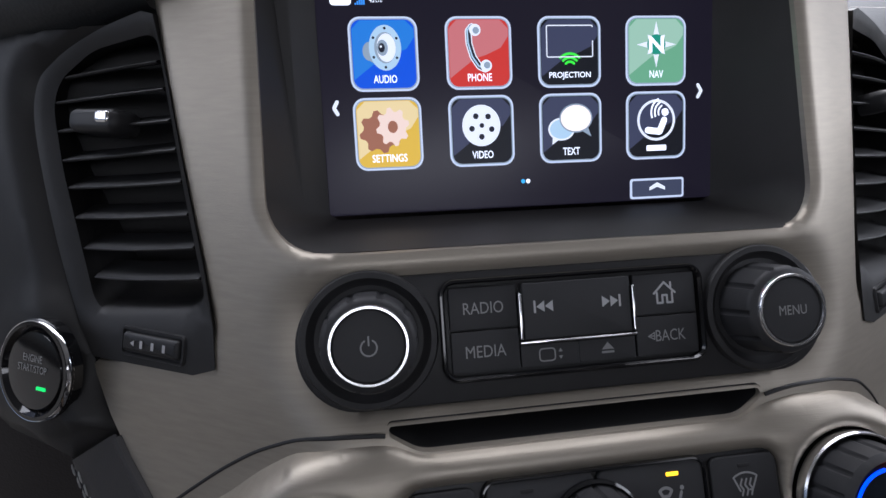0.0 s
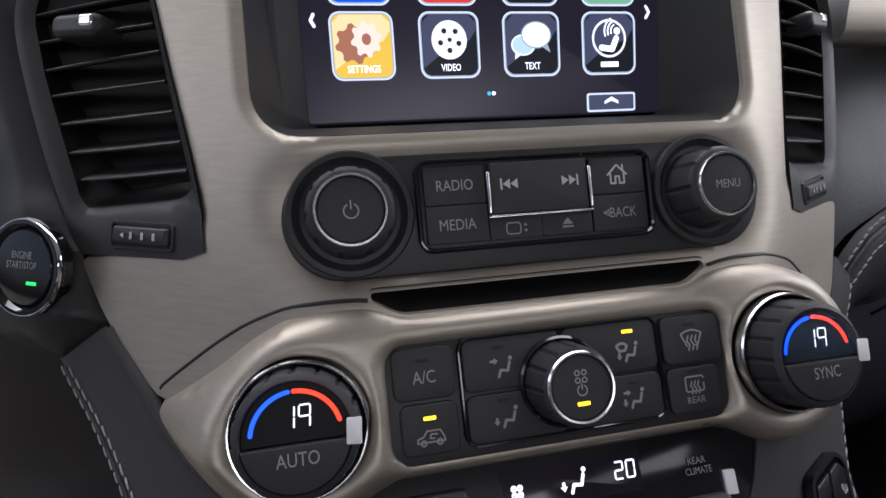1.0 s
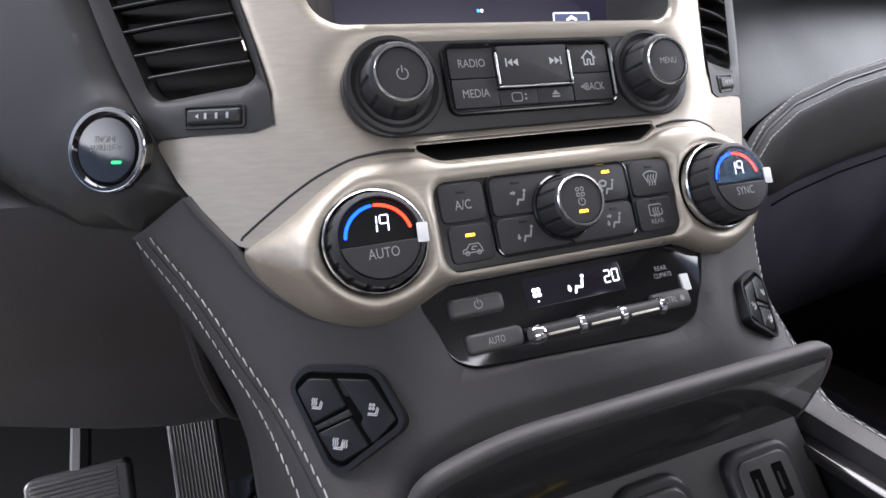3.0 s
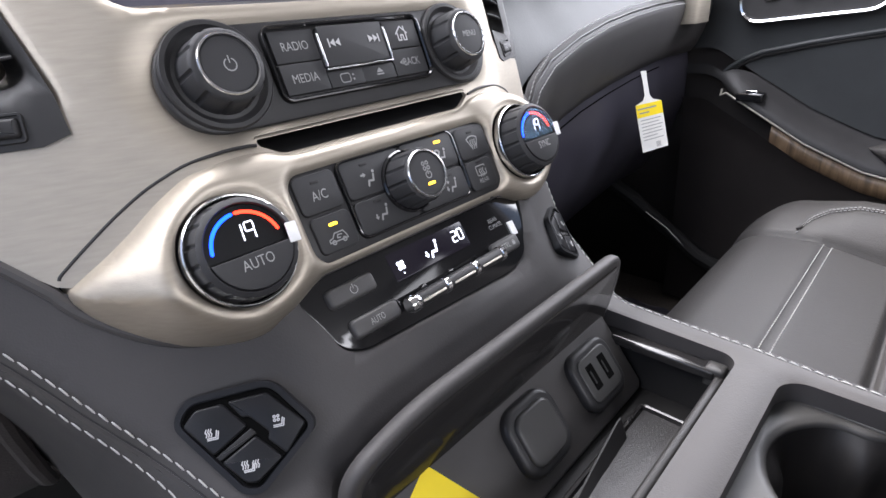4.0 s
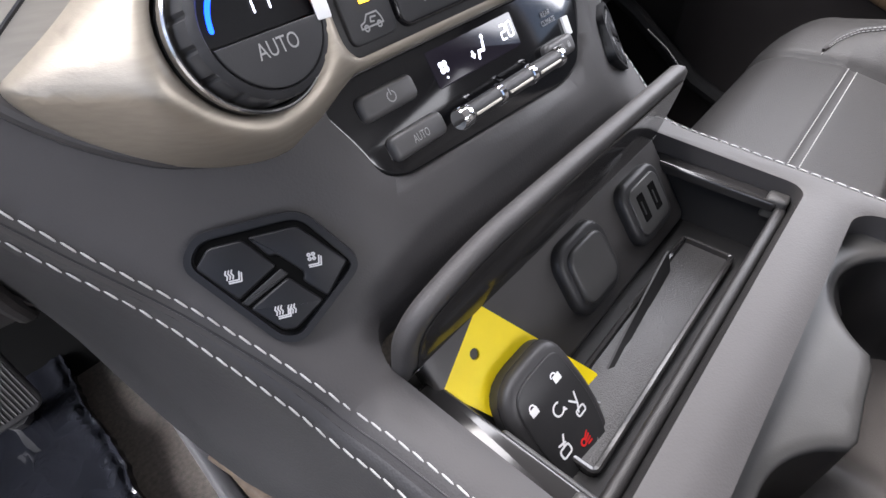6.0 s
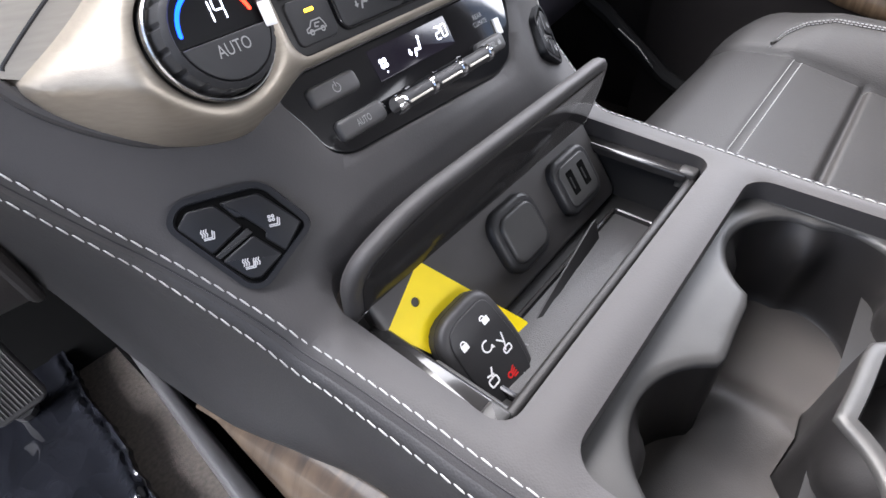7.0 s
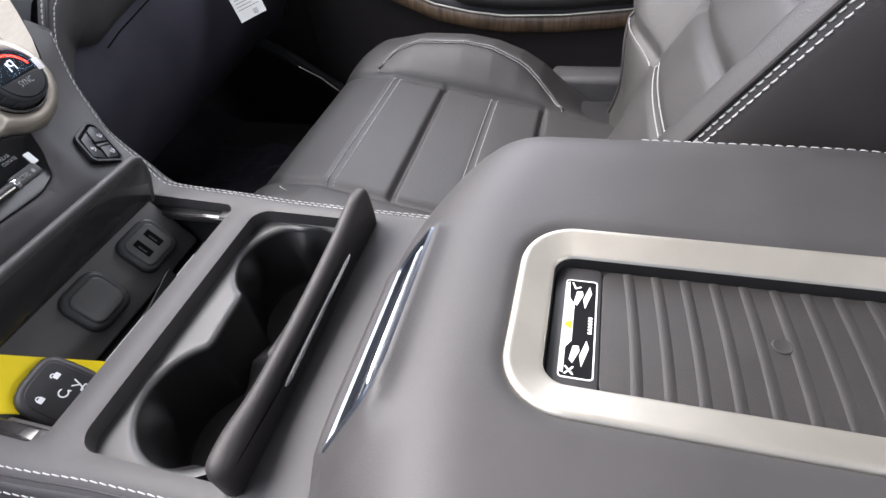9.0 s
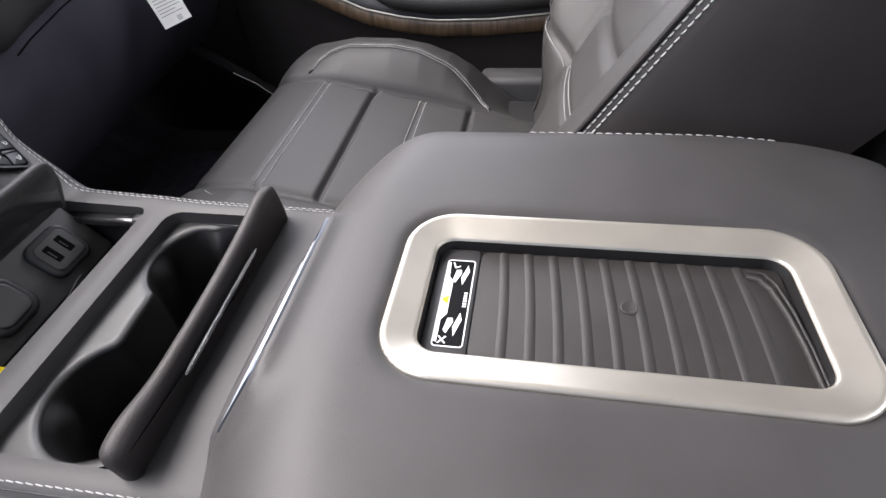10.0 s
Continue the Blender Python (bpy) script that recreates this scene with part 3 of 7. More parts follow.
for i, (word, x0, x1, y0, y1) in enumerate(cells):
    cx, cy = (x0 + x1) / 2, (y0 + y1) / 2
    top = 0.0004 if i == 2 else -0.0012
    key = part("button", slab(rrect(cx, cy, x1 - x0 + (0.0006 if i != 2 else -0.0004), y1 - y0 + 0.0002, 0.0007), -0.004, top, 0.0003, PA), M_BUTTON, radio)
    IM = PA @ pose(cx, cy, top)
    if word:
        back = word == "BACK"
        part("word", join(lettering(word, 0.0012 if back else 0, 0, 0.0042, 0.0118 if back else 0.0146, IM), *([strokes([[(-0.0053, 0), (-0.0074, 0.0001)], [(-0.0052, 0.0013), (-0.0076, 0), (-0.0052, -0.0013), (-0.0052, 0.0013)]], 0.0004, IM)] if back else [])), M_PRINT, key, "grey lettering")
    elif i == 2:
        tri = []
        for s, ox in ((-1, -0.0115), (1, 0.0115)):
            for q in (-0.0008, 0.0024):
                tri.append([(ox + s * (q + 0.0026), 0.0020), (ox + s * (q + 0.0026), -0.0020), (ox + s * (q + 0.0026) + s * 0.0, -0.0020)][:2] + [(ox + s * (q + 0.0056), 0)])
            tri.append([(ox + s * 0.0082, 0.0022), (ox + s * 0.0090, 0.0022), (ox + s * 0.0090, -0.0022), (ox + s * 0.0082, -0.0022)])
        tri = [[(x - (0.004 if x > 0 else -0.004), y) for x, y in t] for t in tri]
        part("icon", patch(tri, IM @ pose(0, 0.0015, 0)), M_LIGHTPRINT, key, "pale skip symbols")
    elif i == 3:
        house = [[(-0.0042, 0.0002), (0, 0.0042), (0.0042, 0.0002)], [(0.0026, 0.0022), (0.0026, 0.0040)], [(-0.0030, 0.0004), (-0.0030, -0.0034), (-0.0009, -0.0034), (-0.0009, -0.0006), (0.0009, -0.0006), (0.0009, -0.0034), (0.0030, -0.0034), (0.0030, 0.0004)]]
        part("icon", strokes(house, 0.0008, IM), M_LIGHTPRINT, key, "pale house symbol")
    elif i == 5:
        part("icon", join(strokes([rrect(-0.0012, 0, 0.0058, 0.0044, 0.0012, 3) + [(0.0017, 0.001)]], 0.0005, IM), patch([[(0.0030, 0.0007), (0.0046, 0.0007), (0.0038, 0.0020)], [(0.0030, -0.0007), (0.0046, -0.0007), (0.0038, -0.0020)]], IM)), M_PRINT, key, "grey screen symbol")
    else:
        part("icon", patch([[(-0.0024, 0), (0.0024, 0), (0, 0.0026)], [(-0.0024, -0.0006), (0.0024, -0.0006), (0.0024, -0.0014), (-0.0024, -0.0014)]], IM), M_PRINT, key, "grey eject symbol")
for sx in (-1, 1):
    part("trim_strip", slab(rrect(sx * 0.0214, va(0.6520), 0.0011, 0.0165, 0.0004), -0.002, 0.0010, 0.0003, PA), M_CHROME, radio, "chrome strip")
part("trim_strip", slab(rrect(0, va(0.6430), 0.0440, 0.0008, 0.0003), -0.002, 0.0006, 0.0002, PA), M_CHROME, radio, "chrome strip")

# ---- climate pod ----
CB = math.cos(math.atan(0.44))


def vb(z):
    return (z - 0.592) / CB


def pod_base(x, z):
    y = 0.1645 + 0.44 * (z - 0.592)
    if x > 0:
        e = max(0.0, x - 0.118)
        return y + 14.0 * e * e
    # the driver's end falls away round the dial's boss
    dx, dz = max(0.0, -0.099 - x), z - 0.5815
    r = math.hypot(dx, dz)
    e = max(0.0, r - 0.030)
    return y + 1.15 * e * e / (e + 0.006) * dx / max(r, 1e-6)


panel_b = [(x, z) for x, z in rrect(0.0015, 0.583, 0.1390, 0.0395, 0.0075, 6)]
dial_z = 0.5853
DIALS = [(-0.0990, 0.5812), (0.0990, 0.5835)]
dial_holes = [[(cx + r * math.cos(a), cz + 0.925 * r * math.sin(a)) for a in (2 * math.pi * k / 48 for k in range(48))] for (cx, cz), r in zip(DIALS, (0.0242, 0.0250))]
edge_fields["h"] = [ccw(panel_b)] + [ccw(h) for h in dial_holes]


def pod_f(x, z):
    p = np.array([[x, z]])
    d = edge_distance(p, pod_c)[0]
    end = smooth01((-0.104 - x) / 0.030)
    low = smooth01((0.585 - z) / 0.02) * smooth01((-0.075 - x) / 0.02)
    R = 0.013 + 0.008 * end + 0.004 * low
    back = 0.0
    if d < R:
        u = 1 - d / R
        soft = smooth01((abs(x) - 0.050) / 0.045) if z > 0.592 else 1.0
        curl = 1 - math.sqrt(max(0.0, 1 - u * u))
        curl += (u * u - curl) * low
        deep = max(0.0125, face_y(x, z) - 0.0025 - pod_base(x, z)) * 0.94
        back = (0.0125 + (deep - 0.0125) * max(smooth01((-0.078 - x) / 0.022), low)) * (0.3 + 0.7 * soft) * curl
    near = min(edge_distance(p, h)[0] for h in edge_fields["h"])
    if near < 0.006:
        back += 0.0030 * (1 - near / 0.006) ** 2
    # the middle of the row is dished between the two dial bosses
    boss = max(0.0, 1 - abs(abs(x) - 0.097) / 0.045)
    back -= 0.0015 * smooth01(boss)
    n = Vector((0, 1, -0.35)).normalized()
    return Vector((x, pod_base(x, z), z)) + n * back


def pod_rim(n):
    if n == -1:
        return [lambda x, z: pod_f(x, z) + Vector((0, 0.010, 0)), lambda x, z: pod_f(x, z) + Vector((0, 0.035, 0))]
    return [lambda x, z: pod_f(x, z) + Vector((0, 0.008, -0.0015))]


climate = thing("climate_control_panel", (0, 0.166, 0.56), "champagne climate control pod with two lit temperature dials", "climate control")
part("pod", sheet(pod_outline, [panel_b] + dial_holes, 0.0050, pod_f, pod_rim, (0.0008, 0.002, 0.004, 0.0065, 0.0095, 0.013, 0.017), (0.001, 0.0025, 0.004, 0.006)), M_GOLD, climate, angle=60)
# thin black rod added to draw the shade in the pod's upper groove
groove_line = [p for p in inset(pod_c, -0.0006) if p[1] > 0.5785 and abs(p[0]) > 0.069]
for sx in (-1, 1):
    run = sorted([p for p in groove_line if p[0] * sx > 0], key=lambda p: abs(p[0]))
    part("groove_shade", tube([on_face(x, z, 0.0) + Vector((0, 0.0004, 0)) for x, z in run], 0.0008, 8), M_BLACK, climate, "dark rod for the groove's shade")
pb_local = [(x, vb(z)) for x, z in panel_b]
part("panel", slab(inset(pb_local, -0.001), -0.006, -0.0024, 0.0008, PB), M_BLACK, climate)
part("button_surround", collar(rrect(0.0005, vb(0.584), 0.0835, 0.0412, 0.006), [(0, -0.003), (0, -0.0012), (0.0005, -0.0003), (0.0011, -0.0002), (0.0017, -0.0010), (0.0017, -0.003)], PB), M_GLOSSBLACK, climate, "gloss black surround")


def person(ox, oy, s):
    """Seated figure sign: a dot and a bent stroke."""
    return ([circle(ox + 0.0030 * s, oy + 0.0031 * s, 0.00085 * s, 12)],
            [[(ox + 0.0026 * s, oy + 0.0016 * s), (ox + 0.0016 * s, oy - 0.0016 * s), (ox - 0.0012 * s, oy - 0.0012 * s), (ox - 0.0022 * s, oy - 0.0036 * s)]])


def arrow(x0, y0, x1, y1, s):
    d = (Vector((x1, y1)) - Vector((x0, y0))).normalized()
    n = Vector((-d.y, d.x))
    e = Vector((x1, y1))
    a, b = e - d * 0.0016 * s + n * 0.0013 * s, e - d * 0.0016 * s - n * 0.0013 * s
    return [[tuple(e), tuple(a), tuple(b)]], [[(x0, y0), tuple(e - d * 0.0012 * s)]]


def person_icon(m, feet=False, face=False, wind=False, s=1.0):
    dots, lines = person(0.0012 * s, 0, s)
    if face:
        a, l = arrow(-0.0036 * s, 0.0024 * s, -0.0008 * s, 0.0024 * s, s)
        dots, lines = dots + a, lines + l
    if feet:
        a, l = arrow(-0.0036 * s, -0.0004 * s, -0.0036 * s, -0.0030 * s, s)
        dots, lines = dots + a, lines + l
    if wind:
        lines = lines + [arc(-0.0022 * s, 0.0006 * s, 0.0030 * s, 40, 140, 6), [(-0.0044 * s, 0.0024 * s), (-0.0034 * s, 0.0006 * s), (-0.0010 * s, 0.0006 * s), (0.0001 * s, 0.0024 * s)]]
    return join(patch(dots, m), strokes(lines, 0.0011 * s, m))


def heat_waves(ox, oy, s, n=3):
    return [[(ox + (k - (n - 1) / 2) * 0.0013 * s, oy - 0.002 * s), (ox + (k - (n - 1) / 2) * 0.0013 * s + 0.0005 * s, oy - 0.0006 * s), (ox + (k - (n - 1) / 2) * 0.0013 * s - 0.0003 * s, oy + 0.0006 * s), (ox + (k - (n - 1) / 2) * 0.0013 * s + 0.0003 * s, oy + 0.002 * s)] for k in range(n)]


y_hi, y_mid, y_lo = vb(0.6012), vb(0.5830), vb(0.5655)
for name, x0, x1, y0, y1 in (("ac", -0.0660, -0.0425, vb(0.5835), y_hi), ("recirc", -0.0645, -0.0425, y_lo, vb(0.5825)), ("face", -0.0395, -0.0003, y_mid + 0.0004, vb(0.6018)), ("feet", -0.0395, -0.0003, vb(0.5662), y_mid - 0.0004),
                             ("wind", 0.0003, 0.0405, y_mid + 0.0004, vb(0.6018)), ("both", 0.0003, 0.0405, vb(0.5662), y_mid - 0.0004), ("front", 0.0430, 0.0695, vb(0.5833), y_hi), ("rear", 0.0430, 0.0665, y_lo, vb(0.5823))):
    cx, cy = (x0 + x1) / 2, (y0 + y1) / 2
    key = part("button", slab(rrect(cx, cy, x1 - x0 - 0.0004, y1 - y0 - 0.0004, 0.0032), -0.004, -0.0006, 0.0007, PB), M_BUTTON, climate)
    IM = PB @ pose(cx, cy, -0.0006)
    led = None
    if name == "ac":
        part("word", lettering("A/C", 0, -0.0012, 0.0046, 0.0084, IM), M_PRINT, key, "grey lettering")
        led = (0.0, 0.0052, M_DARK)
    elif name == "recirc":
        car = [[(-0.0052, -0.0008), (-0.0050, 0.0006), (-0.0030, 0.0012), (-0.0014, 0.0032), (0.0034, 0.0032), (0.0046, 0.0010), (0.0050, -0.0008), (-0.0052, -0.0008)],
               arc(-0.0030, -0.0010, 0.0010, 0, 360, 8), arc(0.0030, -0.0010, 0.0010, 0, 360, 8), [(0.0022, 0.0018), (0.0000, 0.0020), (-0.0006, 0.0006), (0.0010, 0.0004)]]
        part("icon", strokes(car, 0.0006, IM @ pose(0, -0.0036, 0)), M_PRINT, key, "grey car symbol")
        led = (0.0, 0.0040, G_AMBER)
    elif name in ("face", "feet"):
        part("icon", person_icon(IM @ pose(-0.0050, -0.0015 if name == "face" else 0.0000, 0), feet=name == "feet", face=name == "face", s=0.98), M_PRINT, key, "grey airflow symbol")
        led = (-0.0050, 0.0062 if name == "face" else 0.0064, M_DARK)
    elif name in ("wind", "both"):
        part("icon", person_icon(IM @ pose(0.0070, -0.0022 if name == "wind" else -0.0004, 0), feet=True, face=name == "both", wind=name == "wind", s=0.98), M_PRINT, key, "grey airflow symbol")
        led = (0.0080, 0.0058, G_AMBER if name == "wind" else M_DARK)
    elif name == "front":
        shield = [[(-0.0024, -0.0024), (-0.0046, 0.0024)] + arc(0, -0.0040, 0.0079, 125, 55, 8) + [(0.0046, 0.0024), (0.0024, -0.0024), (0.0014, -0.0022)]]
        part("icon", strokes(shield + heat_waves(0, -0.0012, 1.4), 0.0007, IM @ pose(0, -0.0004, 0)), M_PRINT, key, "grey defrost symbol")
        led = (0, 0.0060, M_DARK)
    else:
        pane = [rrect(0, 0.0022, 0.0080, 0.0058, 0.0008, 3) + [(0.004, 0.0022)]]
        part("icon", join(strokes(pane + heat_waves(0, 0.0008, 1.2), 0.0007, IM), lettering("REAR", 0, -0.0040, 0.0026, 0.0080, IM)), M_PRINT, key, "grey rear defrost symbol")
        led = (0, 0.0074, M_DARK)
    lit = led[2] is G_AMBER
    part("indicator", slab(rrect(led[0], led[1], 0.0046, 0.0013, 0.0003), -0.0003, 0.00025, 0.0001, IM), led[2], key, "lit amber indicator" if lit else "unlit indicator")

FM = PB @ pose(-0.0012, vb(0.5838), -0.0006)
fan = part("knob", turned([(0.0172, 0.0), (0.0172, 0.0014), (0.0163, 0.0022), (0.0155, 0.0016)], 48, FM, False), M_GLOSSBLACK, climate, "black fan knob")
part("grip", fluted([(0.0155, 0.0005, 0.2), (0.0150, 0.003, 1), (0.0142, 0.0145, 1), (0.0136, 0.0158, 0.2), (0.0120, 0.0166, 0)], 12, 0.0010, 10, FM), M_BUTTON, fan, "ribbed rubber grip")
part("ring", turned([(0.0128, 0.0160), (0.0128, 0.0175), (0.0123, 0.0181), (0.0116, 0.0180), (0.0113, 0.0172)], 48, FM, False), M_RING, fan, "chrome ring")
part("cap", turned([(0.0114, 0.0168), (0.0108, 0.0174), (0.005, 0.0176)], 48, FM), M_BUTTON, fan)
FI = FM @ pose(0, 0, 0.0175)
part("icon", join(strokes([arc(0.0013 * sx, 0.0038 + 0.0013 * sy, 0.0009, 0, 360, 8) for sx in (-1, 1) for sy in (-1, 1)] + [arc(0, -0.0010, 0.0018, 120, 420, 12), [(0, -0.0006), (0, 0.0014)]], 0.0005, FI)), M_PRINT, fan, "grey fan and power symbols")
part("indicator", slab(rrect(0, -0.0056, 0.0046, 0.0013, 0.0003), -0.0002, 0.0003, 0.0001, FI), G_AMBER, fan, "lit amber indicator")


def seven(text, m, h, w, gap, mat_w=0.00055):
    """Segment digits."""
    seg = {"1": "bc", "9": "abcdfg", "2": "abged", "0": "abcdef"}
    lines = []
    for i, ch in enumerate(text):
        ox = (i - (len(text) - 1) / 2) * (w + gap) - w / 2
        q = 0.12
        at = {"a": [(ox + q * w, h / 2), (ox + w - q * w, h / 2)], "b": [(ox + w, h / 2 - q * w), (ox + w, q * w)], "c": [(ox + w, -q * w), (ox + w, -h / 2 + q * w)],
              "d": [(ox + q * w, -h / 2), (ox + w - q * w, -h / 2)], "e": [(ox, -q * w), (ox, -h / 2 + q * w)], "f": [(ox, h / 2 - q * w), (ox, q * w)], "g": [(ox + q * w, 0), (ox + w - q * w, 0)]}
        for s in seg[ch]:
            if not (ch == "9" and s == "d"):
                lines.append(at[s])
    return strokes([[(x + y * 0.08, y) for x, y in l] for l in lines], mat_w, m)


for (cx, cz), word in zip(DIALS, ("AUTO", "SYNC")):
    DM = plane_frame((cx, pod_base(cx, cz), cz), (1, 0, 0), (0, 0.44, 1)) @ pose(0, 0, -0.0055 if cx < 0 else -0.002)
    RD = 0.0234 if cx < 0 else 0.0242
    dial = part("temperature_dial", turned([(RD, -0.009), (RD, 0.0032), (RD - 0.0008, 0.0036), (RD - 0.0014, 0.0020), (RD - 0.0018, -0.0008)], 64, DM, False), M_GLOSSBLACK, climate, "black temperature dial with lit readout")
    part("ring", turned([(RD + 0.0003, 0.0010), (RD + 0.0003, 0.0044), (RD - 0.0002, 0.0051), (RD - 0.0007, 0.0050), (RD - 0.0011, 0.0042), (RD - 0.0012, 0.0028)], 72, DM @ pose(0, 0, 0.0040 if cx < 0 else 0.0), False), M_RING, dial, "chrome ring")
    part("grip", fluted([(0.0219, -0.002, 0.2), (0.0217, 0.004, 1), (0.0208, 0.0140, 1), (0.0204, 0.0158, 0.4), (0.0188, 0.0172, 0), (0.0181, 0.0175, 0), (0.0177, 0.0170, 0), (0.0176, 0.0120, 0)], 16, 0.0009, 10, DM), M_BUTTON, dial, "ribbed rubber grip")
    TM = DM @ pose(0, 0, 0.0172)
    part("readout", slab(arc(0, 0, 0.0173, -6, 186, 30), -0.004, -0.0020, 0, TM), M_LENS, dial, "black readout lens")
    part("button", slab(arc(0, 0, 0.0174, 188, 352, 30), -0.005, 0.0008, 0.0004, TM), M_BUTTON, dial)
    part("cold_arc", strokes([arc(0, 0, 0.0145, 172, 97, 18)], 0.0014, TM @ pose(0, 0, -0.0018)), G_BLUE, dial, "glowing blue arc")
    part("hot_arc", strokes([arc(0, 0, 0.0145, 90, 14, 18)], 0.0014, TM @ pose(0, 0, -0.0018)), G_ORANGE, dial, "glowing red arc")
    part("digits", seven("19", TM @ pose(0.0004, 0.0062, -0.0017), 0.0072, 0.0036, 0.0015), G_WHITE, dial, "lit white figures")
    part("word", lettering(word, 0.0002, -0.0066, 0.0044, 0.0136 if word == "AUTO" else 0.0116, TM @ pose(0, 0, 0.0008)), M_PRINT, dial, "grey lettering")
    part("protective_tab", slab(rrect(0.0185, 0.0010, 0.0050, 0.0086, 0.0006), 0.0006, 0.0010, 0.0001, TM @ pose(0, 0, 0, 0, 0, -4)), M_WHITE, dial, "white peel-off tab")

# ---- rear climate row ----
rear = thing("rear_climate_panel", (0, 0.14, 0.525), "gloss black rear climate panel with toggle bar", "climate control")
CR = math.cos(math.atan(0.66))
vr = lambda z: (z - 0.5345) / CR
rear_outline = rounded([(-0.0845, vr(0.551)), (-0.0765, vr(0.5345)), (-0.0735, vr(0.5245)), (-0.063, vr(0.5195)), (0.05, vr(0.5152)), (0.0675, vr(0.5195)), (0.0785, vr(0.534)), (0.086, vr(0.551)), (0.06, vr(0.562)), (-0.06, vr(0.562))], 0.006)
part("panel", slab(rear_outline, -0.012, 0.0012, 0.0010, PR), M_GLOSSBLACK, rear)
part("readout", slab(rrect(0.0005, vr(0.5440), 0.058, 0.0155, 0.001), 0.0008, 0.0015, 0.0001, PR), G_DIM, rear, "dim lit readout window")
for word, cx, cz, w in (("", -0.0555, 0.5435, 0.0285), ("AUTO", -0.0505, 0.5285, 0.0295)):
    key = part("button", slab(rrect(cx, vr(cz), w, 0.0100, 0.0030), 0.0, 0.0045, 0.0024, PR, 4), M_GREYBUTTON, rear, "raised grey button")
    IM = PR @ pose(cx, vr(cz), 0.0045)
    if word:
        part("word", lettering(word, 0, 0, 0.0034, 0.0088, IM), M_PRINT, key, "grey lettering")
    else:
        part("icon", strokes([arc(0.0005, 0, 0.0020, 120, 420, 14), [(0.0005, 0.0006), (0.0005, 0.0028)]], 0.0005, IM), M_PRINT, key, "grey power symbol")
key = part("button", slab(rrect(0.0525, vr(0.5285), 0.0245, 0.0098, 0.0030), 0.0, 0.0052, 0.0022, PR, 4), M_GREYBUTTON, rear, "raised grey button")
part("word", join(lettering("RCTRL", -0.0026, 0, 0.0034, 0.0104, PR @ pose(0.0525, vr(0.5285), 0.0052)), patch([rrect(0.0060, -0.0006, 0.0026, 0.0022, 0.0003, 2)], PR @ pose(0.0525, vr(0.5285), 0.0052)), strokes([arc(0.0060, 0.0005, 0.0008, 0, 180, 6)], 0.0004, PR @ pose(0.0525, vr(0.5285), 0.0052))), M_PRINT, key, "grey lettering")
RI = PR @ pose(0, 0, 0.0015)
part("fan_symbol", join(strokes([arc(-0.0222 + 0.0012 * sx, vr(0.5437) + 0.0012 * sy, 0.0008, 0, 360, 8) for sx in (-1, 1) for sy in (-1, 1)], 0.0009, RI), patch([circle(-0.0222, vr(0.5400), 0.0005, 8)], RI)), G_WHITE, rear, "lit white fan symbol")
part("airflow_symbol", person_icon(RI @ pose(0.0008, vr(0.5440), 0), feet=True, s=1.15), G_WHITE, rear, "lit white airflow symbol")
part("digits", seven("20", RI @ pose(0.0228, vr(0.5447), 0), 0.0062, 0.0034, 0.0016, 0.0007), G_WHITE, rear, "lit white figures")
part("word", join(lettering("REAR", 0.0545, vr(0.5437), 0.0026, 0.0080, RI @ pose(0, -0.0002, 0)), lettering("CLIMATE", 0.0545, vr(0.5403), 0.0026, 0.0118, RI)), M_PRINT, rear, "grey lettering")
part("protective_tab", slab(rrect(0.0670, vr(0.5380), 0.0050, 0.0092, 0.0005), 0.0012, 0.0024, 0.0001, PR @ pose(0, 0, 0, 0, 0, -3)), M_WHITE, rear, "white peel-off tab")
bar = part("toggle_bar", tube([PR @ Vector((x, vr(0.5288) - 0.0024, 0.0108)) for x in (-0.0335, -0.0330, 0.0375, 0.0380)], [0.0030, 0.0040, 0.0040, 0.0030], 16), M_PLASTIC, rear, "dark metallic toggle bar")
for x in (-0.0325, -0.0090, 0.0145, 0.0380):
    w = 0.0032 if x < -0.03 else 0.0017
    part("chrome_band", tube([PR @ Vector((x - w, vr(0.5288) - 0.0024, 0.0108)), PR @ Vector((x - w * 0.7, vr(0.5288) - 0.0024, 0.0108)), PR @ Vector((x + w * 0.7, vr(0.5288) - 0.0024, 0.0108)), PR @ Vector((x + w, vr(0.5288) - 0.0024, 0.0108))], [0.0040, 0.0046, 0.0046, 0.0040], 16), M_CHROME, bar, "chrome band")
for x in (-0.0205, 0.0030, 0.0262):
    part("inlay", slab(rrect(x, vr(0.5275) - 0.0022, 0.0165, 0.0012, 0.0003), 0.0133, 0.0151, 0.0002, PR), M_SATIN, bar, "silver inlay")

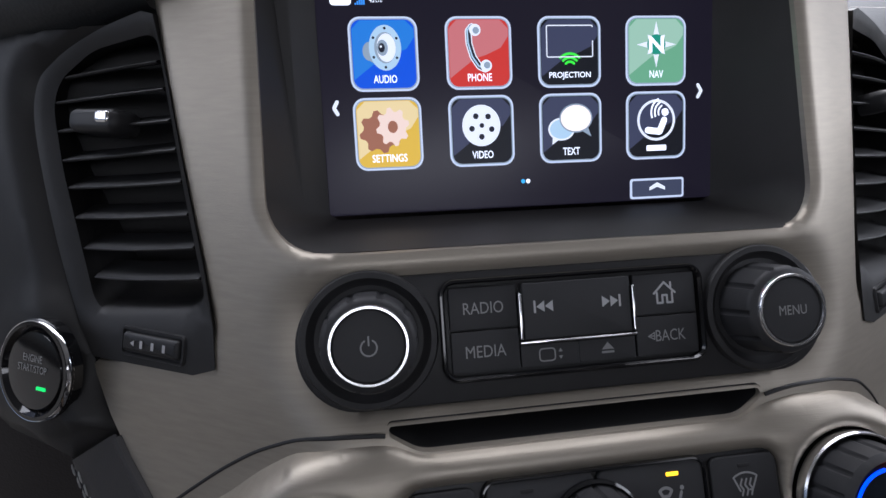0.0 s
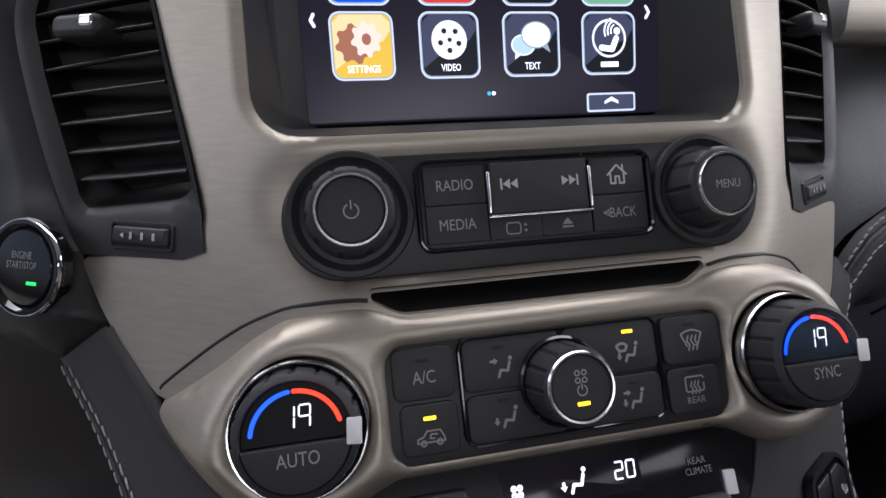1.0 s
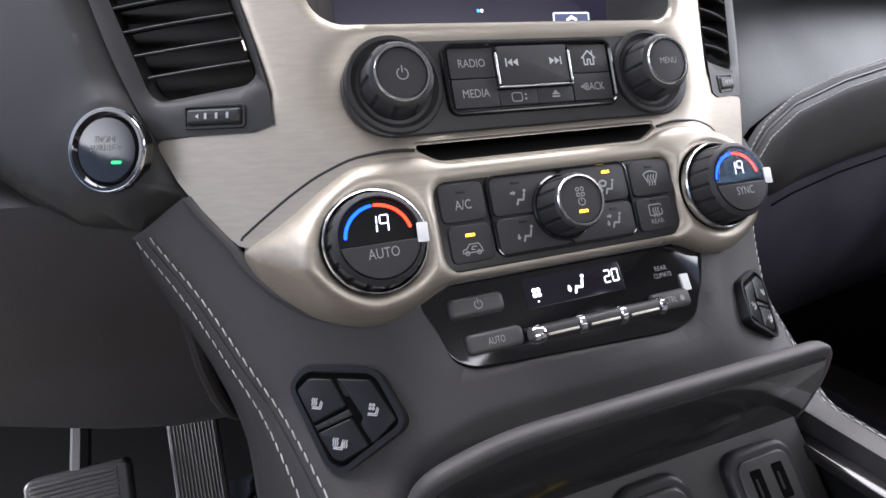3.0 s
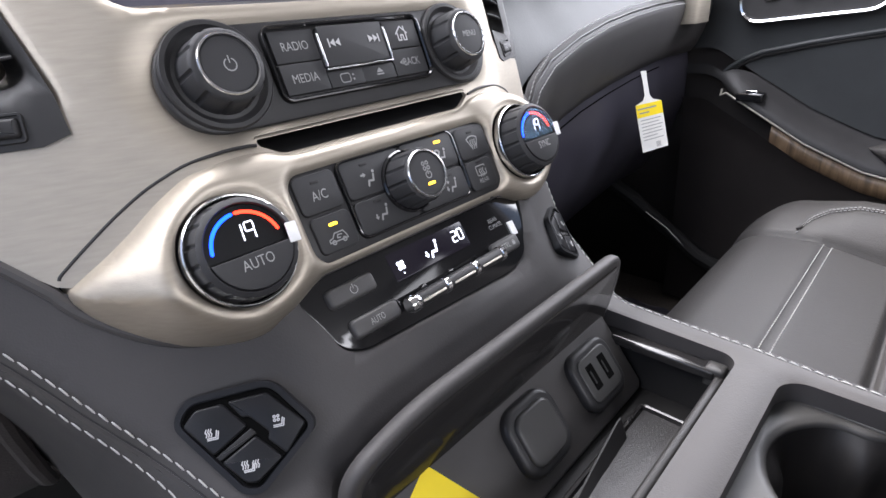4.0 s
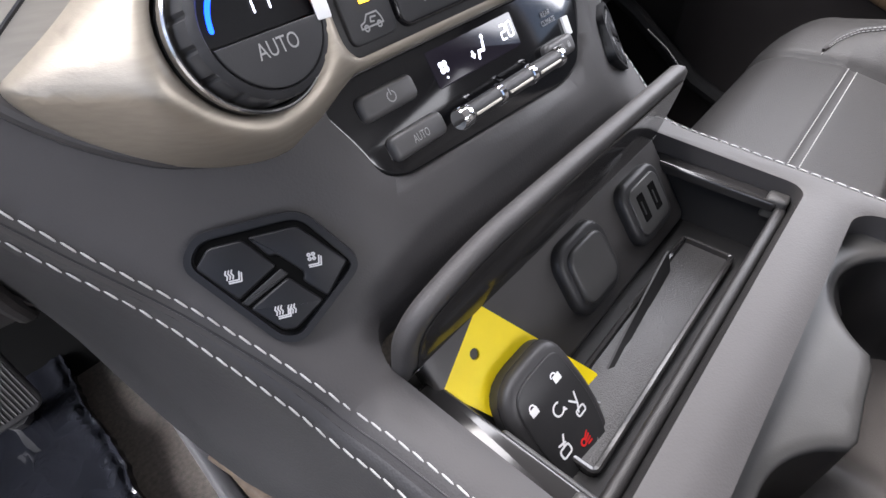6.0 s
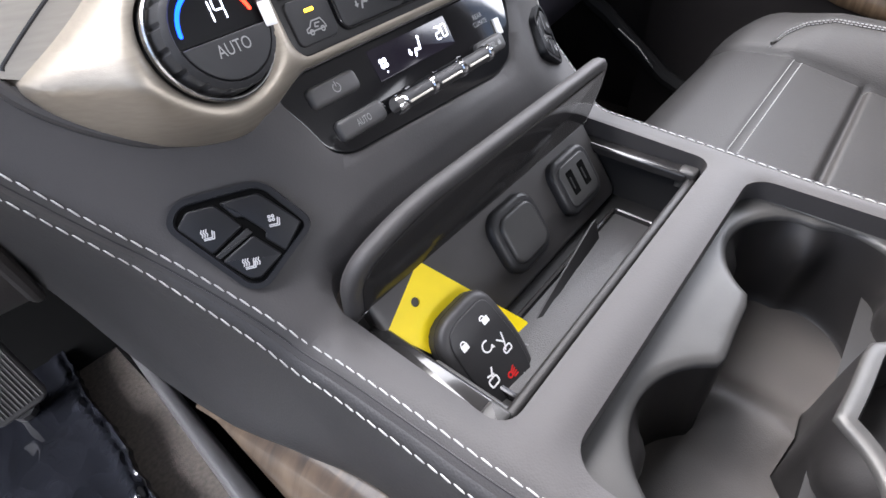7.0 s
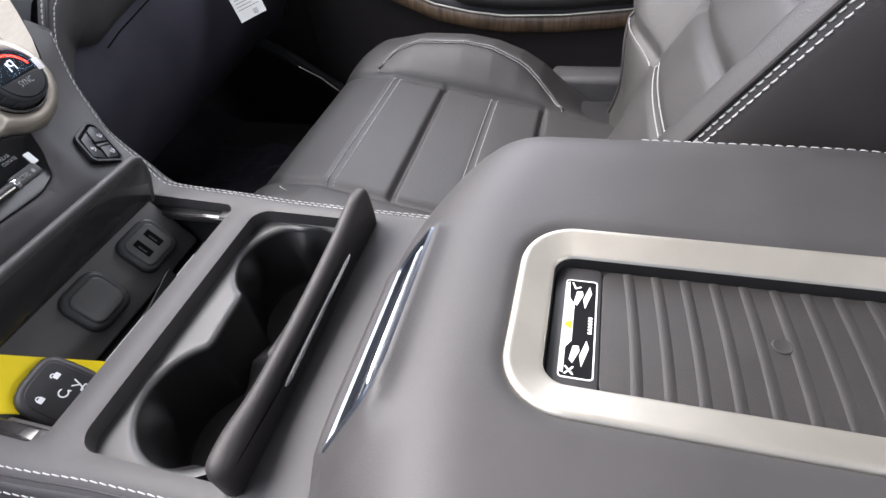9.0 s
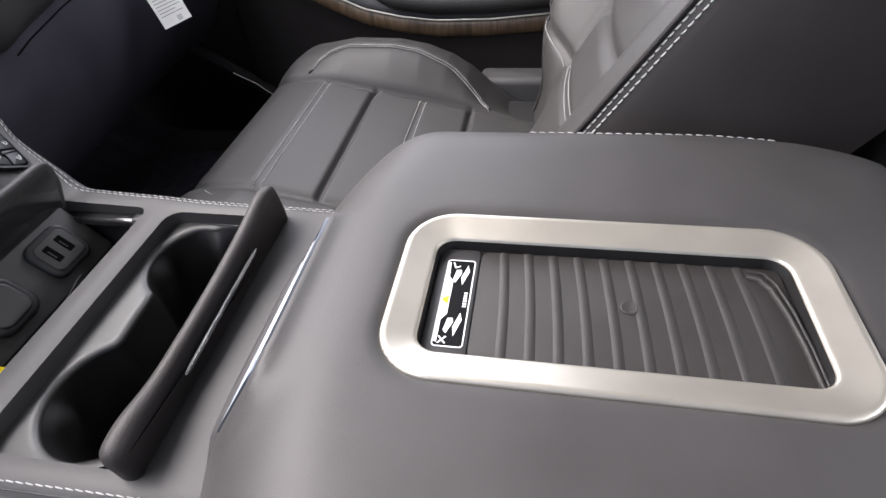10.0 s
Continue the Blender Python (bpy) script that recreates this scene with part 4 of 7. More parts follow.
def film(name):
    """Thin clear film: mostly see-through, with a faint blue mirror."""
    m = bpy.data.materials.new(name)
    m.use_nodes = True
    nt = m.node_tree
    nt.nodes.clear()
    tr, gl, mix, o = (nt.nodes.new("ShaderNode" + k) for k in ("BsdfTransparent", "BsdfGlossy", "MixShader", "OutputMaterial"))
    gl.inputs["Color"].default_value, gl.inputs["Roughness"].default_value = (0.45, 0.72, 1.0, 1), 0.10
    tr.inputs["Color"].default_value = (0.90, 0.93, 0.96, 1)
    nz = nt.nodes.new("ShaderNodeTexNoise")
    nz.inputs["Scale"].default_value = 60.0
    bp = nt.nodes.new("ShaderNodeBump")
    bp.inputs["Strength"].default_value, bp.inputs["Distance"].default_value = 0.25, 0.002
    nt.links.new(nz.outputs["Fac"], bp.inputs["Height"])
    nt.links.new(bp.outputs["Normal"], gl.inputs["Normal"])
    fr = nt.nodes.new("ShaderNodeFresnel")
    fr.inputs["IOR"].default_value = 1.5
    nt.links.new(fr.outputs[0], mix.inputs[0])
    nt.links.new(tr.outputs[0], mix.inputs[1])
    nt.links.new(gl.outputs[0], mix.inputs[2])
    nt.links.new(mix.outputs[0], o.inputs["Surface"])
    return m


M_PEEL = film("clear_peel_film")
cx, cz = DIALS[1]
dm = plane_frame((cx, pod_base(cx, cz), cz), (1, 0, 0), (0, 0.44, 1)) @ pose(0, 0, 0.0152)
peel = part("protective_film", patch([arc(0, 0, 0.0172, -4, 184, 30)], dm, 0.0009), M_PEEL, climate, "clear bluish protective film")
peel.visible_shadow = False

# ---- display picture ----
G_FRAME = glow("icon_frame", (0.60, 0.68, 0.90), 0.95)
tile_w, tile_h = 0.0300, 0.0315
cols = [-0.0622, -0.0200, 0.0222, 0.0645]
rows_v = [(0.7445 - 0.676) / 0.9806, (0.7110 - 0.676) / 0.9806]
DARK_LOW, DARK_HIGH = (0.004, 0.005, 0.010), (0.045, 0.052, 0.105)
tiles = [("AUDIO", 0, 0, (0.002, 0.085, 0.72), (0.02, 0.20, 0.70)), ("PHONE", 1, 0, (0.60, 0.035, 0.030), (0.58, 0.17, 0.19)), ("PROJECTION", 2, 0, DARK_LOW, DARK_HIGH), ("NAV", 3, 0, (0.15, 0.40, 0.25), (0.34, 0.56, 0.45)),
         ("SETTINGS", 0, 1, (0.74, 0.47, 0.06), (0.84, 0.66, 0.36)), ("VIDEO", 1, 1, DARK_LOW, DARK_HIGH), ("TEXT", 2, 1, DARK_LOW, DARK_HIGH), ("", 3, 1, DARK_LOW, DARK_HIGH)]
G_PALE = glow("icon_pale", (0.78, 0.82, 0.95), 1.05)
G_NIGHT = glow("icon_dark", (0.012, 0.014, 0.03), 0.8)
G_PINK = glow("icon_pink", (0.86, 0.66, 0.60), 1.0)
G_SKY = glow("icon_sky", (0.42, 0.60, 0.80), 1.0)
G_STEEL = glow("icon_steel", (0.30, 0.38, 0.50), 0.9)
G_RUST = glow("icon_rust", (0.36, 0.14, 0.09), 0.9)
G_BLUSH = glow("icon_blush", (1.0, 0.88, 0.86), 1.1)
G_LIME = glow("icon_green", (0.06, 0.85, 0.06), 1.0)
G_TEAL = glow("icon_teal", (0.02, 0.30, 0.22), 0.9)


def toothed(cx, cy, r, teeth, depth, ry=1.0):
    pts = []
    for k in range(teeth * 4):
        a = 2 * math.pi * (k + 0.5) / (teeth * 4)
        rr = r if k % 4 in (0, 1) else r - depth
        pts.append((cx + rr * math.cos(a), cy + rr * ry * math.sin(a)))
    return pts


for word, c, r, low, high in tiles:
    TM = PS @ pose(cols[c], rows_v[r], 0.0001)
    fillm, highm = glow("icon_fill", low, 0.95), glow("icon_gloss", high, 0.95)
    tile = part("icon_tile", slab(rrect(0, 0, tile_w, tile_h, 0.0052), 0.0, 0.00015, 0, TM), G_FRAME, well, "lit menu icon" + (" reading " + word if word else ""))
    part("tile_fill", patch([rrect(0, 0, tile_w - 0.0026, tile_h - 0.0026, 0.0042)], TM, 0.0003), fillm, tile)
    part("tile_line", band(rrect(0, 0, tile_w - 0.0016, tile_h - 0.0016, 0.0046), 0.0005, 0.00015, 0.0002, TM), G_STEEL, tile)
    w2, h2 = tile_w / 2 - 0.0016, tile_h / 2 - 0.0016
    gloss = [(-w2, h2 - 0.0036), (-w2 + 0.0036, h2), (w2 - 0.0036, h2), (w2, h2 - 0.0036), (w2, 0.0070), (w2 - 0.0034, 0.0022), (w2 - 0.0100, -0.0008), (-0.0020, -0.0024), (-0.0075, -0.0064), (-w2, -0.0108)]
    part("tile_gloss", patch([gloss], TM, 0.00036), highm, tile)
    if word:
        part("word", lettering(word, 0, -0.0106, 0.0034, {"AUDIO": 0.0102, "PHONE": 0.0110, "PROJECTION": 0.0198, "NAV": 0.0068, "SETTINGS": 0.0155, "VIDEO": 0.0098, "TEXT": 0.0082}[word], TM, 0.0005, 0.01), G_WHITE, tile, "white lettering")
    else:
        part("word_bar", patch([rrect(0, -0.0106, 0.0100, 0.0026, 0.0004)], TM, 0.0005), G_WHITE, tile, "white bar")
    if word == "AUDIO":
        part("picture", patch([circle(-0.0062, 0.0012, 0.0030, 20, 0.0040), [(-0.0062, 0.0052), (-0.0010, 0.0100), (-0.0010, -0.0060), (-0.0062, -0.0028)]], TM, 0.0004), G_STEEL, tile)
        part("picture", patch([circle(0.0006, 0.0026, 0.0070, 36, 0.0096)], TM, 0.0005), G_SKY, tile)
        part("picture", patch([circle(0.0006 + 0.0058 * math.cos(a), 0.0026 + 0.0082 * math.sin(a), 0.0006, 10) for a in (0.5 + math.pi * k / 3 for k in range(6))], TM, 0.00055), G_NIGHT, tile)
        part("picture", patch([circle(0.0006, 0.0026, 0.0047, 32, 0.0066)], TM, 0.0006), G_STEEL, tile)
        part("picture", patch([circle(0.0011, 0.0026, 0.0041, 32, 0.0060)], TM, 0.00065), G_PALE, tile)
        part("picture", patch([circle(-0.0006, 0.0026, 0.0024, 24, 0.0034)], TM, 0.0007), G_STEEL, tile)
        part("picture", patch([circle(-0.0009, 0.0026, 0.0014, 20, 0.0020)], TM, 0.00075), G_NIGHT, tile)
        part("picture", patch([circle(-0.0012, 0.0031, 0.0005, 12)], TM, 0.0008), G_PALE, tile)
    elif word == "PHONE":
        handset = [(-0.0030, 0.0112), (-0.0046, 0.0094), (-0.0044, 0.0040), (-0.0028, -0.0016), (0.0000, -0.0058), (0.0026, -0.0070)]
        part("picture", strokes([handset], 0.0031, TM, 0.0004), G_PALE, tile)
        part("picture", strokes([handset], 0.0021, TM, 0.0005), G_NIGHT, tile)
        part("picture", strokes([[(x - 0.0005, y + 0.0002) for x, y in handset]], 0.0007, TM, 0.0006), G_SKY, tile)
        part("picture", patch([circle(-0.0016, 0.0098, 0.0026, 18), circle(0.0030, -0.0056, 0.0026, 18)], TM, 0.00065), G_PALE, tile)
        part("picture", patch([circle(-0.0012, 0.0096, 0.0015, 16), circle(0.0034, -0.0054, 0.0015, 16)], TM, 0.0007), G_STEEL, tile)
    elif word == "PROJECTION":
        part("picture", strokes([rrect(0, 0.0046, 0.0218, 0.0138, 0.0006, 2) + [(0.0109, 0.0046)]], 0.0005, TM, 0.0007), G_PALE, tile)
        part("picture", strokes([arc(0, -0.0072, q, 45, 135, 8) for q in (0.0028, 0.0046, 0.0064)], 0.0011, TM, 0.0005), G_LIME, tile)
    elif word == "NAV":
        star = [((0.0098 if k % 4 == 0 else 0.0062 if k % 2 == 0 else 0.0040) * math.sin(math.pi * k / 8), 0.0028 + (0.0105 if k % 4 == 0 else 0.0062 if k % 2 == 0 else 0.0040) * math.cos(math.pi * k / 8)) for k in range(16)]
        part("picture", patch([star], TM, 0.0004), G_PALE, tile)
        part("picture", patch([circle(0, 0.0028, 0.0046, 24)], TM, 0.0005), G_TEAL, tile)
        part("letter", lettering("N", 0, 0.0028, 0.0072, 0.0074, TM, 0.0006, 0.03), G_WHITE, tile)
    elif word == "SETTINGS":
        part("picture", patch([toothed(-0.0034, 0.0010, 0.0094, 8, 0.0018)], TM, 0.0004), G_RUST, tile)
        part("picture", patch([toothed(0.0020, 0.0030, 0.0074, 8, 0.0016, 1.15)], TM, 0.0005), G_PINK, tile)
        part("picture", patch([circle(0.0020, 0.0030, 0.0022, 20, 0.0027)], TM, 0.0006), G_RUST, tile)
    elif word == "VIDEO":
        part("picture", patch([circle(-0.0002, 0.0024, 0.0088, 36, 0.0092)], TM, 0.0004), G_PALE, tile)
        part("picture", patch([circle(0.0048 * math.cos(a), 0.0024 + 0.0050 * math.sin(a), 0.0013, 14) for a in (0.9 + 2 * math.pi * k / 5 for k in range(5))] + [circle(0, 0.0024, 0.0011, 14)], TM, 0.0005), G_NIGHT, tile)
    elif word == "TEXT":
        part("picture", patch([circle(-0.0046, -0.0004, 0.0064, 28, 0.0052), [(-0.0088, -0.0030), (-0.0060, -0.0052), (-0.0092, -0.0074)]], TM, 0.0004), G_PALE, tile)
        part("picture", patch([circle(-0.0046, -0.0004, 0.0056, 28, 0.0044)], TM, 0.00045), G_SKY, tile)
        part("picture", patch([circle(0.0024, 0.0044, 0.0080, 32, 0.0066), [(0.0046, -0.0010), (0.0080, 0.0008), (0.0098, -0.0042)]], TM, 0.0005), G_STEEL, tile)
        part("picture", patch([circle(0.0024, 0.0044, 0.0073, 32, 0.0059)], TM, 0.00055), G_BLUSH, tile)
    else:
        part("picture", strokes([arc(0, 0.0024, 0.0090, 0, 360, 36)], 0.0012, TM, 0.0004), G_PALE, tile)
        part("picture", join(patch([circle(0.0044, 0.0060, 0.0018, 16)], TM, 0.0005), strokes([[(0.0040, 0.0024), (0.0016, -0.0030), (-0.0044, -0.0022)]], 0.0030, TM, 0.0005), strokes([arc(0.0044, 0.0060, q, 120, 200, 6) for q in (0.0034, 0.0052, 0.0070)], 0.0008, TM, 0.0005)), G_WHITE, tile)
part("page_arrow", strokes([[(-0.0838, 0.0500), (-0.0852, 0.0474), (-0.0838, 0.0448)]], 0.0016, PS, 0.0003), G_PALE, well, "pale page arrow")
part("page_arrow", strokes([[(0.0858, 0.0540), (0.0875, 0.0512), (0.0858, 0.0484)]], 0.0016, PS, 0.0003), G_PALE, well, "pale page arrow")
part("page_dot", patch([circle(-0.0014, 0.0122, 0.0010, 14)], PS, 0.0003), glow("icon_blue", (0.05, 0.45, 0.95), 1.0), well, "blue page dot")
part("page_dot", patch([circle(0.0010, 0.0122, 0.0010, 14)], PS, 0.0003), G_WHITE, well, "white page dot")
tray_icon = part("icon_tile", slab(rrect(0.0650, 0.0060, 0.0275, 0.0096, 0.0012), 0.0001, 0.0003, 0, PS), G_FRAME, well, "lit pull-up tab")
part("tile_fill", patch([rrect(0.0650, 0.0060, 0.0255, 0.0076, 0.0008)], PS, 0.0004), glow("icon_slate", (0.05, 0.06, 0.11), 0.9), tray_icon)
part("picture", patch([[(0.0610, 0.0050), (0.0610, 0.0066), (0.0650, 0.0088), (0.0690, 0.0066), (0.0690, 0.0050), (0.0650, 0.0066)]], PS, 0.0005), G_PALE, tray_icon)
part("status_badge", slab(rrect(-0.0795, 0.0925, 0.0090, 0.0044, 0.0016), 0.0001, 0.0003, 0, PS), G_WHITE, well, "white wireless badge")
part("word", lettering("4G LTE", -0.0645, 0.0925, 0.0020, 0.0055, PS, 0.0003), G_WHITE, well, "white lettering")
part("signal_bars", patch([[(-0.0735 + k * 0.0009, 0.0905), (-0.0728 + k * 0.0009, 0.0905), (-0.0728 + k * 0.0009, 0.0912 + k * 0.0008), (-0.0735 + k * 0.0009, 0.0912 + k * 0.0008)] for k in range(5)], PS, 0.0003), glow("icon_signal", (0.05, 0.30, 0.95), 1.0), well, "blue signal bars")


# ---- air vents, start button and the dash around them ----
def mirror(p, s):
    return [(x * s, z) for x, z in p]


vent_edge_out = [(0.1885, 0.6275), (0.1950, 0.640), (0.2045, 0.668), (0.2122, 0.700), (0.2152, 0.7215), (0.2122, 0.7355), (0.2040, 0.7435), (0.1910, 0.7510), (0.1755, 0.7568), (0.1575, 0.7615)]
vent_edge_in = [(0.152, 0.7600), (0.148, 0.736), (0.142, 0.700), (0.136, 0.669), (0.1325, 0.647), (0.1325, 0.632), (0.142, 0.6285)]


def flowing(pts, n=5):
    """A smooth line through points."""
    out = []
    for i in range(len(pts) - 1):
        p0, p1, p2, p3 = (Vector(pts[max(0, min(len(pts) - 1, i + k))]) for k in (-1, 0, 1, 2))
        for k in range(n):
            t = k / n
            q = 0.5 * ((2 * p1) + (p2 - p0) * t + (2 * p0 - 5 * p1 + 4 * p2 - p3) * t * t + (3 * p1 - p0 - 3 * p2 + p3) * t ** 3)
            out.append((q.x, q.y))
    return out + [tuple(pts[-1])]


vent_edge_out = flowing(vent_edge_out)
vent_hole = rounded([(0.2035, 0.7375), (0.2080, 0.7265), (0.2040, 0.7000), (0.1965, 0.6720), (0.1905, 0.6500), (0.1860, 0.6455), (0.1430, 0.6515), (0.1375, 0.6560), (0.1445, 0.6950), (0.1537, 0.7545), (0.1850, 0.7490)], 0.006, 4)
slat_rows = [(0.2010, 0.7395, 0.1535, 0.7445), (0.2075, 0.7290, 0.1510, 0.7340), (0.2075, 0.7170, 0.1490, 0.7220), (0.2050, 0.7050, 0.1470, 0.7110), (0.2020, 0.6940, 0.1455, 0.6990), (0.1980, 0.6820, 0.1430, 0.6870), (0.1940, 0.6700, 0.1410, 0.6750), (0.1890, 0.6590, 0.1390, 0.6640)]


def air_vent(s, label):
    v = thing("air_vent", (s * 0.17, 0.25, 0.66), label, "air vent", "dash air vents")
    hole = ccw(mirror(vent_hole, s))

    def f(x, z):
        d = edge_distance(np.array([[x, z]]), hole)[0]
        return on_face(x, z, 0.0008 - 0.003 * (1 - d / 0.008) ** 2 if d < 0.008 else 0.0008)

    def rim(n):
        if n == 0:
            return [lambda x, z: f(x, z) + Vector((0, 0.010, 0)), lambda x, z: f(x, z) + Vector((0, 0.012, 0))]
        return [lambda x, z: f(x, z) + Vector((0, 0.012, 0))]

    part("housing", sheet(mirror(vent_edge_out + vent_edge_in, s), [hole], 0.006, f, rim, (0.0015, 0.004)), M_HOUSING, v, angle=55)
    part("duct_wall", rings([[f(x, z) + Vector((0, 0.011, 0)) for x, z in hole], [f(x, z) + Vector((0, 0.05, 0)) for x, z in hole]], False, False), M_DARK, v, "black duct wall")
    part("duct", slab(mirror(vent_hole, s), -0.001, 0, 0, Matrix(((1, 0, 0, 0), (0, 0, 1, 0.298), (0, 1, 0, 0), (0, 0, 0, 1))), back=True), M_DARK, v, "black duct behind")
    # slat bodies darkened for shade; a paler rod stands for each front edge's highlight
    for x0, z0, x1, z1 in slat_rows:
        z0, z1 = z0 - 0.0023, z1 - 0.0023
        a, b = on_face(s * x0, z0), on_face(s * x1, z1)
        loops = []
        for k in range(7):
            u = k / 6
            c = a.lerp(b, u) + Vector((0, 0.004 - 0.0025 * math.sin(math.pi * u), 0))
            loops.append([c + Vector((0, dy, dz)) for dy, dz in ((0, 0.0005), (0.0006, 0.0009), (0.018, 0.0022), (0.018, 0.0008), (0.0006, -0.0006), (0, -0.0004))])
        sl = part("slat", rings(loops, True, True), M_DARK, v, angle=60)
        part("edge", tube([a.lerp(b, k / 6) + Vector((0, 0.0038 - 0.0025 * math.sin(math.pi * k / 6), 0.0003)) for k in range(7)], 0.00045, 6), M_PLASTIC, sl)
    km = face_pose(s * 0.1790, 0.7192, 0.002)
    tab = part("slider", slab(rrect(0, 0, 0.0270, 0.0100, 0.0042), -0.008, 0.0040, 0.0030, km, 4), M_BLACK, v, "black slider tab")
    part("accent", slab(rrect(0.0068, 0.0012, 0.0078, 0.0050, 0.0016), 0.0010, 0.0046, 0.0012, km, 4), M_CHROME, tab, "chrome accent")
    wm = face_pose(s * 0.1590, 0.6365, 0.0008)
    part("wheel_well", collar(rrect(0, 0, 0.0330, 0.0120, 0.0022), [(0, 0.0), (0.0004, 0.0009), (0.0012, 0.0009), (0.0020, -0.004)], wm), M_BLACK, v)
    wl = part("thumbwheel", slab(rrect(0, 0, 0.0290, 0.0078, 0.0016), -0.005, 0.0022, 0.0018, wm, 4), M_BLACK, v, "black thumbwheel")
    part("marks", patch([rrect(-0.0035 + 0.0058 * k, 0, 0.0014, 0.0030, 0.0002, 2) for k in range(3)] + [[(-0.0092, 0), (-0.0072, 0.0012), (-0.0072, -0.0012)]], wm @ pose(0, 0, 0.0024)), M_LIGHTPRINT, wl, "pale marks")
    return v


air_vent(-1, "tall black louvred air vent beside the start button")
air_vent(1, "tall black louvred air vent beside the passenger dash")

# driver's side of the dash
left_outline = [(-0.1895, 0.6270), (-0.1835, 0.6080), (-0.1795, 0.6010), (-0.1835, 0.5975), (-0.2045, 0.5835), (-0.2120, 0.5845), (-0.2360, 0.5870), (-0.262, 0.600), (-0.30, 0.628), (-0.42, 0.640), (-0.42, 0.77), (-0.2150, 0.764)] + [(-x, z) for x, z in reversed(vent_edge_out[:-2])][1:]
left_c = ccw(left_outline)


def left_f(x, z):
    d = edge_distance(np.array([[x, z]]), left_c)[0]
    roll = 0.010 * (1 - d / 0.012) ** 2 if d < 0.012 else 0.0
    return on_face(x, z, 0.006 + 0.0035 * smooth01((0.034 - math.hypot(x + 0.2060, z - 0.621)) / 0.012) - roll)


left = thing("driver_dash_panel", (-0.25, 0.27, 0.60), "charcoal dash panel beside the steering column", "dashboard")
part("panel", sheet(left_outline, [], 0.009, left_f, lambda n: [lambda x, z: left_f(x, z) + Vector((0, 0.03, 0))], (0.0015, 0.004, 0.008, 0.012)), M_HOUSING, left, angle=60)
pad_pts = []
for k in range(25):
    x = -0.80 + 0.645 * k / 24
    base = float(np.interp(-x, [0.154, 0.1785, 0.199, 0.22, 0.30, 0.80], [0.770, 0.764, 0.7595, 0.757, 0.752, 0.750]))
    y = face_y(x, base) if x > -0.42 else face_y(-0.42, base) + (x + 0.42) * -0.1
    pad_pts.append([(x, y + dy, base + dz) for dy, dz in ((0.02, -0.008), (0.0, -0.006), (-0.012, 0.002), (-0.014, 0.016), (-0.004, 0.034), (0.03, 0.052), (0.12, 0.075), (0.35, 0.085), (0.35, -0.02))])
part("top_pad", rings(pad_pts, True, True), M_DASH, left, "grained dark dash top", angle=70)

starter = thing("engine_start_button", (-0.219, 0.25, 0.60), "round black start button with chrome ring and green light", "button")
EM = face_pose(-0.2060, 0.6210, 0.0092)
part("ring", turned([(0.0212, -0.003), (0.0212, 0.0014), (0.0200, 0.0030), (0.0185, 0.0030), (0.0168, 0.0012), (0.0162, 0.0002)], 56, EM, False), M_GLOSSBLACK, starter, "gloss black bezel")
part("chrome_ring", turned([(0.0212, 0.0006), (0.0210, 0.0020), (0.0204, 0.0029), (0.0200, 0.0028)], 64, EM, False), M_CHROME, starter, "chrome ring")
btn = part("cap", turned([(0.0163, -0.002), (0.0163, 0.0012), (0.0156, 0.0022), (0.011, 0.0026), (0.005, 0.0027)], 48, EM), M_GLOSSBLACK, starter)
part("word", join(lettering("ENGINE", 0, 0.0052, 0.0030, 0.0112, EM @ pose(0, 0, 0.0027)), lettering("START/STOP", 0, 0.0010, 0.0030, 0.0170, EM @ pose(0, 0, 0.0027))), M_PRINT, btn, "grey lettering")
part("indicator", slab(rrect(0.0058, -0.0064, 0.0052, 0.0014, 0.0003), 0.0022, 0.0030, 0.0001, EM), G_GREEN, btn, "lit green indicator")

# knee panel, firewall side and pedals
knee = thing("knee_panel", (-0.40, 0.35, 0.42), "dark knee panel under the steering column", "dashboard")
kl = []
for k in range(13):
    x = -0.195 - 0.60 * k / 12
    y = 0.262 + 0.10 * smooth01((-x - 0.2) / 0.3)
    kl.append([(x, y + dy, z) for dy, z in ((0.02, 0.605), (0.0, 0.595), (-0.004, 0.56), (0.002, 0.50), (0.022, 0.455), (0.060, 0.415), (0.110, 0.378), (0.130, 0.367), (0.140, 0.366), (0.146, 0.372), (0.25, 0.42), (0.25, 0.60))])
part("panel", rings(kl, True, True), M_SEATSIDE, knee, angle=50)
part("side_trim", tube([Vector((-0.197, 0.258, 0.590)), Vector((-0.197, 0.258, 0.54)), Vector((-0.196, 0.270, 0.485)), Vector((-0.195, 0.290, 0.450)), Vector((-0.195, 0.326, 0.413)), Vector((-0.195, 0.376, 0.376)), Vector((-0.195, 0.398, 0.366))], 0.005, 10), M_SEATSIDE, knee, "rounded side edge")

# passenger's side of the dash
SEAM = [(0.198, 0.2300, 0.575), (0.212, 0.2345, 0.590), (0.226, 0.2390, 0.602), (0.262, 0.2470, 0.6185), (0.33, 0.258, 0.633), (0.41, 0.270, 0.6435), (0.50, 0.282, 0.6505), (0.60, 0.296, 0.655), (0.70, 0.309, 0.657), (0.76, 0.317, 0.657)]
sx_, sy_, sz_ = ([p[i] for p in SEAM] for i in range(3))


def seam_at(x):
    return np.interp(x, sx_, sy_), np.interp(x, sx_, sz_)


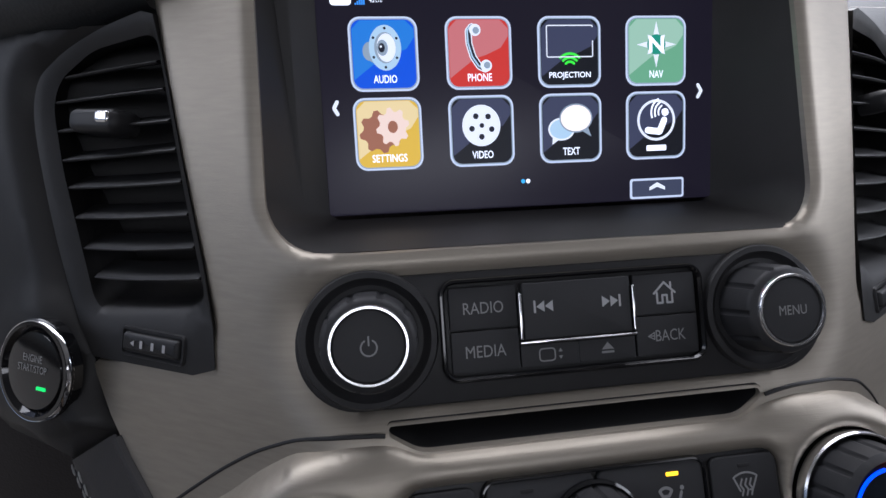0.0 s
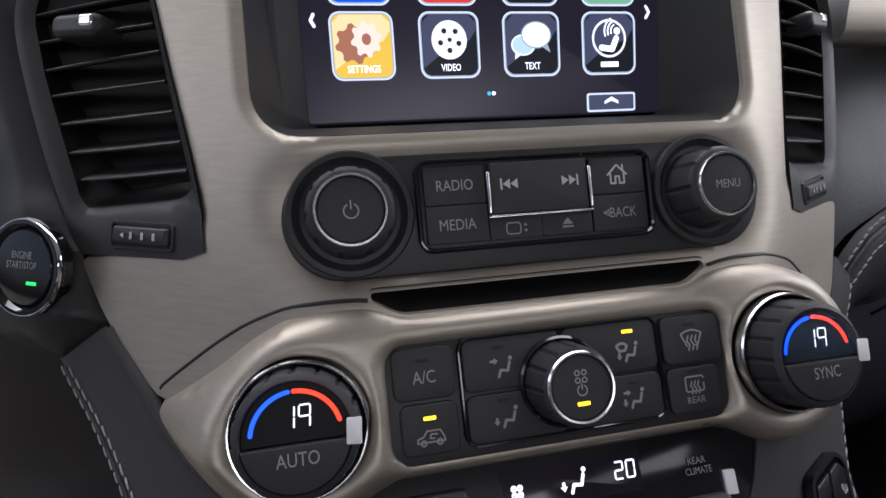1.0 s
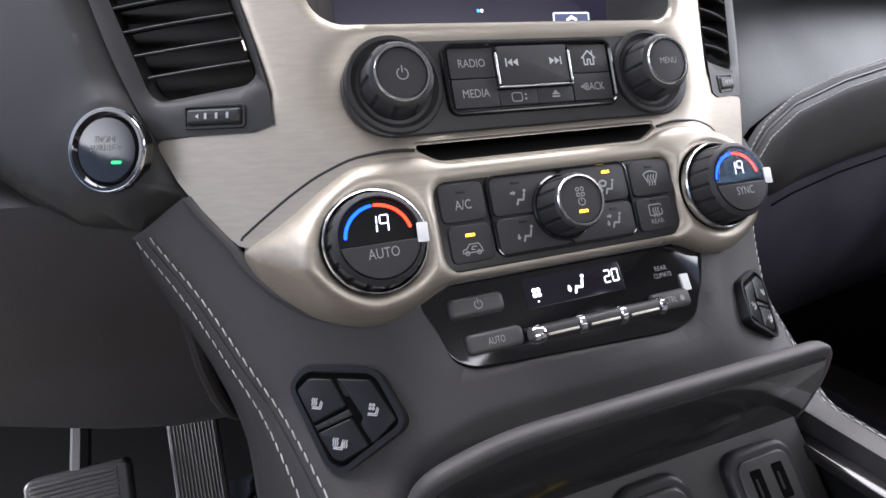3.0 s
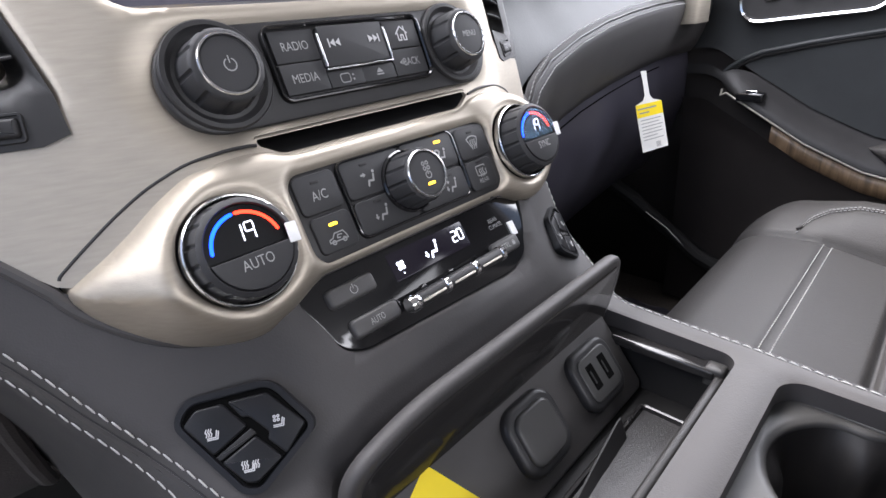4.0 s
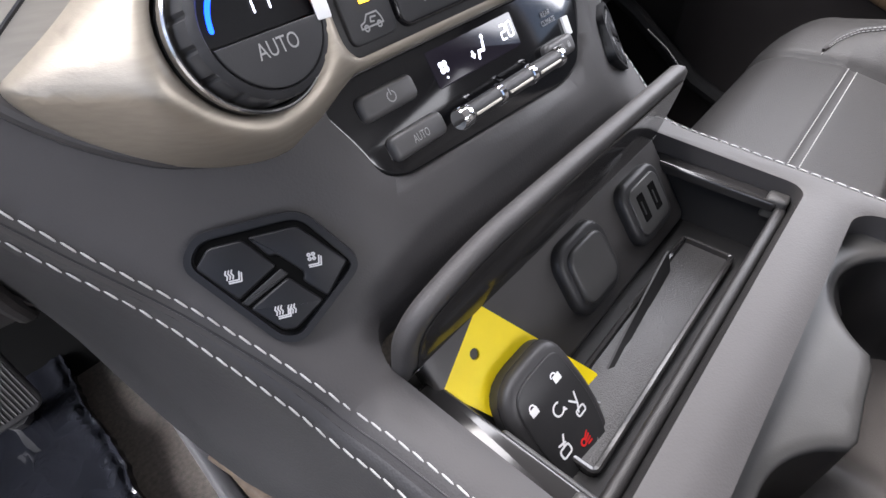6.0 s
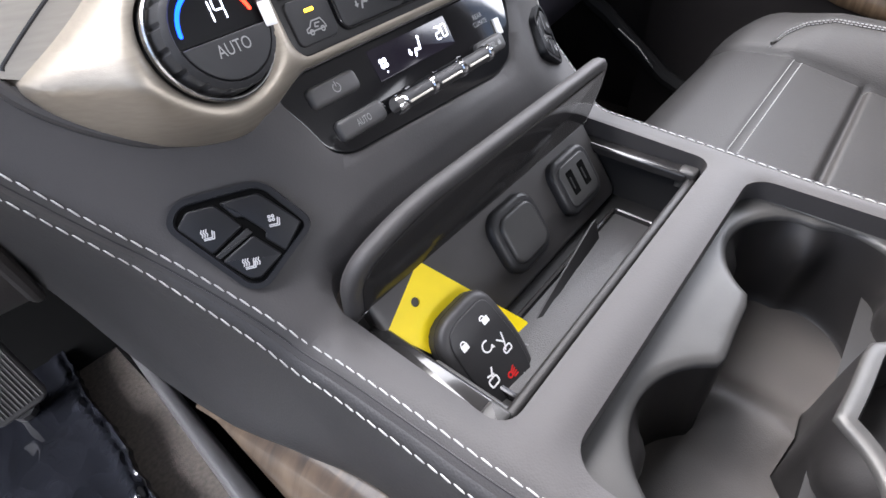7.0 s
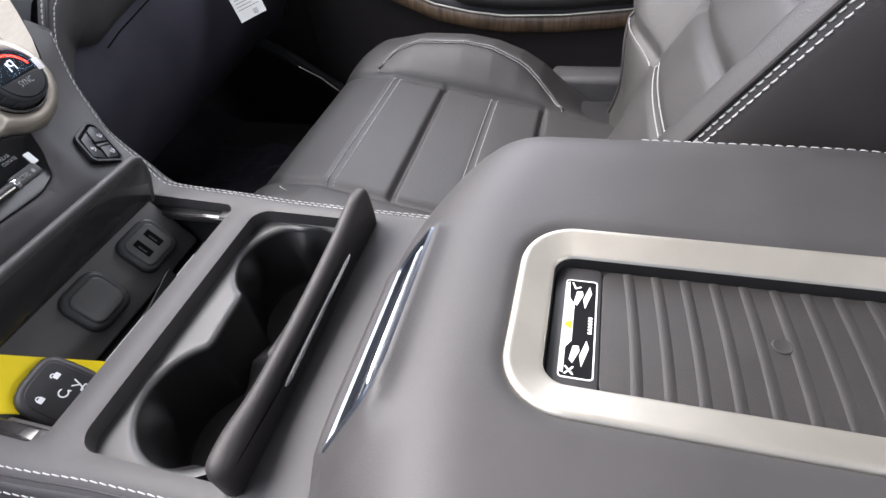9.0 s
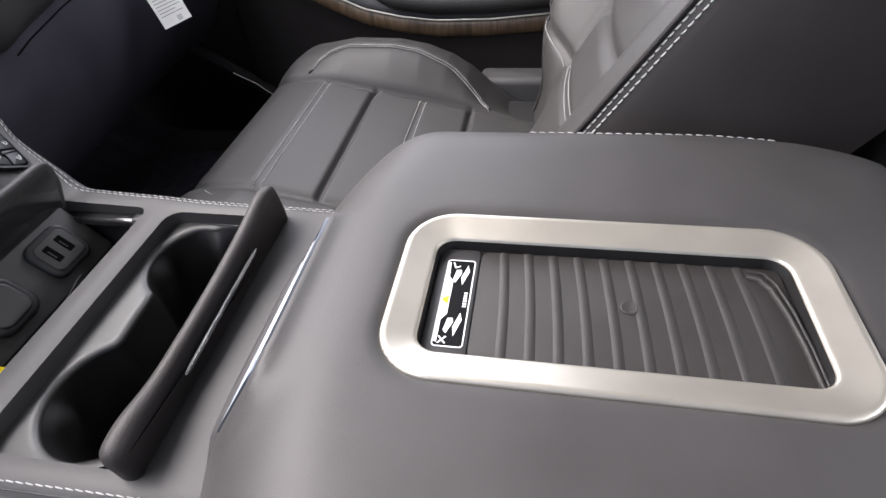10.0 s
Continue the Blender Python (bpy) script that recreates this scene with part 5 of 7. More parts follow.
pdash = thing("passenger_dashboard", (0.5, 0.30, 0.55), "charcoal passenger dashboard with a stitched leather roll", "dashboard")
upper, roll_, lower = [], [], []
for k in range(41):
    x = 0.198 + 0.682 * (k / 40) ** 1.25
    y, z = seam_at(x)
    w = smooth01((x - 0.198) / 0.10)
    upper.append([(x - (1 - w) * 0.012, y + dy, z + dz) for dy, dz in ((0.004, 0.0), (0.010, 0.010 + 0.012 * (1 - w)), (0.030, 0.036 + 0.03 * (1 - w)), (0.062, 0.085), (0.10, 0.135), (0.18, 0.175), (0.40, 0.20))])
    bot = 0.092 if x > 0.3 else 0.045 + 0.047 * smooth01((x - 0.198) / 0.10)
    roll_.append([(x, y + dy, z + dz) for dy, dz in ((0.006, 0.001), (0.000, -0.001), (-0.0045, -0.006), (-0.006, -0.014), (-0.003, -0.030), (0.004, -0.055), (0.014, -bot * 0.85), (0.024, -bot), (0.040, -bot - 0.004))])
    lower.append([(x, y + dy, z) for dy, z in ((0.030, z - bot + 0.004), (0.026, z - bot - 0.020), (0.026, 0.48), (0.045, 0.42), (0.10, 0.33), (0.22, 0.26), (0.40, 0.24))])


def skin(grid):
    """A plain sheet through rows of points."""
    bm = bmesh.new()
    vs = [[bm.verts.new(p) for p in row] for row in grid]
    for a, b in zip(vs, vs[1:]):
        for i in range(len(a) - 1):
            bm.faces.new((a[i], a[i + 1], b[i + 1], b[i]))
    return bm


part("upper_pad", skin(upper), M_DASH, pdash, "smooth dark upper pad", angle=80)
part("leather_roll", skin(roll_), M_LEATHER, pdash, "dark leather roll", angle=80)
glove = part("glove_box", skin(lower), M_SHEET, pdash, "dark navy glove box front", angle=80)
part("lid_edge", tube([Vector((x, seam_at(x)[0] + 0.026, seam_at(x)[1] - 0.1040)) for x in np.linspace(0.30, 0.74, 30)], 0.0009, 8), M_VOID, glove, "dark lid joint")
seam_pts = [Vector((x, *seam_at(x))) for x in np.linspace(0.200, 0.755, 90)]
part("stitching", stitches([p + Vector((0, -0.0015, 0.0045)) for p in seam_pts], 0.0042, 0.0014, 0.0006), M_GREYTHREAD, pdash, "pale stitching")
part("stitching", stitches([p + Vector((0, -0.0070, -0.0080)) for p in seam_pts], 0.0042, 0.0014, 0.0005), M_GREYTHREAD, pdash, "pale stitching")
part("piping", tube([p + Vector((0, -0.0030, -0.0022)) for p in seam_pts], 0.0016, 8), M_BLACK, pdash, "black piping")
strip = []
for k in range(30):
    x = 0.2165 + 0.575 * k / 29
    yb = 0.276 + 0.075 * (x - 0.2165)
    strip.append([(x, yb + dy, z) for dy, z in ((0.030, 0.7095), (0.002, 0.7105), (-0.003, 0.7125), (-0.005, 0.718), (-0.004, 0.735), (0.004, 0.757), (0.02, 0.766), (0.06, 0.772))])
part("trim_strip", skin(strip), M_GOLD, pdash, "champagne metal trim strip", angle=60)
part("end_cap", box(0.752, 0.815, 0.290, 0.42, 0.618, 0.72, 0.012), M_GOLD, pdash, "champagne end cap")

# hang tag on the glove box
tag = thing("hang_tag", (0.575, 0.29, 0.54), "white and yellow paper hang tag on the glove box", "tag")
TG = plane_frame((0.5795, 0.2775, 0.4975), (0.95, -0.25, -0.12), (0.38, 0.22, 1)) @ pose(0, 0, 0, 0, 0, 7) @ Matrix.Scale(0.92, 4)
strap = [(-0.006, 0.040), (-0.012, 0.033), (-0.032, 0.028), (-0.032, -0.046), (0.032, -0.046), (0.032, 0.028), (0.012, 0.033), (0.006, 0.040), (0.0055, 0.065), (0.007, 0.078), (-0.007, 0.078), (-0.0055, 0.065)]
part("card", slab(strap, -0.0004, 0.0004, 0, TG, back=True), M_PAPER, tag, "white card")
part("header", slab(rrect(0, 0.0180, 0.064, 0.020, 0.0005), 0.0003, 0.0007, 0, TG), M_YELLOW, tag, "yellow header")
part("text_lines", patch([rrect(-0.026 + w / 2, 0.003 - 0.0052 * k, w, 0.0012, 0.0001, 2) for k, w in enumerate([0.05, 0.044, 0.052, 0.048, 0.05, 0.036, 0.05])] + [rrect(-0.006, 0.021, 0.046, 0.0022, 0.0002, 2), rrect(-0.014, 0.0145, 0.024, 0.0022, 0.0002, 2)], TG, 0.0009), M_PRINT, tag, "grey print lines")
part("code_bars", patch([rrect(0.004 + 0.0022 * k, -0.0385, 0.0012, 0.0085, 0.0001, 2) for k in range(5)], TG, 0.0009), M_PRINT, tag, "grey bars")


# ---- centre console ----
PROFILE = [(0.1790, 0.610), (0.1752, 0.600), (0.158, 0.560), (0.142, 0.531), (0.126, 0.506), (0.1195, 0.4945), (0.1145, 0.4855), (0.1105, 0.4785), (0.1075, 0.4745), (0.1030, 0.4720), (0.0960, 0.4708), (0.05, 0.4705), (0.0, 0.4700), (-0.10, 0.4695), (-0.21, 0.4690)]
_s = [0.0]
for (ya, za), (yb, zb) in zip(PROFILE, PROFILE[1:]):
    _s.append(_s[-1] + math.hypot(yb - ya, zb - za))
_py, _pz = [p[0] for p in PROFILE], [p[1] for p in PROFILE]
# half the cover's width along its length
WIDTH = [(0, 0.2285), (0.02, 0.2140), (0.03, 0.2073), (0.04, 0.2010), (0.05, 0.1939), (0.06, 0.1870), (0.07, 0.1814), (0.08, 0.1765), (0.09, 0.1710), (0.1, 0.1657), (0.11, 0.1600), (0.12, 0.1542), (0.13, 0.1483), (0.14, 0.1429), (0.15, 0.1385), (0.16, 0.1356), (0.17, 0.1344), (0.18, 0.1337), (0.2, 0.1325), (0.22, 0.1315), (0.25, 0.1302), (0.29, 0.1268), (0.36, 0.1252), (0.4719, 0.1232)]
_we_s, _we = [p[0] for p in WIDTH], [p[1] for p in WIDTH]
S_END = _s[-1]


def s_of_y(y):
    return float(np.interp(-y, [-p for p in _py], _s))


def s_of_z(z):
    return float(np.interp(-z, [-p for p in _pz], _s))


def half_width(s):
    return float(np.mean(np.interp([s - 0.010, s - 0.005, s, s + 0.005, s + 0.010], _we_s, _we)))


def console_normal(s):
    e = 0.004
    dy = np.interp(s + e, _s, _py) - np.interp(s - e, _s, _py)
    dz = np.interp(s + e, _s, _pz) - np.interp(s - e, _s, _pz)
    n = Vector((0, dz, -dy))
    return n.normalized()


def console_point(x, s, lift=0.0):
    y, z = float(np.interp(s, _s, _py)), float(np.interp(s, _s, _pz))
    w = smooth01((z - 0.470) / 0.042)
    d = half_width(s) - abs(x)
    n = console_normal(s)
    drop = (0.012 - d) ** 2 / 0.024 if d < 0.012 else 0.0
    return Vector((x, y + sweep_side(x, z) * w, z)) + n * (lift - drop)


s0 = s_of_z(0.606)
stations = list(np.linspace(s0, S_END, 70))
crest = [(0.212, 0.582), (0.2045, 0.5835), (0.1838, 0.5972), (0.1800, 0.5995), (0.1775, 0.5975), (0.170, 0.5865), (0.160, 0.5755), (0.150, 0.570), (0.12, 0.566)]
stations = [s for s in stations if s > s_of_z(0.5785)]
dom = [(half_width(s), s) for s in stations] + [(-half_width(s), s) for s in reversed(stations)]
dom += [(-x, s_of_z(z)) for x, z in crest] + [(x, s_of_z(z)) for x, z in reversed(crest)]
BX, BY0, BY1 = 0.1095, 0.0165, 0.1145
CX, CY0, CY1 = 0.1065, -0.1130, -0.0065


def on_top(outline):
    return [(x, s_of_y(y)) for x, y in outline]


bin_out = rrect(0.0, (BY0 + BY1) / 2, 2 * BX, BY1 - BY0, 0.010, 6)
cup_out = rrect(0.0, (CY0 + CY1) / 2, 2 * CX, CY1 - CY0, 0.014, 6)
rear_hole = [(x, min(0.5345 + v * CR, 0.5560)) for x, v in inset(rear_outline, 0.0008)]
rear_hole = [p for i, p in enumerate(rear_hole) if math.hypot(p[0] - rear_hole[i - 1][0], p[1] - rear_hole[i - 1][1]) > 1e-5]
holes_c = [on_top(bin_out), on_top(cup_out), [(x, s_of_z(z)) for x, z in rear_hole]]
edge_fields["c"] = [ccw(h) for h in holes_c]


def console_f(x, s):
    p = np.array([[x, s]])
    d = min(edge_distance(p, h)[0] for h in edge_fields["c"])
    return console_point(x, s, -0.0016 * (1 - d / 0.004) ** 2 if d < 0.004 else 0.0)


def console_rim(n):
    if n < 0:
        return []
    if n == 2:
        return [lambda x, s: console_f(x, s) + Vector((0, 0.0016, -0.0004)), lambda x, s: console_f(x, s) + Vector((0, 0.010, -0.001))]
    return [lambda x, s: console_f(x, s) + Vector((0, 0, -0.003)), lambda x, s: console_f(x, s) + Vector((0, 0, -0.013 if n == 0 else -0.030))]


console = thing("center_console", (0, 0.0, 0.04), "charcoal leather centre console with white double stitching", "console")
top = part("top_cover", sheet(dom, holes_c, 0.0075, console_f, console_rim, (0.0015, 0.004, 0.008, 0.012)), M_LEATHER, console, "charcoal leather cover", angle=60)


def side_point(sx, s, out, down):
    """A point on the console's flank, down from its upper edge."""
    z = float(np.interp(s, _s, _pz))
    w = smooth01((z - 0.472) / 0.05)
    e = console_point(sx * half_width(s), s)
    flare = 0.013 * smooth01((e.y - 0.06) / 0.08) * (1 - smooth01((z - 0.50) / 0.05)) * min(1.0, down / 0.060) ** 2
    down *= 1 + 1.8 * w
    return e + Vector((sx * (out + flare), 0.72 * w * down, -down * (1 - 0.28 * w)))


for sx in (-1, 1):
    grid = []
    for s in np.linspace(s_of_z(0.580), S_END, 60):
        grid.append([side_point(sx, s, o, d) for o, d in ((0, 0), (0.0020, 0.0010), (0.0036, 0.0036), (0.0054, 0.0090), (0.0075, 0.022), (0.0090, 0.042), (0.0090, 0.060), (0.0075, 0.0665), (0.0040, 0.0690), (-0.012, 0.0695))])
    part("side_cover", skin(grid), M_SIDE, console, "charcoal vinyl flank", angle=70)
    for off in (-0.0065, 0.0015) if sx < 0 else (-0.0085, -0.0022):
        pts = []
        for s in np.linspace(s_of_z(0.581), s_of_y(-0.152), 160):
            if off < 0:
                pts.append(console_point(sx * (half_width(s) + off), s, 0.0003))
            else:
                w = smooth01((float(np.interp(s, _s, _pz)) - 0.472) / 0.05)
                pts.append(side_point(sx, s, 0.0040 - 0.0020 * w, 0.0034 - 0.0024 * w))
        part("stitching", stitches(pts, 0.0052, 0.0009, 0.00038, ((sx * 0.25, -0.2, 1),)), M_THREAD, console, "white stitching")
    part("seam_groove", tube([console_point(sx * (half_width(s) - (0.0026 if sx < 0 else 0.0054)), s, 0.0000) for s in np.linspace(s_of_z(0.580), s_of_y(-0.152), 120)], 0.0005, 6), M_BLACK, console, "dark seam")
    # lower flank: wood inlay and carpeted tunnel
    wood_grid = []
    for k in range(44):
        y = 0.180 - 0.638 * k / 43
        a = smooth01(k / 8)
        x0 = float(np.interp(-y, [-0.180, -0.150, -0.125, -0.086, -0.016, 0.10], [0.1660, 0.1570, 0.1505, 0.1450, 0.1405, 0.1350]))
        wood_grid.append([(sx * (x0 + (max(0.1690, x0 + 0.006) - x0) * f), y, 0.3980 - d * (0.06 + 0.94 * a)) for f, d in ((-0.35, 0.0), (0.0, 0.0), (0.25, 0.003), (0.60, 0.012), (0.93, 0.032), (1.0, 0.054), (0.7, 0.066))])
    part("wood_inlay", skin(wood_grid), M_WOOD, console, "glossy burl wood inlay", angle=60)
    tg = []
    for k in range(30):
        y = 0.75 - 1.35 * k / 29
        tg.append([(sx * 0.118, y, 0.44), (sx * 0.118, y, 0.33), (sx * 0.122, y, 0.20), (sx * 0.126, y, 0.10), (sx * 0.132, y, 0.056), (sx * 0.168, y, 0.0405)])
    # driver's side is near-black to stand for the shadowed gap below the flank
    part("tunnel_side", skin(tg), M_VOID if sx < 0 else M_DARK, console, "tunnel side panel, darkened for shade on the driver's side", angle=70)
    rail = []
    for k in range(30):
        y = 0.66 - 1.06 * k / 29
        a, b = 0.1514 + 0.0495 * (0.4977 - y), 0.1636 + 0.0780 * (0.5547 - y)
        rail.append([(sx * x, y, z) for x, z in ((a, 0.04), (a, 0.124), (a + 0.0015, 0.1285), (a + 0.005, 0.130), (b - 0.006, 0.128), (b - 0.002, 0.124), (b, 0.115), (b + 0.004, 0.040))])
    part("floor_rail", skin(rail), M_PLASTIC, console, "black plastic rail along the carpet", angle=70)

roll_line = [(-0.1785, 0.5982), (-0.1740, 0.5912), (-0.1690, 0.5852), (-0.1635, 0.5785)] + [(x, z) for x, z in inset(pod_c, -0.0042) if z < 0.5765 and -0.160 < x < -0.108]
roll_line = sorted(roll_line, key=lambda p: p[0])
roll_r = [0.0030 * min(1.0, 0.15 + 0.15 * (len(roll_line) - 1 - k)) for k in range(len(roll_line))]
part("rolled_edge", tube([console_point(x, s_of_z(z), -0.0010) for x, z in roll_line], roll_r, 10), M_LEATHER, console, "rolled leather edge")

# bin
bin_ = thing("storage_bin", (0, 0.065, 0.40), "open black storage bin lined with rubber", "storage bin")
zb = 0.4245
bw0 = ccw(rrect(0, (BY0 + BY1) / 2, 2 * BX + 0.001, BY1 - BY0 + 0.001, 0.010, 6))
bw1 = ccw(rrect(0, 0.0580, 2 * BX - 0.004, 0.070, 0.008, 6))
bw2 = ccw(rrect(0.0, 0.0490, 2 * BX - 0.014, 0.054, 0.006, 6))
part("liner", rings([[(x, y, 0.4600) for x, y in bw0], [(x * 0.985, 0.066 + (y - 0.066) * 0.955, 0.4575) for x, y in bw0], [(x, y + (0.012 if y > 0.06 else 0), 0.4500) for x, y in bw1], [(x, y, zb) for x, y in bw2]], False, True), M_BINRUBBER, bin_, angle=40)
part("floor_mat", slab(rrect(0.004, 0.0455, 0.160, 0.030, 0.004), zb, zb + 0.0022, 0.001), M_BINMAT, bin_, "fine-textured rubber floor mat")
part("mat_border", collar(rrect(0.004, 0.0455, 0.160, 0.030, 0.004), [(0, zb), (0.0, zb + 0.0044), (0.0010, zb + 0.0050), (0.0024, zb + 0.0046), (0.0034, zb + 0.0020)], Matrix.Identity(4)), M_LIDGLOSS, bin_, "raised rubber border")
lip = [(-0.034, 0.0475, 0.001), (-0.01, 0.0500, 0.005), (0.02, 0.0525, 0.010), (0.048, 0.0545, 0.0155), (0.0525, 0.0548, 0.0150)]
part("mat_lip", rings([[(x, y - 0.0012, zb), (x, y + 0.0024 + 0.1 * h, zb + h), (x, y + 0.0034 + 0.1 * h, zb + h), (x, y + 0.0020, zb)] for x, y, h in lip], True, True), M_DARK, bin_, "curled rubber edge")
UW = plane_frame((0.0, 0.0790, 0.4560), (1, 0, 0), (0, 0.60, 0.80))
part("socket_wall", slab(rrect(0.0, 0.000, 0.202, 0.058, 0.006), -0.016, -0.0062, 0.002, UW), M_SOCKET, bin_, "dark plastic socket wall")
for sx in (-1, 1):
    part("side_ledge", box(sx * 0.1030 - 0.0055, sx * 0.1030 + 0.0055, 0.025, 0.098, 0.4550, 0.4605, 0.002), M_LIDGLOSS, bin_, "glossy side ledge")
    part("hinge_clip", box(sx * 0.1035 - 0.0050, sx * 0.1035 + 0.0050, 0.0205, 0.0315, 0.450, 0.4620, 0.002), M_CUP, bin_, "grey hinge clip")
part("end_ledge", box(-0.1085, -0.0945, 0.0215, 0.0640, 0.446, 0.4570, 0.002), M_CUP, bin_, "satin end ledge")
part("rear_ledge", box(-0.100, 0.100, 0.0195, 0.0250, 0.445, 0.4585, 0.002), M_WELL, bin_, "satin black rear ledge")
usb = thing("usb_port", (0.064, 0.079, 0.450), "black double charging port in the bin wall", "charging port")
part("bezel", slab(rrect(0.0640, 0.000, 0.0430, 0.0375, 0.010), -0.007, -0.0010, 0.0030, UW, 4), M_BLACK, usb)
part("face", slab(rrect(0.0640, 0.000, 0.0325, 0.0280, 0.006), -0.002, 0.0, 0.0010, UW), M_CUP, usb, "grey face")
for x in (0.0572, 0.0708):
    sl = part("socket", slab(rrect(x, 0.001, 0.0066, 0.0158, 0.0008), -0.001, 0.0003, 0, UW), M_VOID, usb, "black socket")
    part("tongue", slab(rrect(x - 0.0012, 0.001, 0.0013, 0.0080, 0.0003), 0.0001, 0.0006, 0, UW), M_BLACK, sl)
out = thing("power_outlet", (0.0, 0.079, 0.450), "covered black power outlet in the bin wall", "power outlet")
part("bezel", slab(rrect(0.0010, 0.000, 0.0420, 0.0400, 0.012), -0.007, -0.0010, 0.0034, UW, 4), M_BLACK, out)
part("cover", slab(rrect(0.0010, 0.000, 0.0315, 0.0300, 0.008), -0.002, 0.0012, 0.0022, UW, 4), M_CUP, out, "grey rubber cover")

# bin lid, raised
lid_out = rounded([(-0.1090, 0.4640), (0.1090, 0.4640), (0.1175, 0.4920), (0.1140, 0.5140), (-0.070, 0.5140), (-0.1100, 0.5005)], [0.003, 0.003, 0.008, 0.010, 0.030, 0.026], 7)


def lid_pt(p, d):
    x, z = p
    return Vector((x, 0.1050 - 0.16 * (z - 0.464) + d, z))


bl = ccw(lid_out)
loops = []
for d, ins in ((0.0, 0.004), (0.0004, 0.0016), (0.0024, 0.0), (0.0062, 0.0), (0.0084, 0.0012), (0.0092, 0.004)):
    loops.append([lid_pt(p, d - 0.0046) for p in (inset(bl, ins) if ins else bl)])
blid = thing("bin_lid", (0, 0.105, 0.464), "raised charcoal lid of the storage bin", "lid")
part("leaf", rings(loops, True, True), M_LEATHER, blid, angle=60)
part("inner_face", rings([[lid_pt(p, -0.0050) for p in inset(bl, 0.0065)], [lid_pt(p, -0.0056) for p in inset(bl, 0.0075)]], False, True), M_LIDGLOSS, blid, "gloss black inner face")

# cup holders
cup = thing("cup_holder", (0, -0.06, 0.385), "grey rubber twin cup holder", "cup holder")
zr = 0.4565
R1 = 0.0434
AX, AY, BXc, BYc = 0.0635, -0.0560, -0.0585, -0.0585
cup_rim = []
for a in range(-141, 151, 6):
    r = R1 - 0.0050 * math.exp(-((a - 13) / 12) ** 2)
    cup_rim.append((AX + r * math.cos(radians(a)), AY + r * math.sin(radians(a))))
cup_rim += [(0.0195, -0.0345), (0.0, -0.0352), (-0.0175, -0.0365)]
cup_rim += [(BXc + R1 * math.cos(radians(a)), BYc + R1 * math.sin(radians(a))) for a in range(33, 328, 6)]
cup_rim += [(-0.0190, -0.0785), (0.0, -0.0805), (0.0230, -0.0820)]
cup_rim = ccw(cup_rim)
back_lip = [p for p in inset(cup_rim, -0.0062) if p[1] < -0.070]
back_lip = sorted(back_lip, key=lambda p: p[0])
plate = ccw([(-CX, -0.0065), (CX, -0.0065), (CX, -0.085)] + list(reversed(back_lip)) + [(-CX, -0.085)])


def cup_f(x, y):
    d = edge_distance(np.array([[x, y]]), cup_rim)[0]
    return Vector((x, y, zr - (0.0020 * (1 - d / 0.005) ** 2 if d < 0.005 else 0.0)))


part("insert", sheet(plate, [cup_rim], 0.006, cup_f, lambda n: [lambda x, y: cup_f(x, y) + Vector((0, 0, -0.003))] if n == 0 else [], (0.002, 0.005), (0.0012, 0.0025, 0.0038, 0.0052)), M_CUP, cup, angle=60)
LOBES = [(AX, AY, 13), (AX, AY, 95), (AX, AY, -75), (BXc, BYc, 112), (BXc, BYc, -52), (BXc, BYc, 190)]


def well_ring(shrink, z, bulge):
    """One level of the cups' wall: drawn in by shrink, with soft rubber lobes."""
    out = []
    for x, y in cup_rim:
        q = Vector((x * (1 - shrink * 0.45), -0.057 + (y + 0.057) * (1 - shrink), z))
        for cx, cy, a in LOBES:
            da = (math.degrees(math.atan2(y - cy, x - cx)) - a + 180) % 360 - 180
            if math.hypot(x - cx, y - cy) < R1 + 0.001:
                k = bulge * math.exp(-(da / 16) ** 2)
                q -= Vector((math.cos(radians(a)), math.sin(radians(a)), 0)) * k
        out.append(q)
    return out


levels = [(0.0, zr - 0.0045, 0.0), (0.01, zr - 0.009, 0.0035), (0.025, zr - 0.016, 0.0080), (0.04, zr - 0.026, 0.0085), (0.055, zr - 0.038, 0.004), (0.065, 0.3985, 0.001), (0.085, 0.3925, 0.0), (0.12, 0.3905, 0.0)]
# wall is darker than the insert to stand for shade inside the cups
part("well", rings([well_ring(*l) for l in levels], False, False), M_WELL, cup, "rubber cup wall, darkened for shade", angle=60)
part("cup_floor", sheet(ccw([(p[0], p[1]) for p in well_ring(0.105, 0.3904, 0.0)]), [], 0.005, lambda x, y: Vector((x, y, 0.3904 + 0.016 * smooth01(1 - abs(x - (AX + BXc) / 2) / 0.030))), lambda n: [], (0.002,)), M_CUPFLOOR, cup, "dark grey rubber floor with a saddle", angle=70)
part("lip", skin([[(x, y, zr - 0.0005), (x, y - 0.0012, zr - 0.003), (x, y - 0.0014, zr - 0.03)] for x, y in back_lip]), M_CUP, cup)
part("hinge_well", skin([[(x, -0.082, zr - 0.032), (x, -0.113, zr - 0.030)] for x in (-CX, 0, CX)]), M_DARK, cup, "black hinge well")
part("divot", turned([(0.0011, 0), (0.0009, 0.0014), (0.0004, 0.0018)], 12, pose(-0.083, -0.058, 0.3917)), M_CHROME, cup, "tiny screw head")
cover = thing("cup_cover", (0, -0.112, 0.464), "raised charcoal cover of the cup holder", "lid")
clo = ccw(rounded([(-0.1110, 0.4560), (0.1075, 0.4600), (0.1090, 0.4780), (0.1055, 0.5050), (0.0880, 0.5075), (0.055, 0.5010), (0.0, 0.4955), (-0.064, 0.4935), (-0.0930, 0.4985), (-0.1120, 0.4955)], [0.012, 0.006, 0.010, 0.007, 0.010, 0.03, 0.05, 0.03, 0.012, 0.014], 6))


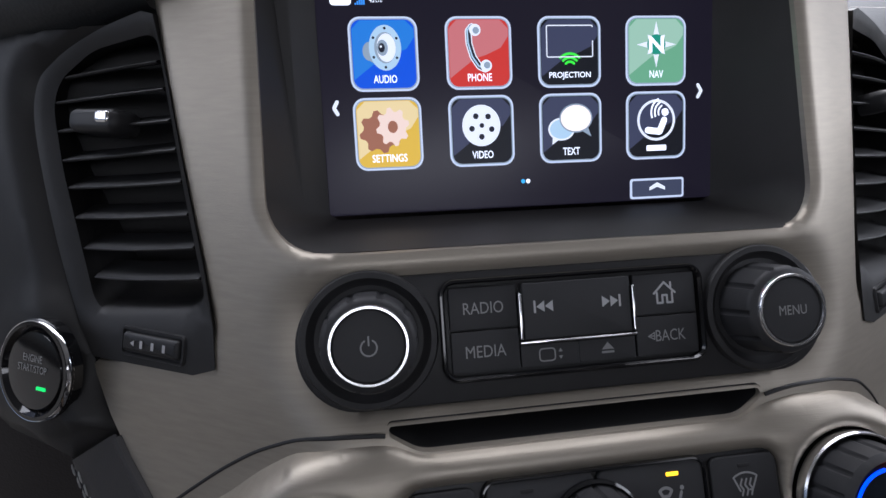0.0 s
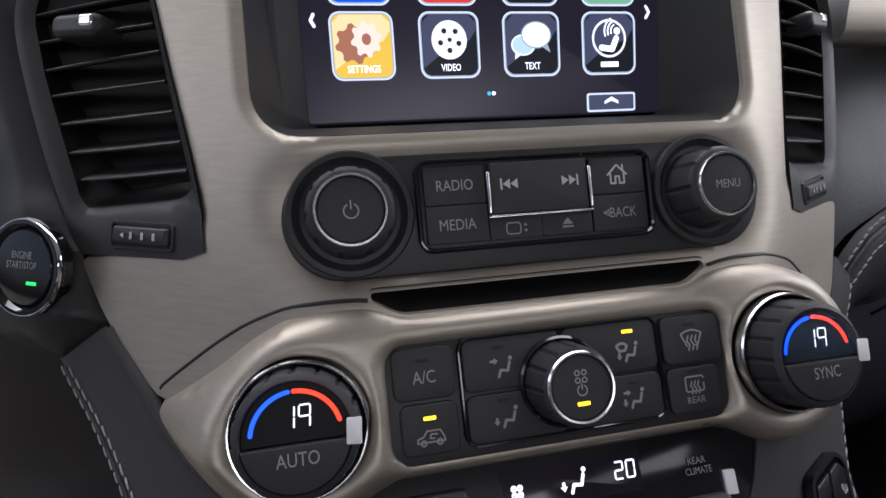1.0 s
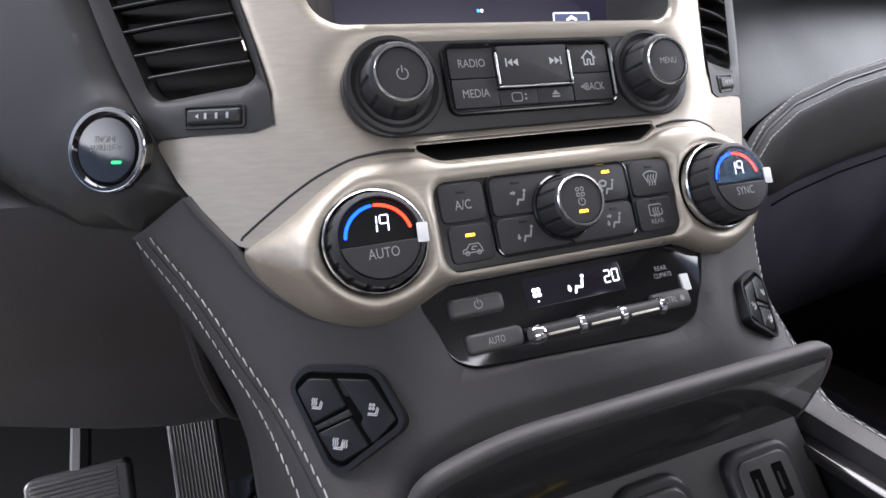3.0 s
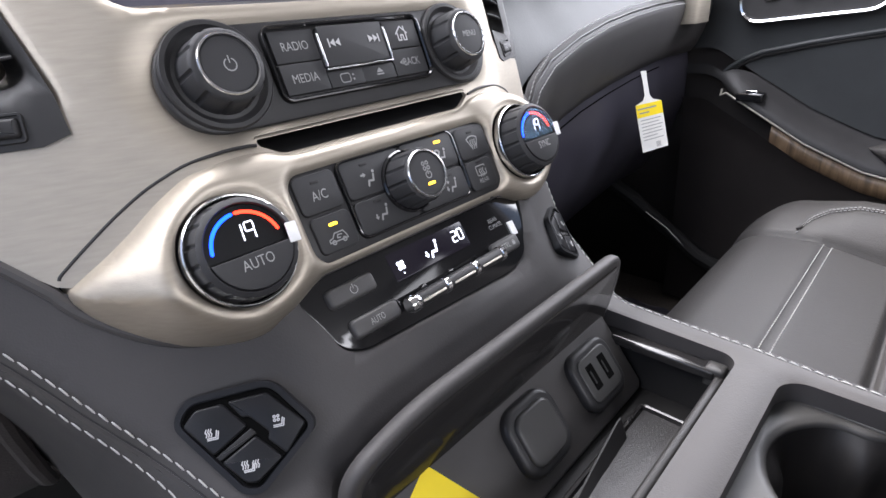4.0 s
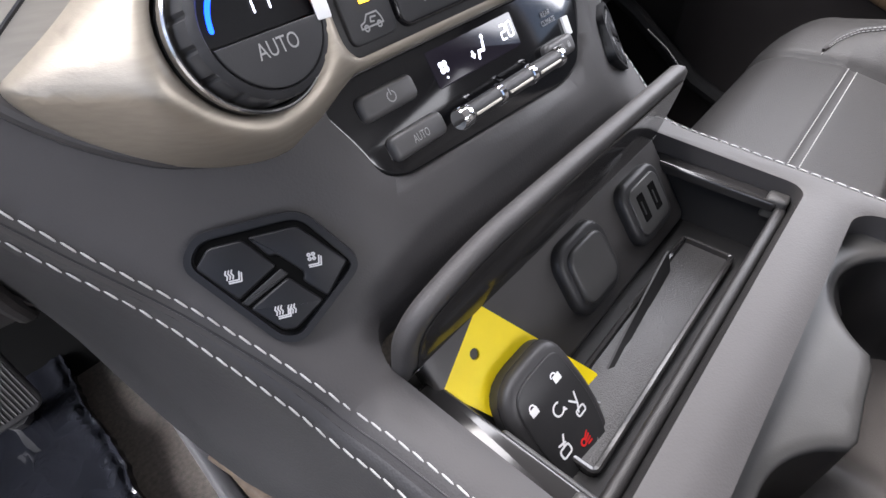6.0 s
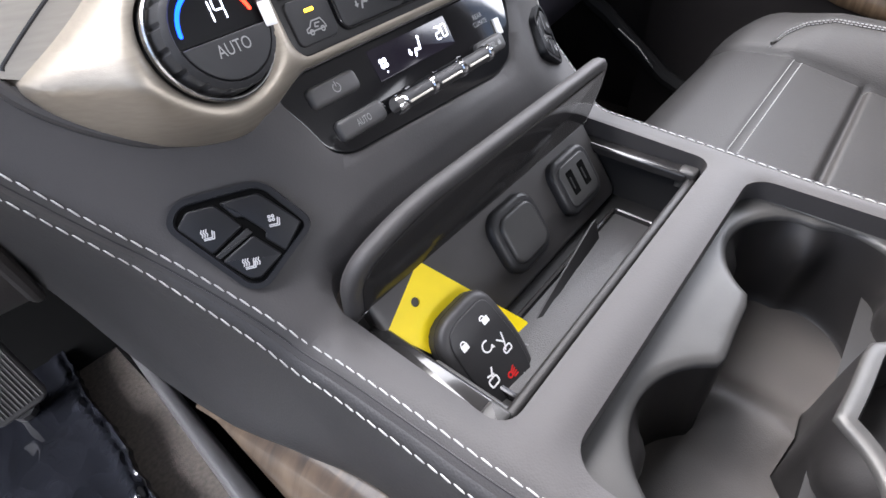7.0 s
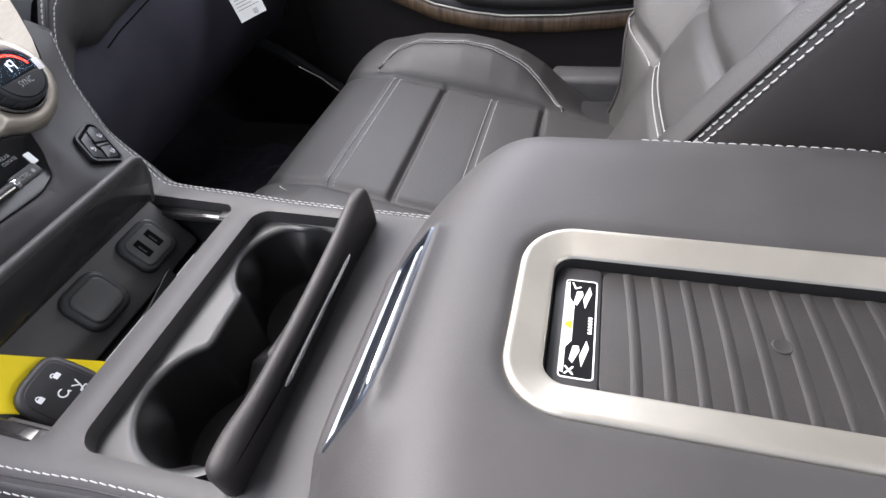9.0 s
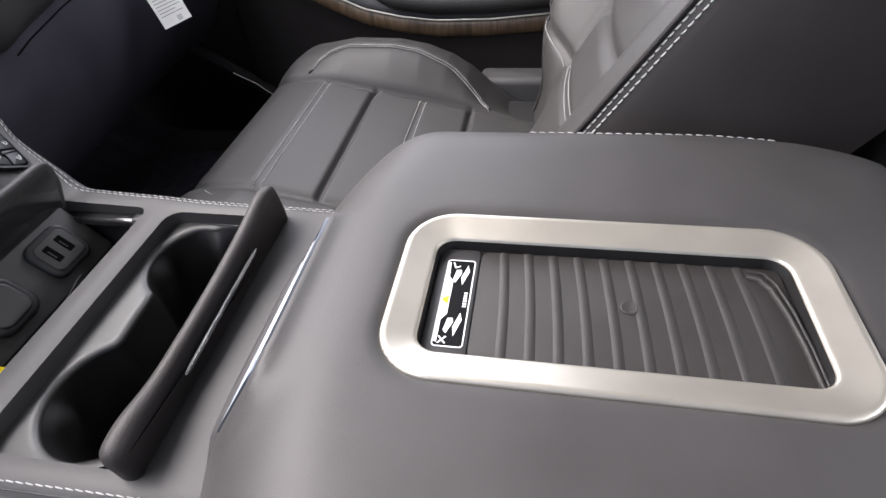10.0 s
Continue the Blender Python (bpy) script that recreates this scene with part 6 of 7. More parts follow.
def cover_pt(p, d):
    x, z = p
    fat = 1 + 0.25 * smooth01((-x - 0.05) / 0.06)
    return Vector((x, -0.1075 + 0.02 * (z - 0.464) - d * fat, z))


loops = []
for d, ins in ((0.0012, 0.0070), (0.0, 0.0048), (0.0006, 0.0024), (0.0024, 0.0006), (0.0050, 0.0), (0.0080, 0.0006), (0.0098, 0.0024), (0.0106, 0.0052), (0.0104, 0.0090)):
    loops.append([cover_pt(p, d - 0.001) for p in (inset(clo, ins) if ins else clo)])
part("leaf", rings(loops, True, True), M_SEATSIDE, cover, angle=70)
part("chrome_strip", tube([Vector((x, -0.1192, 0.4842 + 0.05 * x)) for x in (-0.053, -0.048, 0.0, 0.044, 0.050)], [0.0008, 0.0018, 0.0016, 0.0014, 0.0006], 8), M_BRIGHT, cover, "thin chrome strip")
part("inner_face", rings([[cover_pt(p, -0.0002) for p in inset(clo, 0.0065)], [cover_pt(p, -0.0008) for p in inset(clo, 0.0075)]], False, True), M_GLOSSBLACK, cover, "gloss black inner face")
part("spring", tube([Vector((-0.1000, -0.1150, 0.4590)), Vector((-0.0985, -0.1180, 0.4570)), Vector((-0.0960, -0.1190, 0.4560))], 0.0016, 8), M_WHITE, cover, "pale hinge spring")
for sx in (-1, 1):
    part("hinge_arm", box(sx * 0.099 - 0.004, sx * 0.099 + 0.004, -0.1100, -0.0960, 0.4500, 0.4640, 0.002), M_PLASTIC, cover, "grey hinge arm")

# ---- armrest ----
arm = thing("armrest", (0, -0.36, 0.42), "wide charcoal leather armrest lid with a silver-framed tray", "armrest")
lid_plan = ccw(rounded([(-0.2080, -0.1900), (-0.1000, -0.1480), (0.1000, -0.1480), (0.2080, -0.1900), (0.2130, -0.53), (0.180, -0.60), (-0.180, -0.60), (-0.2130, -0.53)], [0.05, 0.05, 0.05, 0.05, 0.06, 0.06, 0.06, 0.06], 8))
tray_hole = rrect(-0.0060, -0.3580, 0.1180, 0.2300, 0.030, 10)
LV = plane_frame((0, -0.1665, 0.4965), (-1, 0, 0), (0, -0.56, 0.83)) @ Matrix.Diagonal((-1, 1, 1, 1))
lever_out = rounded([(-0.0860, -0.0175), (0.0445, -0.0175), (0.0510, 0.0060), (0.0480, 0.0345), (-0.0560, 0.0345), (-0.0700, 0.0260)], [0.003, 0.008, 0.012, 0.005, 0.012, 0.012], 6)
lever_hole = [(x, -0.1665 - 0.5593 * v) for x, v in inset(lever_out, 0.0012)]


def arm_f(x, y):
    d = edge_distance(np.array([[x, y]]), lid_plan)[0]
    u = 1 - min(d / 0.085, 1.0)
    z = 0.4690 + 0.0600 * (1 - u ** 2.4)
    z -= 0.012 * smooth01((-0.42 - y) / 0.18)
    near = 1 - smooth01(edge_distance(np.array([[x, y]]), lever_hole)[0] / 0.022)
    z += near * (0.4962 + (-0.1665 - min(max(y, -0.1865), -0.1560)) * 1.482 - z)
    h = edge_distance(np.array([[x, y]]), ccw(tray_hole))[0]
    if h < 0.008:
        z -= 0.0035 * (1 - h / 0.008) ** 2
    return Vector((x, y, z))


def arm_rim(n):
    if n < 0:
        return [lambda x, y: Vector((x * 1.004, y, 0.462)), lambda x, y: Vector((x * 1.0, y, 0.440)), lambda x, y: Vector((x * 0.97, y, 0.425))]
    return [lambda x, y: arm_f(x, y) + Vector((0, 0, -0.01))]


part("lid", sheet(lid_plan, [tray_hole, lever_hole], 0.009, arm_f, arm_rim, (0.001, 0.003, 0.006, 0.010, 0.016, 0.024, 0.034), (0.002, 0.005, 0.009)), M_LEATHER, arm, angle=70)
part("frame", collar(rrect(-0.0060, -0.3580, 0.1200, 0.2320, 0.030, 12), [(0.0008, 0.5205), (0.0, 0.5258), (0.0008, 0.5276), (0.0024, 0.5283), (0.0042, 0.5277), (0.0166, 0.5234), (0.0180, 0.5231), (0.0187, 0.5224), (0.0189, 0.5180)]), M_SATIN, arm, "satin silver frame", angle=50)
part("tray", rings([[(x, y, 0.5216) for x, y in ccw(rrect(-0.0060, -0.3580, 0.0834, 0.1954, 0.012))], [(x, y, 0.5210) for x, y in ccw(rrect(-0.0060, -0.3580, 0.0822, 0.1942, 0.011))], [(x, y, 0.5140) for x, y in ccw(rrect(-0.0060, -0.3580, 0.0806, 0.1926, 0.010))]], False, True), M_BINRUBBER, arm, "black rubber tray")
part("tray_lip", tube([(0.026, -0.4345, 0.5150), (0.0235, -0.4405, 0.5158), (0.016, -0.4445, 0.5162), (0.000, -0.4478, 0.5164), (-0.020, -0.4500, 0.5162), (-0.0435, -0.4510, 0.5158)], 0.0016, 8), M_TRAY, arm, "curved rubber lip")
part("tray_lip", tube([(0.031, -0.4360, 0.5150), (0.0285, -0.4440, 0.5158), (0.020, -0.4482, 0.5162), (0.002, -0.4512, 0.5164), (-0.020, -0.4530, 0.5162), (-0.0435, -0.4538, 0.5158)], 0.0010, 8), M_TRAY, arm, "curved rubber lip")
part("label_plate", slab(rrect(-0.0060, -0.2745, 0.0790, 0.0245, 0.004), 0.5130, 0.5158, 0.0008), M_PLASTIC, arm, "dark plate")
mat_part = part("ribbed_mat", slab(rrect(-0.0060, -0.3700, 0.0790, 0.1660, 0.006), 0.5130, 0.5150, 0.0006), M_TRAY, arm, "ribbed dark rubber mat")
for k in range(10):
    y = -0.3005 - 0.0145 * k
    rib = []
    for q in range(13):
        u = q / 12
        c = y - 0.0035 * u - 0.0040 * u * (1 - u)
        rib.append([(0.0330 - 0.0780 * u, c + 0.0030 * v, 0.5149 + 0.0009 * (1 - v * v)) for v in (1, 0.75, 0.4, 0, -0.4, -0.75, -1)])
    part("rib", skin(rib), M_TRAY, mat_part, angle=60)
part("mat_stud", turned([(0.0046, 0.0), (0.0046, 0.0006), (0.0040, 0.0009), (0.0034, 0.0006)], 24, pose(-0.003, -0.3700, 0.5150)), M_TRAY, mat_part)
LB = plane_frame((-0.0080, -0.2762, 0.5159), (0, -1, 0), (1, 0, 0))
sticker = thing("warning_sticker", (-0.008, -0.2762, 0.5159), "black and white pictogram sticker on the tray plate", "sticker")
part("base", slab(rrect(0, 0, 0.0168, 0.0630, 0.0022), 0, 0.00025, 0, LB), M_GLOSSBLACK, sticker)
part("border", band(rrect(0, 0, 0.0168, 0.0630, 0.0022), 0.0007, 0.0002, 0.0004, LB), M_WHITE, sticker, "white border")
part("white_field", patch([[(-0.0080, 0.028), (-0.0062, 0.030), (-0.0056, 0.018), (-0.0030, 0.014), (-0.0030, -0.010), (-0.0058, -0.014), (-0.0058, -0.029), (-0.0080, -0.028)]], LB, 0.0004), M_WHITE, sticker, "white field")
pict = []
for oy, sgn in ((0.0195, 1), (-0.0165, 1)):
    pict.append([(-0.0036, oy - 0.0045), (-0.0018, oy - 0.0065), (0.0012, oy + 0.0010), (0.0006, oy + 0.0040), (-0.0022, oy + 0.0036)])
    pict.append([(0.0024, oy - 0.0082), (0.0056, oy + 0.0030), (0.0042, oy + 0.0078), (0.0012, oy - 0.0020)])
part("pictogram", join(patch(pict, LB, 0.0005), strokes([[(-0.0050, -0.0292), (-0.0014, -0.0252)], [(-0.0050, -0.0252), (-0.0014, -0.0292)], [(-0.0046, 0.0290), (-0.0030, 0.0250), (-0.0006, 0.0262)]], 0.0009, LB, 0.0005), patch([rrect(0.0055, -0.004 + 0.0019 * k, 0.0020, 0.0012, 0.0002, 2) for k in range(6)], LB, 0.0005)), M_WHITE, sticker, "white pictograms")
part("triangle", patch([[(-0.0070, -0.0010), (-0.0036, -0.0030), (-0.0036, 0.0030), (-0.0070, 0.0010)]], LB, 0.0006), M_YELLOW, sticker, "yellow warning mark")
part("field_print", patch([rrect(-0.0055, 0.0070 + 0.0016 * k, 0.0038, 0.0006, 0.0001, 2) for k in range(4)] + [rrect(-0.0055, -0.0060 - 0.0016 * k, 0.0038, 0.0006, 0.0001, 2) for k in range(4)], LB, 0.0005), M_PRINT, sticker, "grey print lines")

# stitched edge of the lid and the release lever
edge_pts = [arm_f(0.1680, y) + Vector((0, 0, 0.0007)) for y in np.linspace(-0.31, -0.485, 40)]
part("stitching", stitches(edge_pts, 0.0052, 0.0020, 0.0004), M_GREYTHREAD, arm, "white stitching")
part("stitching", stitches([Vector((-p.x, p.y, p.z)) for p in edge_pts], 0.0052, 0.0020, 0.0004), M_GREYTHREAD, arm, "white stitching")
lever = part("release_lever", collar(lever_out, [(-0.0004, -0.012), (-0.0004, -0.0006), (0.0006, 0.0010), (0.0034, 0.0010), (0.0048, -0.0004), (0.0056, -0.0160)], LV), M_SMOKE, arm, "smoked chrome lever surround")
part("well", slab(inset(lever_out, 0.0050), -0.0110, -0.0080, 0, LV), M_GLOSSBLACK, lever, "black recess")
part("paddle", slab(rounded([(-0.0790, -0.0128), (0.0400, -0.0128), (0.0420, -0.0095), (0.0390, -0.0050), (-0.0660, -0.0050), (-0.0740, -0.0080)], [0.002, 0.003, 0.003, 0.003, 0.004, 0.003], 6), -0.009, -0.0035, 0.0020, LV, 4), M_TINT, lever, "dark gloss paddle")
part("chrome_edge", tube([LV @ Vector(p) for p in ((-0.0620, 0.0215, -0.0020), (-0.0600, 0.0220, -0.0006), (-0.050, 0.0225, 0.0000), (0.030, 0.0225, 0.0000), (0.0380, 0.0220, -0.0010))], [0.0008, 0.0015, 0.0017, 0.0017, 0.0010], 10), M_BRIGHT, lever, "chrome edge")
part("box", box(-0.186, 0.186, -0.59, -0.165, 0.05, 0.445, 0.02), M_SIDE, arm, "charcoal vinyl console box")

# ---- seat heater switches ----
def seat_switch(s, label):
    v = thing("seat_climate_switch", (s * 0.12, 0.145, 0.50), label, "switch", "seat climate switches")
    c = Vector((-0.1205, face_y(0.1205, 0.5065), 0.5065)) if s < 0 else Vector((0.1209, 0.1417, 0.5129))
    right = Vector((0.022, -0.014 if s < 0 else 0.0120, 0.0)).normalized()
    nrm = (Vector((-0.42, -0.70, 0.58)) if s < 0 else Vector((0.30, -0.70, 0.50))).normalized()
    up = nrm.cross(right)
    k = 1.0 if s < 0 else 0.88
    m = plane_frame(c, right, up) @ pose(0, 0, 0.0044 if s < 0 else -0.0022) @ Matrix.Diagonal((k, k, k, 1.0))
    o = [(-s * x / 1000, y / 1000) for x, y in [(-30.2, 10.8), (-23.8, 20.4), (11.2, 22.0), (28.3, -0.6), (2.2, -23.2), (-5.6, -21.6)]]
    outline = rounded(o, 0.0065, 6)
    part("surround", join(slab(outline, -0.010, 0.0010, 0.0010, m)), M_SWITCH, v)
    part("rim", band(outline, 0.0024, -0.008, 0.0030, m), M_SWITCH, v, "black rim")
    inner = inset(outline, 0.0030)
    part("plate", slab(inner, 0.0005, 0.0018, 0.0003, m), M_VOID, v)
    keys = [[(-25.6, 9.4), (-20.4, 15.2), (-9.3, 15.6), (-0.6, 4.6), (-14.8, -4.2)],
            [(-7.6, 16.0), (8.8, 16.6), (22.9, 1.2), (13.6, -9.8), (6.6, -2.2), (7.9, 0.2), (0.3, 8.4), (-2.2, 8.2)],
            [(2.2, 0.0), (12.0, -10.6), (0.8, -18.4), (-3.6, -17.6), (-12.2, -7.8)]]
    for i, kx in enumerate(keys):
        k2 = rounded([(-s * x / 1000, y / 1000) for x, y in kx], 0.0014, 4)
        key = part("button", slab(k2, 0.0010, 0.0030, 0.0009, m), M_SWITCH, v)
        cx, cy = [(s * 0.0147, 0.0046), (-s * 0.0116, 0.0041), (s * 0.0022, -0.0109)][i]
        im = m @ pose(cx, cy - 0.0008, 0.0030) @ Matrix.Diagonal((0.82, 0.82, 1.0, 1.0))
        seat = [[(0.0026, 0.0022), (0.0020, -0.0010), (-0.0020, -0.0010)], [(0.0034, 0.0016), (0.0028, -0.0018), (-0.0020, -0.0018)]]
        if i == 1:
            extra = [arc(-0.0004 + 0.0009 * a, 0.0024 + 0.0009 * b, 0.0006, 0, 360, 6) for a in (-1, 1) for b in (-1, 1)]
        else:
            extra = heat_waves(-0.0014, 0.0016, 0.9) + (heat_waves(0.0038, 0.0010, 0.9) if i == 2 else [])
        part("icon", strokes(seat + extra, 0.0006, im), M_LIGHTPRINT, key, "pale seat symbol")
    part("bar", slab(rounded([(-s * x / 1000, y / 1000) for x, y in [(0.5, 3.4), (2.6, 1.0), (-12.8, -6.8), (-14.6, -5.2)]], 0.0005), 0.0010, 0.0022, 0.0004, m), M_BLACK, v)
    return v


seat_switch(-1, "three-button seat heater switch facing the driver")
seat_switch(1, "three-button seat heater switch facing the passenger")

# ---- key fob and its yellow tag ----
KF = plane_frame((-0.0690, 0.0549, 0.4442), (0.017, -0.0005, 0.0015), (-0.0015, 0.0225, 0.0250)) @ pose(0, -0.0045, 0)
fob = thing("key_fob", (-0.069, 0.05, 0.43), "black six-button key fob lying in the bin", "key fob")
fob_o = rounded([(-0.0195, 0.0290), (0.0195, 0.0290), (0.0220, -0.006), (0.0150, -0.0330), (-0.0150, -0.0330), (-0.0220, -0.006)], [0.009, 0.009, 0.02, 0.011, 0.011, 0.02], 6)
part("shell", slab(fob_o, -0.0125, -0.0008, 0.0042, KF, 5, True), M_PLASTIC, fob)
pad_o = inset(fob_o, 0.0048)
part("keypad", slab(pad_o, -0.002, 0.0004, 0.0006, KF), M_BLACK, fob, "black rubber keypad")
part("seam", collar(inset(fob_o, -0.0003), [(0, -0.0068), (-0.0002, -0.0064), (0, -0.0060)], KF), M_DARK, fob)
part("ring", tube([KF @ Vector((0.016 + 0.009 * math.cos(a), -0.024 + 0.012 * math.sin(a), -0.004 - 0.004 * math.cos(a))) for a in (2 * math.pi * k / 28 for k in range(28))], 0.0008, 8, True), M_CHROME, fob, "chrome key ring")
KI = KF @ pose(0, 0, 0.0004)


def padlock(ox, oy, open_):
    return patch([rrect(ox, oy - 0.0010, 0.0042, 0.0034, 0.0004, 2)], KI), strokes([arc(ox - (0.0012 if open_ else 0), oy + 0.0007, 0.0014, 0, 180, 8)], 0.0007, KI)


part("icon", join(*padlock(-0.0095, 0.0135, False)), M_WHITE, fob, "white closed padlock")
part("icon", join(*padlock(0.0078, 0.0155, True)), M_WHITE, fob, "white open padlock")
part("icon", join(strokes([arc(0, 0.0045, 0.0028, 60, 330, 14)], 0.0009, KI), patch([[(0.0030, 0.0035), (0.0012, 0.0020), (0.0036, 0.0012)]], KI)), M_WHITE, fob, "white remote start arrow")
part("icon", strokes([[(0.0105, 0.0040), (0.0090, -0.0010), (0.0072, -0.0040)], [(0.0062, 0.0030), (0.0090, -0.0005)], rrect(0.0085, -0.0044, 0.0050, 0.0030, 0.0010, 3) + [(0.011, -0.0044)]], 0.0009, KI), M_WHITE, fob, "white tailgate symbol")
part("icon", strokes([[(-0.0050, -0.0045), (-0.0075, -0.0080)], [(-0.0095, -0.0065), (-0.0060, -0.0075)], rrect(-0.0080, -0.0105, 0.0056, 0.0040, 0.0012, 3) + [(-0.0052, -0.0105)]], 0.0010, KI), M_WHITE, fob, "white liftgate symbol")
part("icon", strokes([arc(0.0010, -0.0150, 0.0014, 0, 360, 10)] + [[(0.0026, -0.0140 - 0.0011 * k), (0.0050, -0.0125 - 0.0016 * k)] for k in range(4)], 0.0009, KI), M_RED, fob, "red panic symbol")
YT = plane_frame((-0.0655, 0.0715, 0.4425), (0.033, -0.046, -0.046), (0.031, 0.008, 0.011))
yellow = thing("key_tag", (-0.065, 0.074, 0.435), "yellow plastic key tag under the fob", "tag")
hole = circle(-0.0300, 0.0, 0.0024, 20)
part("card", sheet(rrect(0, 0.0, 0.0820, 0.0385, 0.0075), [hole], 0.008, lambda x, y: YT @ Vector((x, y, 0.0006)), lambda n: [lambda x, y: YT @ Vector((x, y, -0.0006))]), M_YELLOW, yellow, smooth=False)


# ---- passenger seat ----
seat = thing("car_seat", (0.46, -0.15, 0.05), "charcoal leather passenger seat with pale twin stitching", "seat")
SX0, SX1 = 0.205, 0.735


def bolster_x(y):
    """The line of the outer bolster's crest seam."""
    return float(np.interp(-y, [-0.075, -0.066, -0.05, -0.02, 0.10, 0.17, 0.21, 0.235], [0.594, 0.626, 0.650, 0.664, 0.668, 0.654, 0.626, 0.594]))


def cushion_z(x, y):
    """The cushion's crown: a flat middle in cross channels, a low inner and a high outer bolster."""
    z = 0.3600 - 0.20 * max(0.0, 0.045 - y) - 0.05 * max(0.0, y - 0.045)
    # pillows between the cross seams
    mid = smooth01((x - 0.283) / 0.012) * smooth01((0.592 - x) / 0.012)
    for c in (0.0345, -0.0440, -0.1260, -0.2050):
        depth, wid = (0.0080, 0.0042) if c in (-0.0440, -0.2050) else (0.0012, 0.006)
        z -= depth * mid * math.exp(-((y - c) / wid) ** 2)
    o = (x - 0.585) / 0.080
    if o > 0:
        crest = float(np.interp(-y, [-0.12, -0.09, -0.02, 0.06, 0.11, 0.155, 0.19, 0.225, 0.30], [0.362, 0.372, 0.384, 0.382, 0.372, 0.354, 0.332, 0.300, 0.24]))
        z += (crest - z) * math.sin(min(o, 1.0) * math.pi / 2) - 0.030 * max(0.0, o - 1.15) ** 2
    z -= 0.009 * math.exp(-((x - 0.585) / 0.0065) ** 2)
    z -= 0.004 * math.exp(-((x - bolster_x(y)) / 0.006) ** 2) if x > 0.60 else 0.0
    i = (0.285 - x) / 0.05
    if i > 0:
        z += 0.012 * math.sin(min(i, 1.0) * math.pi / 2) - 0.06 * max(0.0, i - 0.9) ** 2
    z -= 0.006 * math.exp(-((x - 0.285) / 0.007) ** 2)
    return z


def cushion_pt(x, v):
    """v runs from the back edge over the crown and down the front."""
    front = 0.095 - 0.018 * smooth01((x - 0.60) / 0.12) - 0.02 * smooth01((0.27 - x) / 0.07)
    if v <= front:
        return Vector((x, v, cushion_z(x, v)))
    t = v - front
    zc = cushion_z(x, front)
    r = 0.055
    a = min(t / r, math.pi / 2 * 0.93)
    y, z = front + r * math.sin(a), zc - r * (1 - math.cos(a))
    rest = t - a * r
    if rest > 0:
        y, z = y - rest * 0.05, z - rest
    return Vector((x, y, z))


grid = []
for x in np.linspace(SX0, SX1, 130):
    row = [cushion_pt(x, v) for v in np.concatenate([np.linspace(-0.36, 0.08, 220), np.linspace(0.0855, 0.34, 30)])]
    grid.append(row)
side_in = [[p + Vector((0, 0, 0)) for p in grid[0]], [p + Vector((-0.006, 0, -0.012)) for p in grid[0]], [p + Vector((-0.006, 0, -0.05)) for p in grid[0]], [Vector((p.x - 0.002, p.y, min(p.z - 0.05, 0.12))) for p in grid[0]]]
side_out = [[p + Vector((0, 0, 0)) for p in grid[-1]], [p + Vector((0.006, 0, -0.016)) for p in grid[-1]], [p + Vector((0.006, 0, -0.06)) for p in grid[-1]], [Vector((p.x + 0.002, p.y, min(p.z - 0.06, 0.12))) for p in grid[-1]]]
part("cushion", skin(list(reversed(side_in))[:-1] + grid + side_out[1:]), M_SEAT, seat, angle=80)
for c, x0, x1 in ((0.0300, 0.288, 0.582), (0.0395, 0.288, 0.582), (-0.1210, 0.288, 0.582), (-0.1310, 0.288, 0.582)):
    part("stitching", stitches([Vector((x, c, cushion_z(x, c) + 0.0004)) for x in np.linspace(x0, x1, 60)], 0.0034, 0.0014, 0.0006), M_THREAD, seat, "pale stitching")
bol = []
for k in range(90):
    y = 0.074 - 0.308 * k / 89
    x = bolster_x(y)
    bol.append(Vector((x, y, cushion_pt(x, y).z)))
for dx in (-0.0045, 0.0045):
    part("stitching", stitches([p + Vector((dx, 0, cushion_pt(p.x + dx, p.y).z - p.z + 0.0016)) for p in bol], 0.0036, 0.0012, 0.0005), M_GREYTHREAD, seat, "pale stitching")
part("piping", tube([p + Vector((0, 0, 0.0020)) for p in bol], 0.0020, 8), M_SEATSIDE, seat, "dark piping")
part("stitching", stitches([Vector((0.262 - 0.012 * math.sin(u * 2), 0.088 - 0.04 * u, cushion_z(0.262, 0.08 - 0.04 * u) + 0.001)) for u in np.linspace(0, 1, 14)], 0.0036, 0.0014, 0.0007), M_THREAD, seat, "pale stitching")

# backrest, reclined
BK = plane_frame((0, -0.291, 0.300), (1, 0, 0), (0, -0.535, 0.845)) @ Matrix.Diagonal((1, 1, -1, 1))
BW0, BW1, BHT = 0.215, 0.735, 0.66


IN_SEAM, OUT_SEAM = BW0 + 0.100, BW1 - 0.160


def back_h(x, v):
    """How far the backrest stands out at x across and v up."""
    w = 0.100 if x < 0.45 else 0.160
    d = min(x - BW0, BW1 - x)
    b = 1 - min(max(d, 0) / w, 1.0)
    amp = 0.055 if x < 0.45 else 0.050 * smooth01((v - 0.02) / 0.14)
    z = amp * math.sin(smooth01(b) * math.pi * 0.62)
    z -= 0.035 * smooth01((x - 0.45) / 0.1) * (1 - smooth01((v + 0.04) / 0.14))
    for c in (IN_SEAM, OUT_SEAM):
        z -= 0.010 * math.exp(-((x - c) / 0.007) ** 2) * smooth01((v - 0.11) / 0.02)
    if IN_SEAM < x < OUT_SEAM:
        for c in (0.205, 0.295, 0.385):
            z -= 0.0085 * math.exp(-((v - c) / 0.008) ** 2)
        z += 0.010 * math.sin(math.pi * (x - IN_SEAM) / (OUT_SEAM - IN_SEAM))
    z -= 0.007 * math.exp(-((v - 0.122) / 0.006) ** 2)
    return z


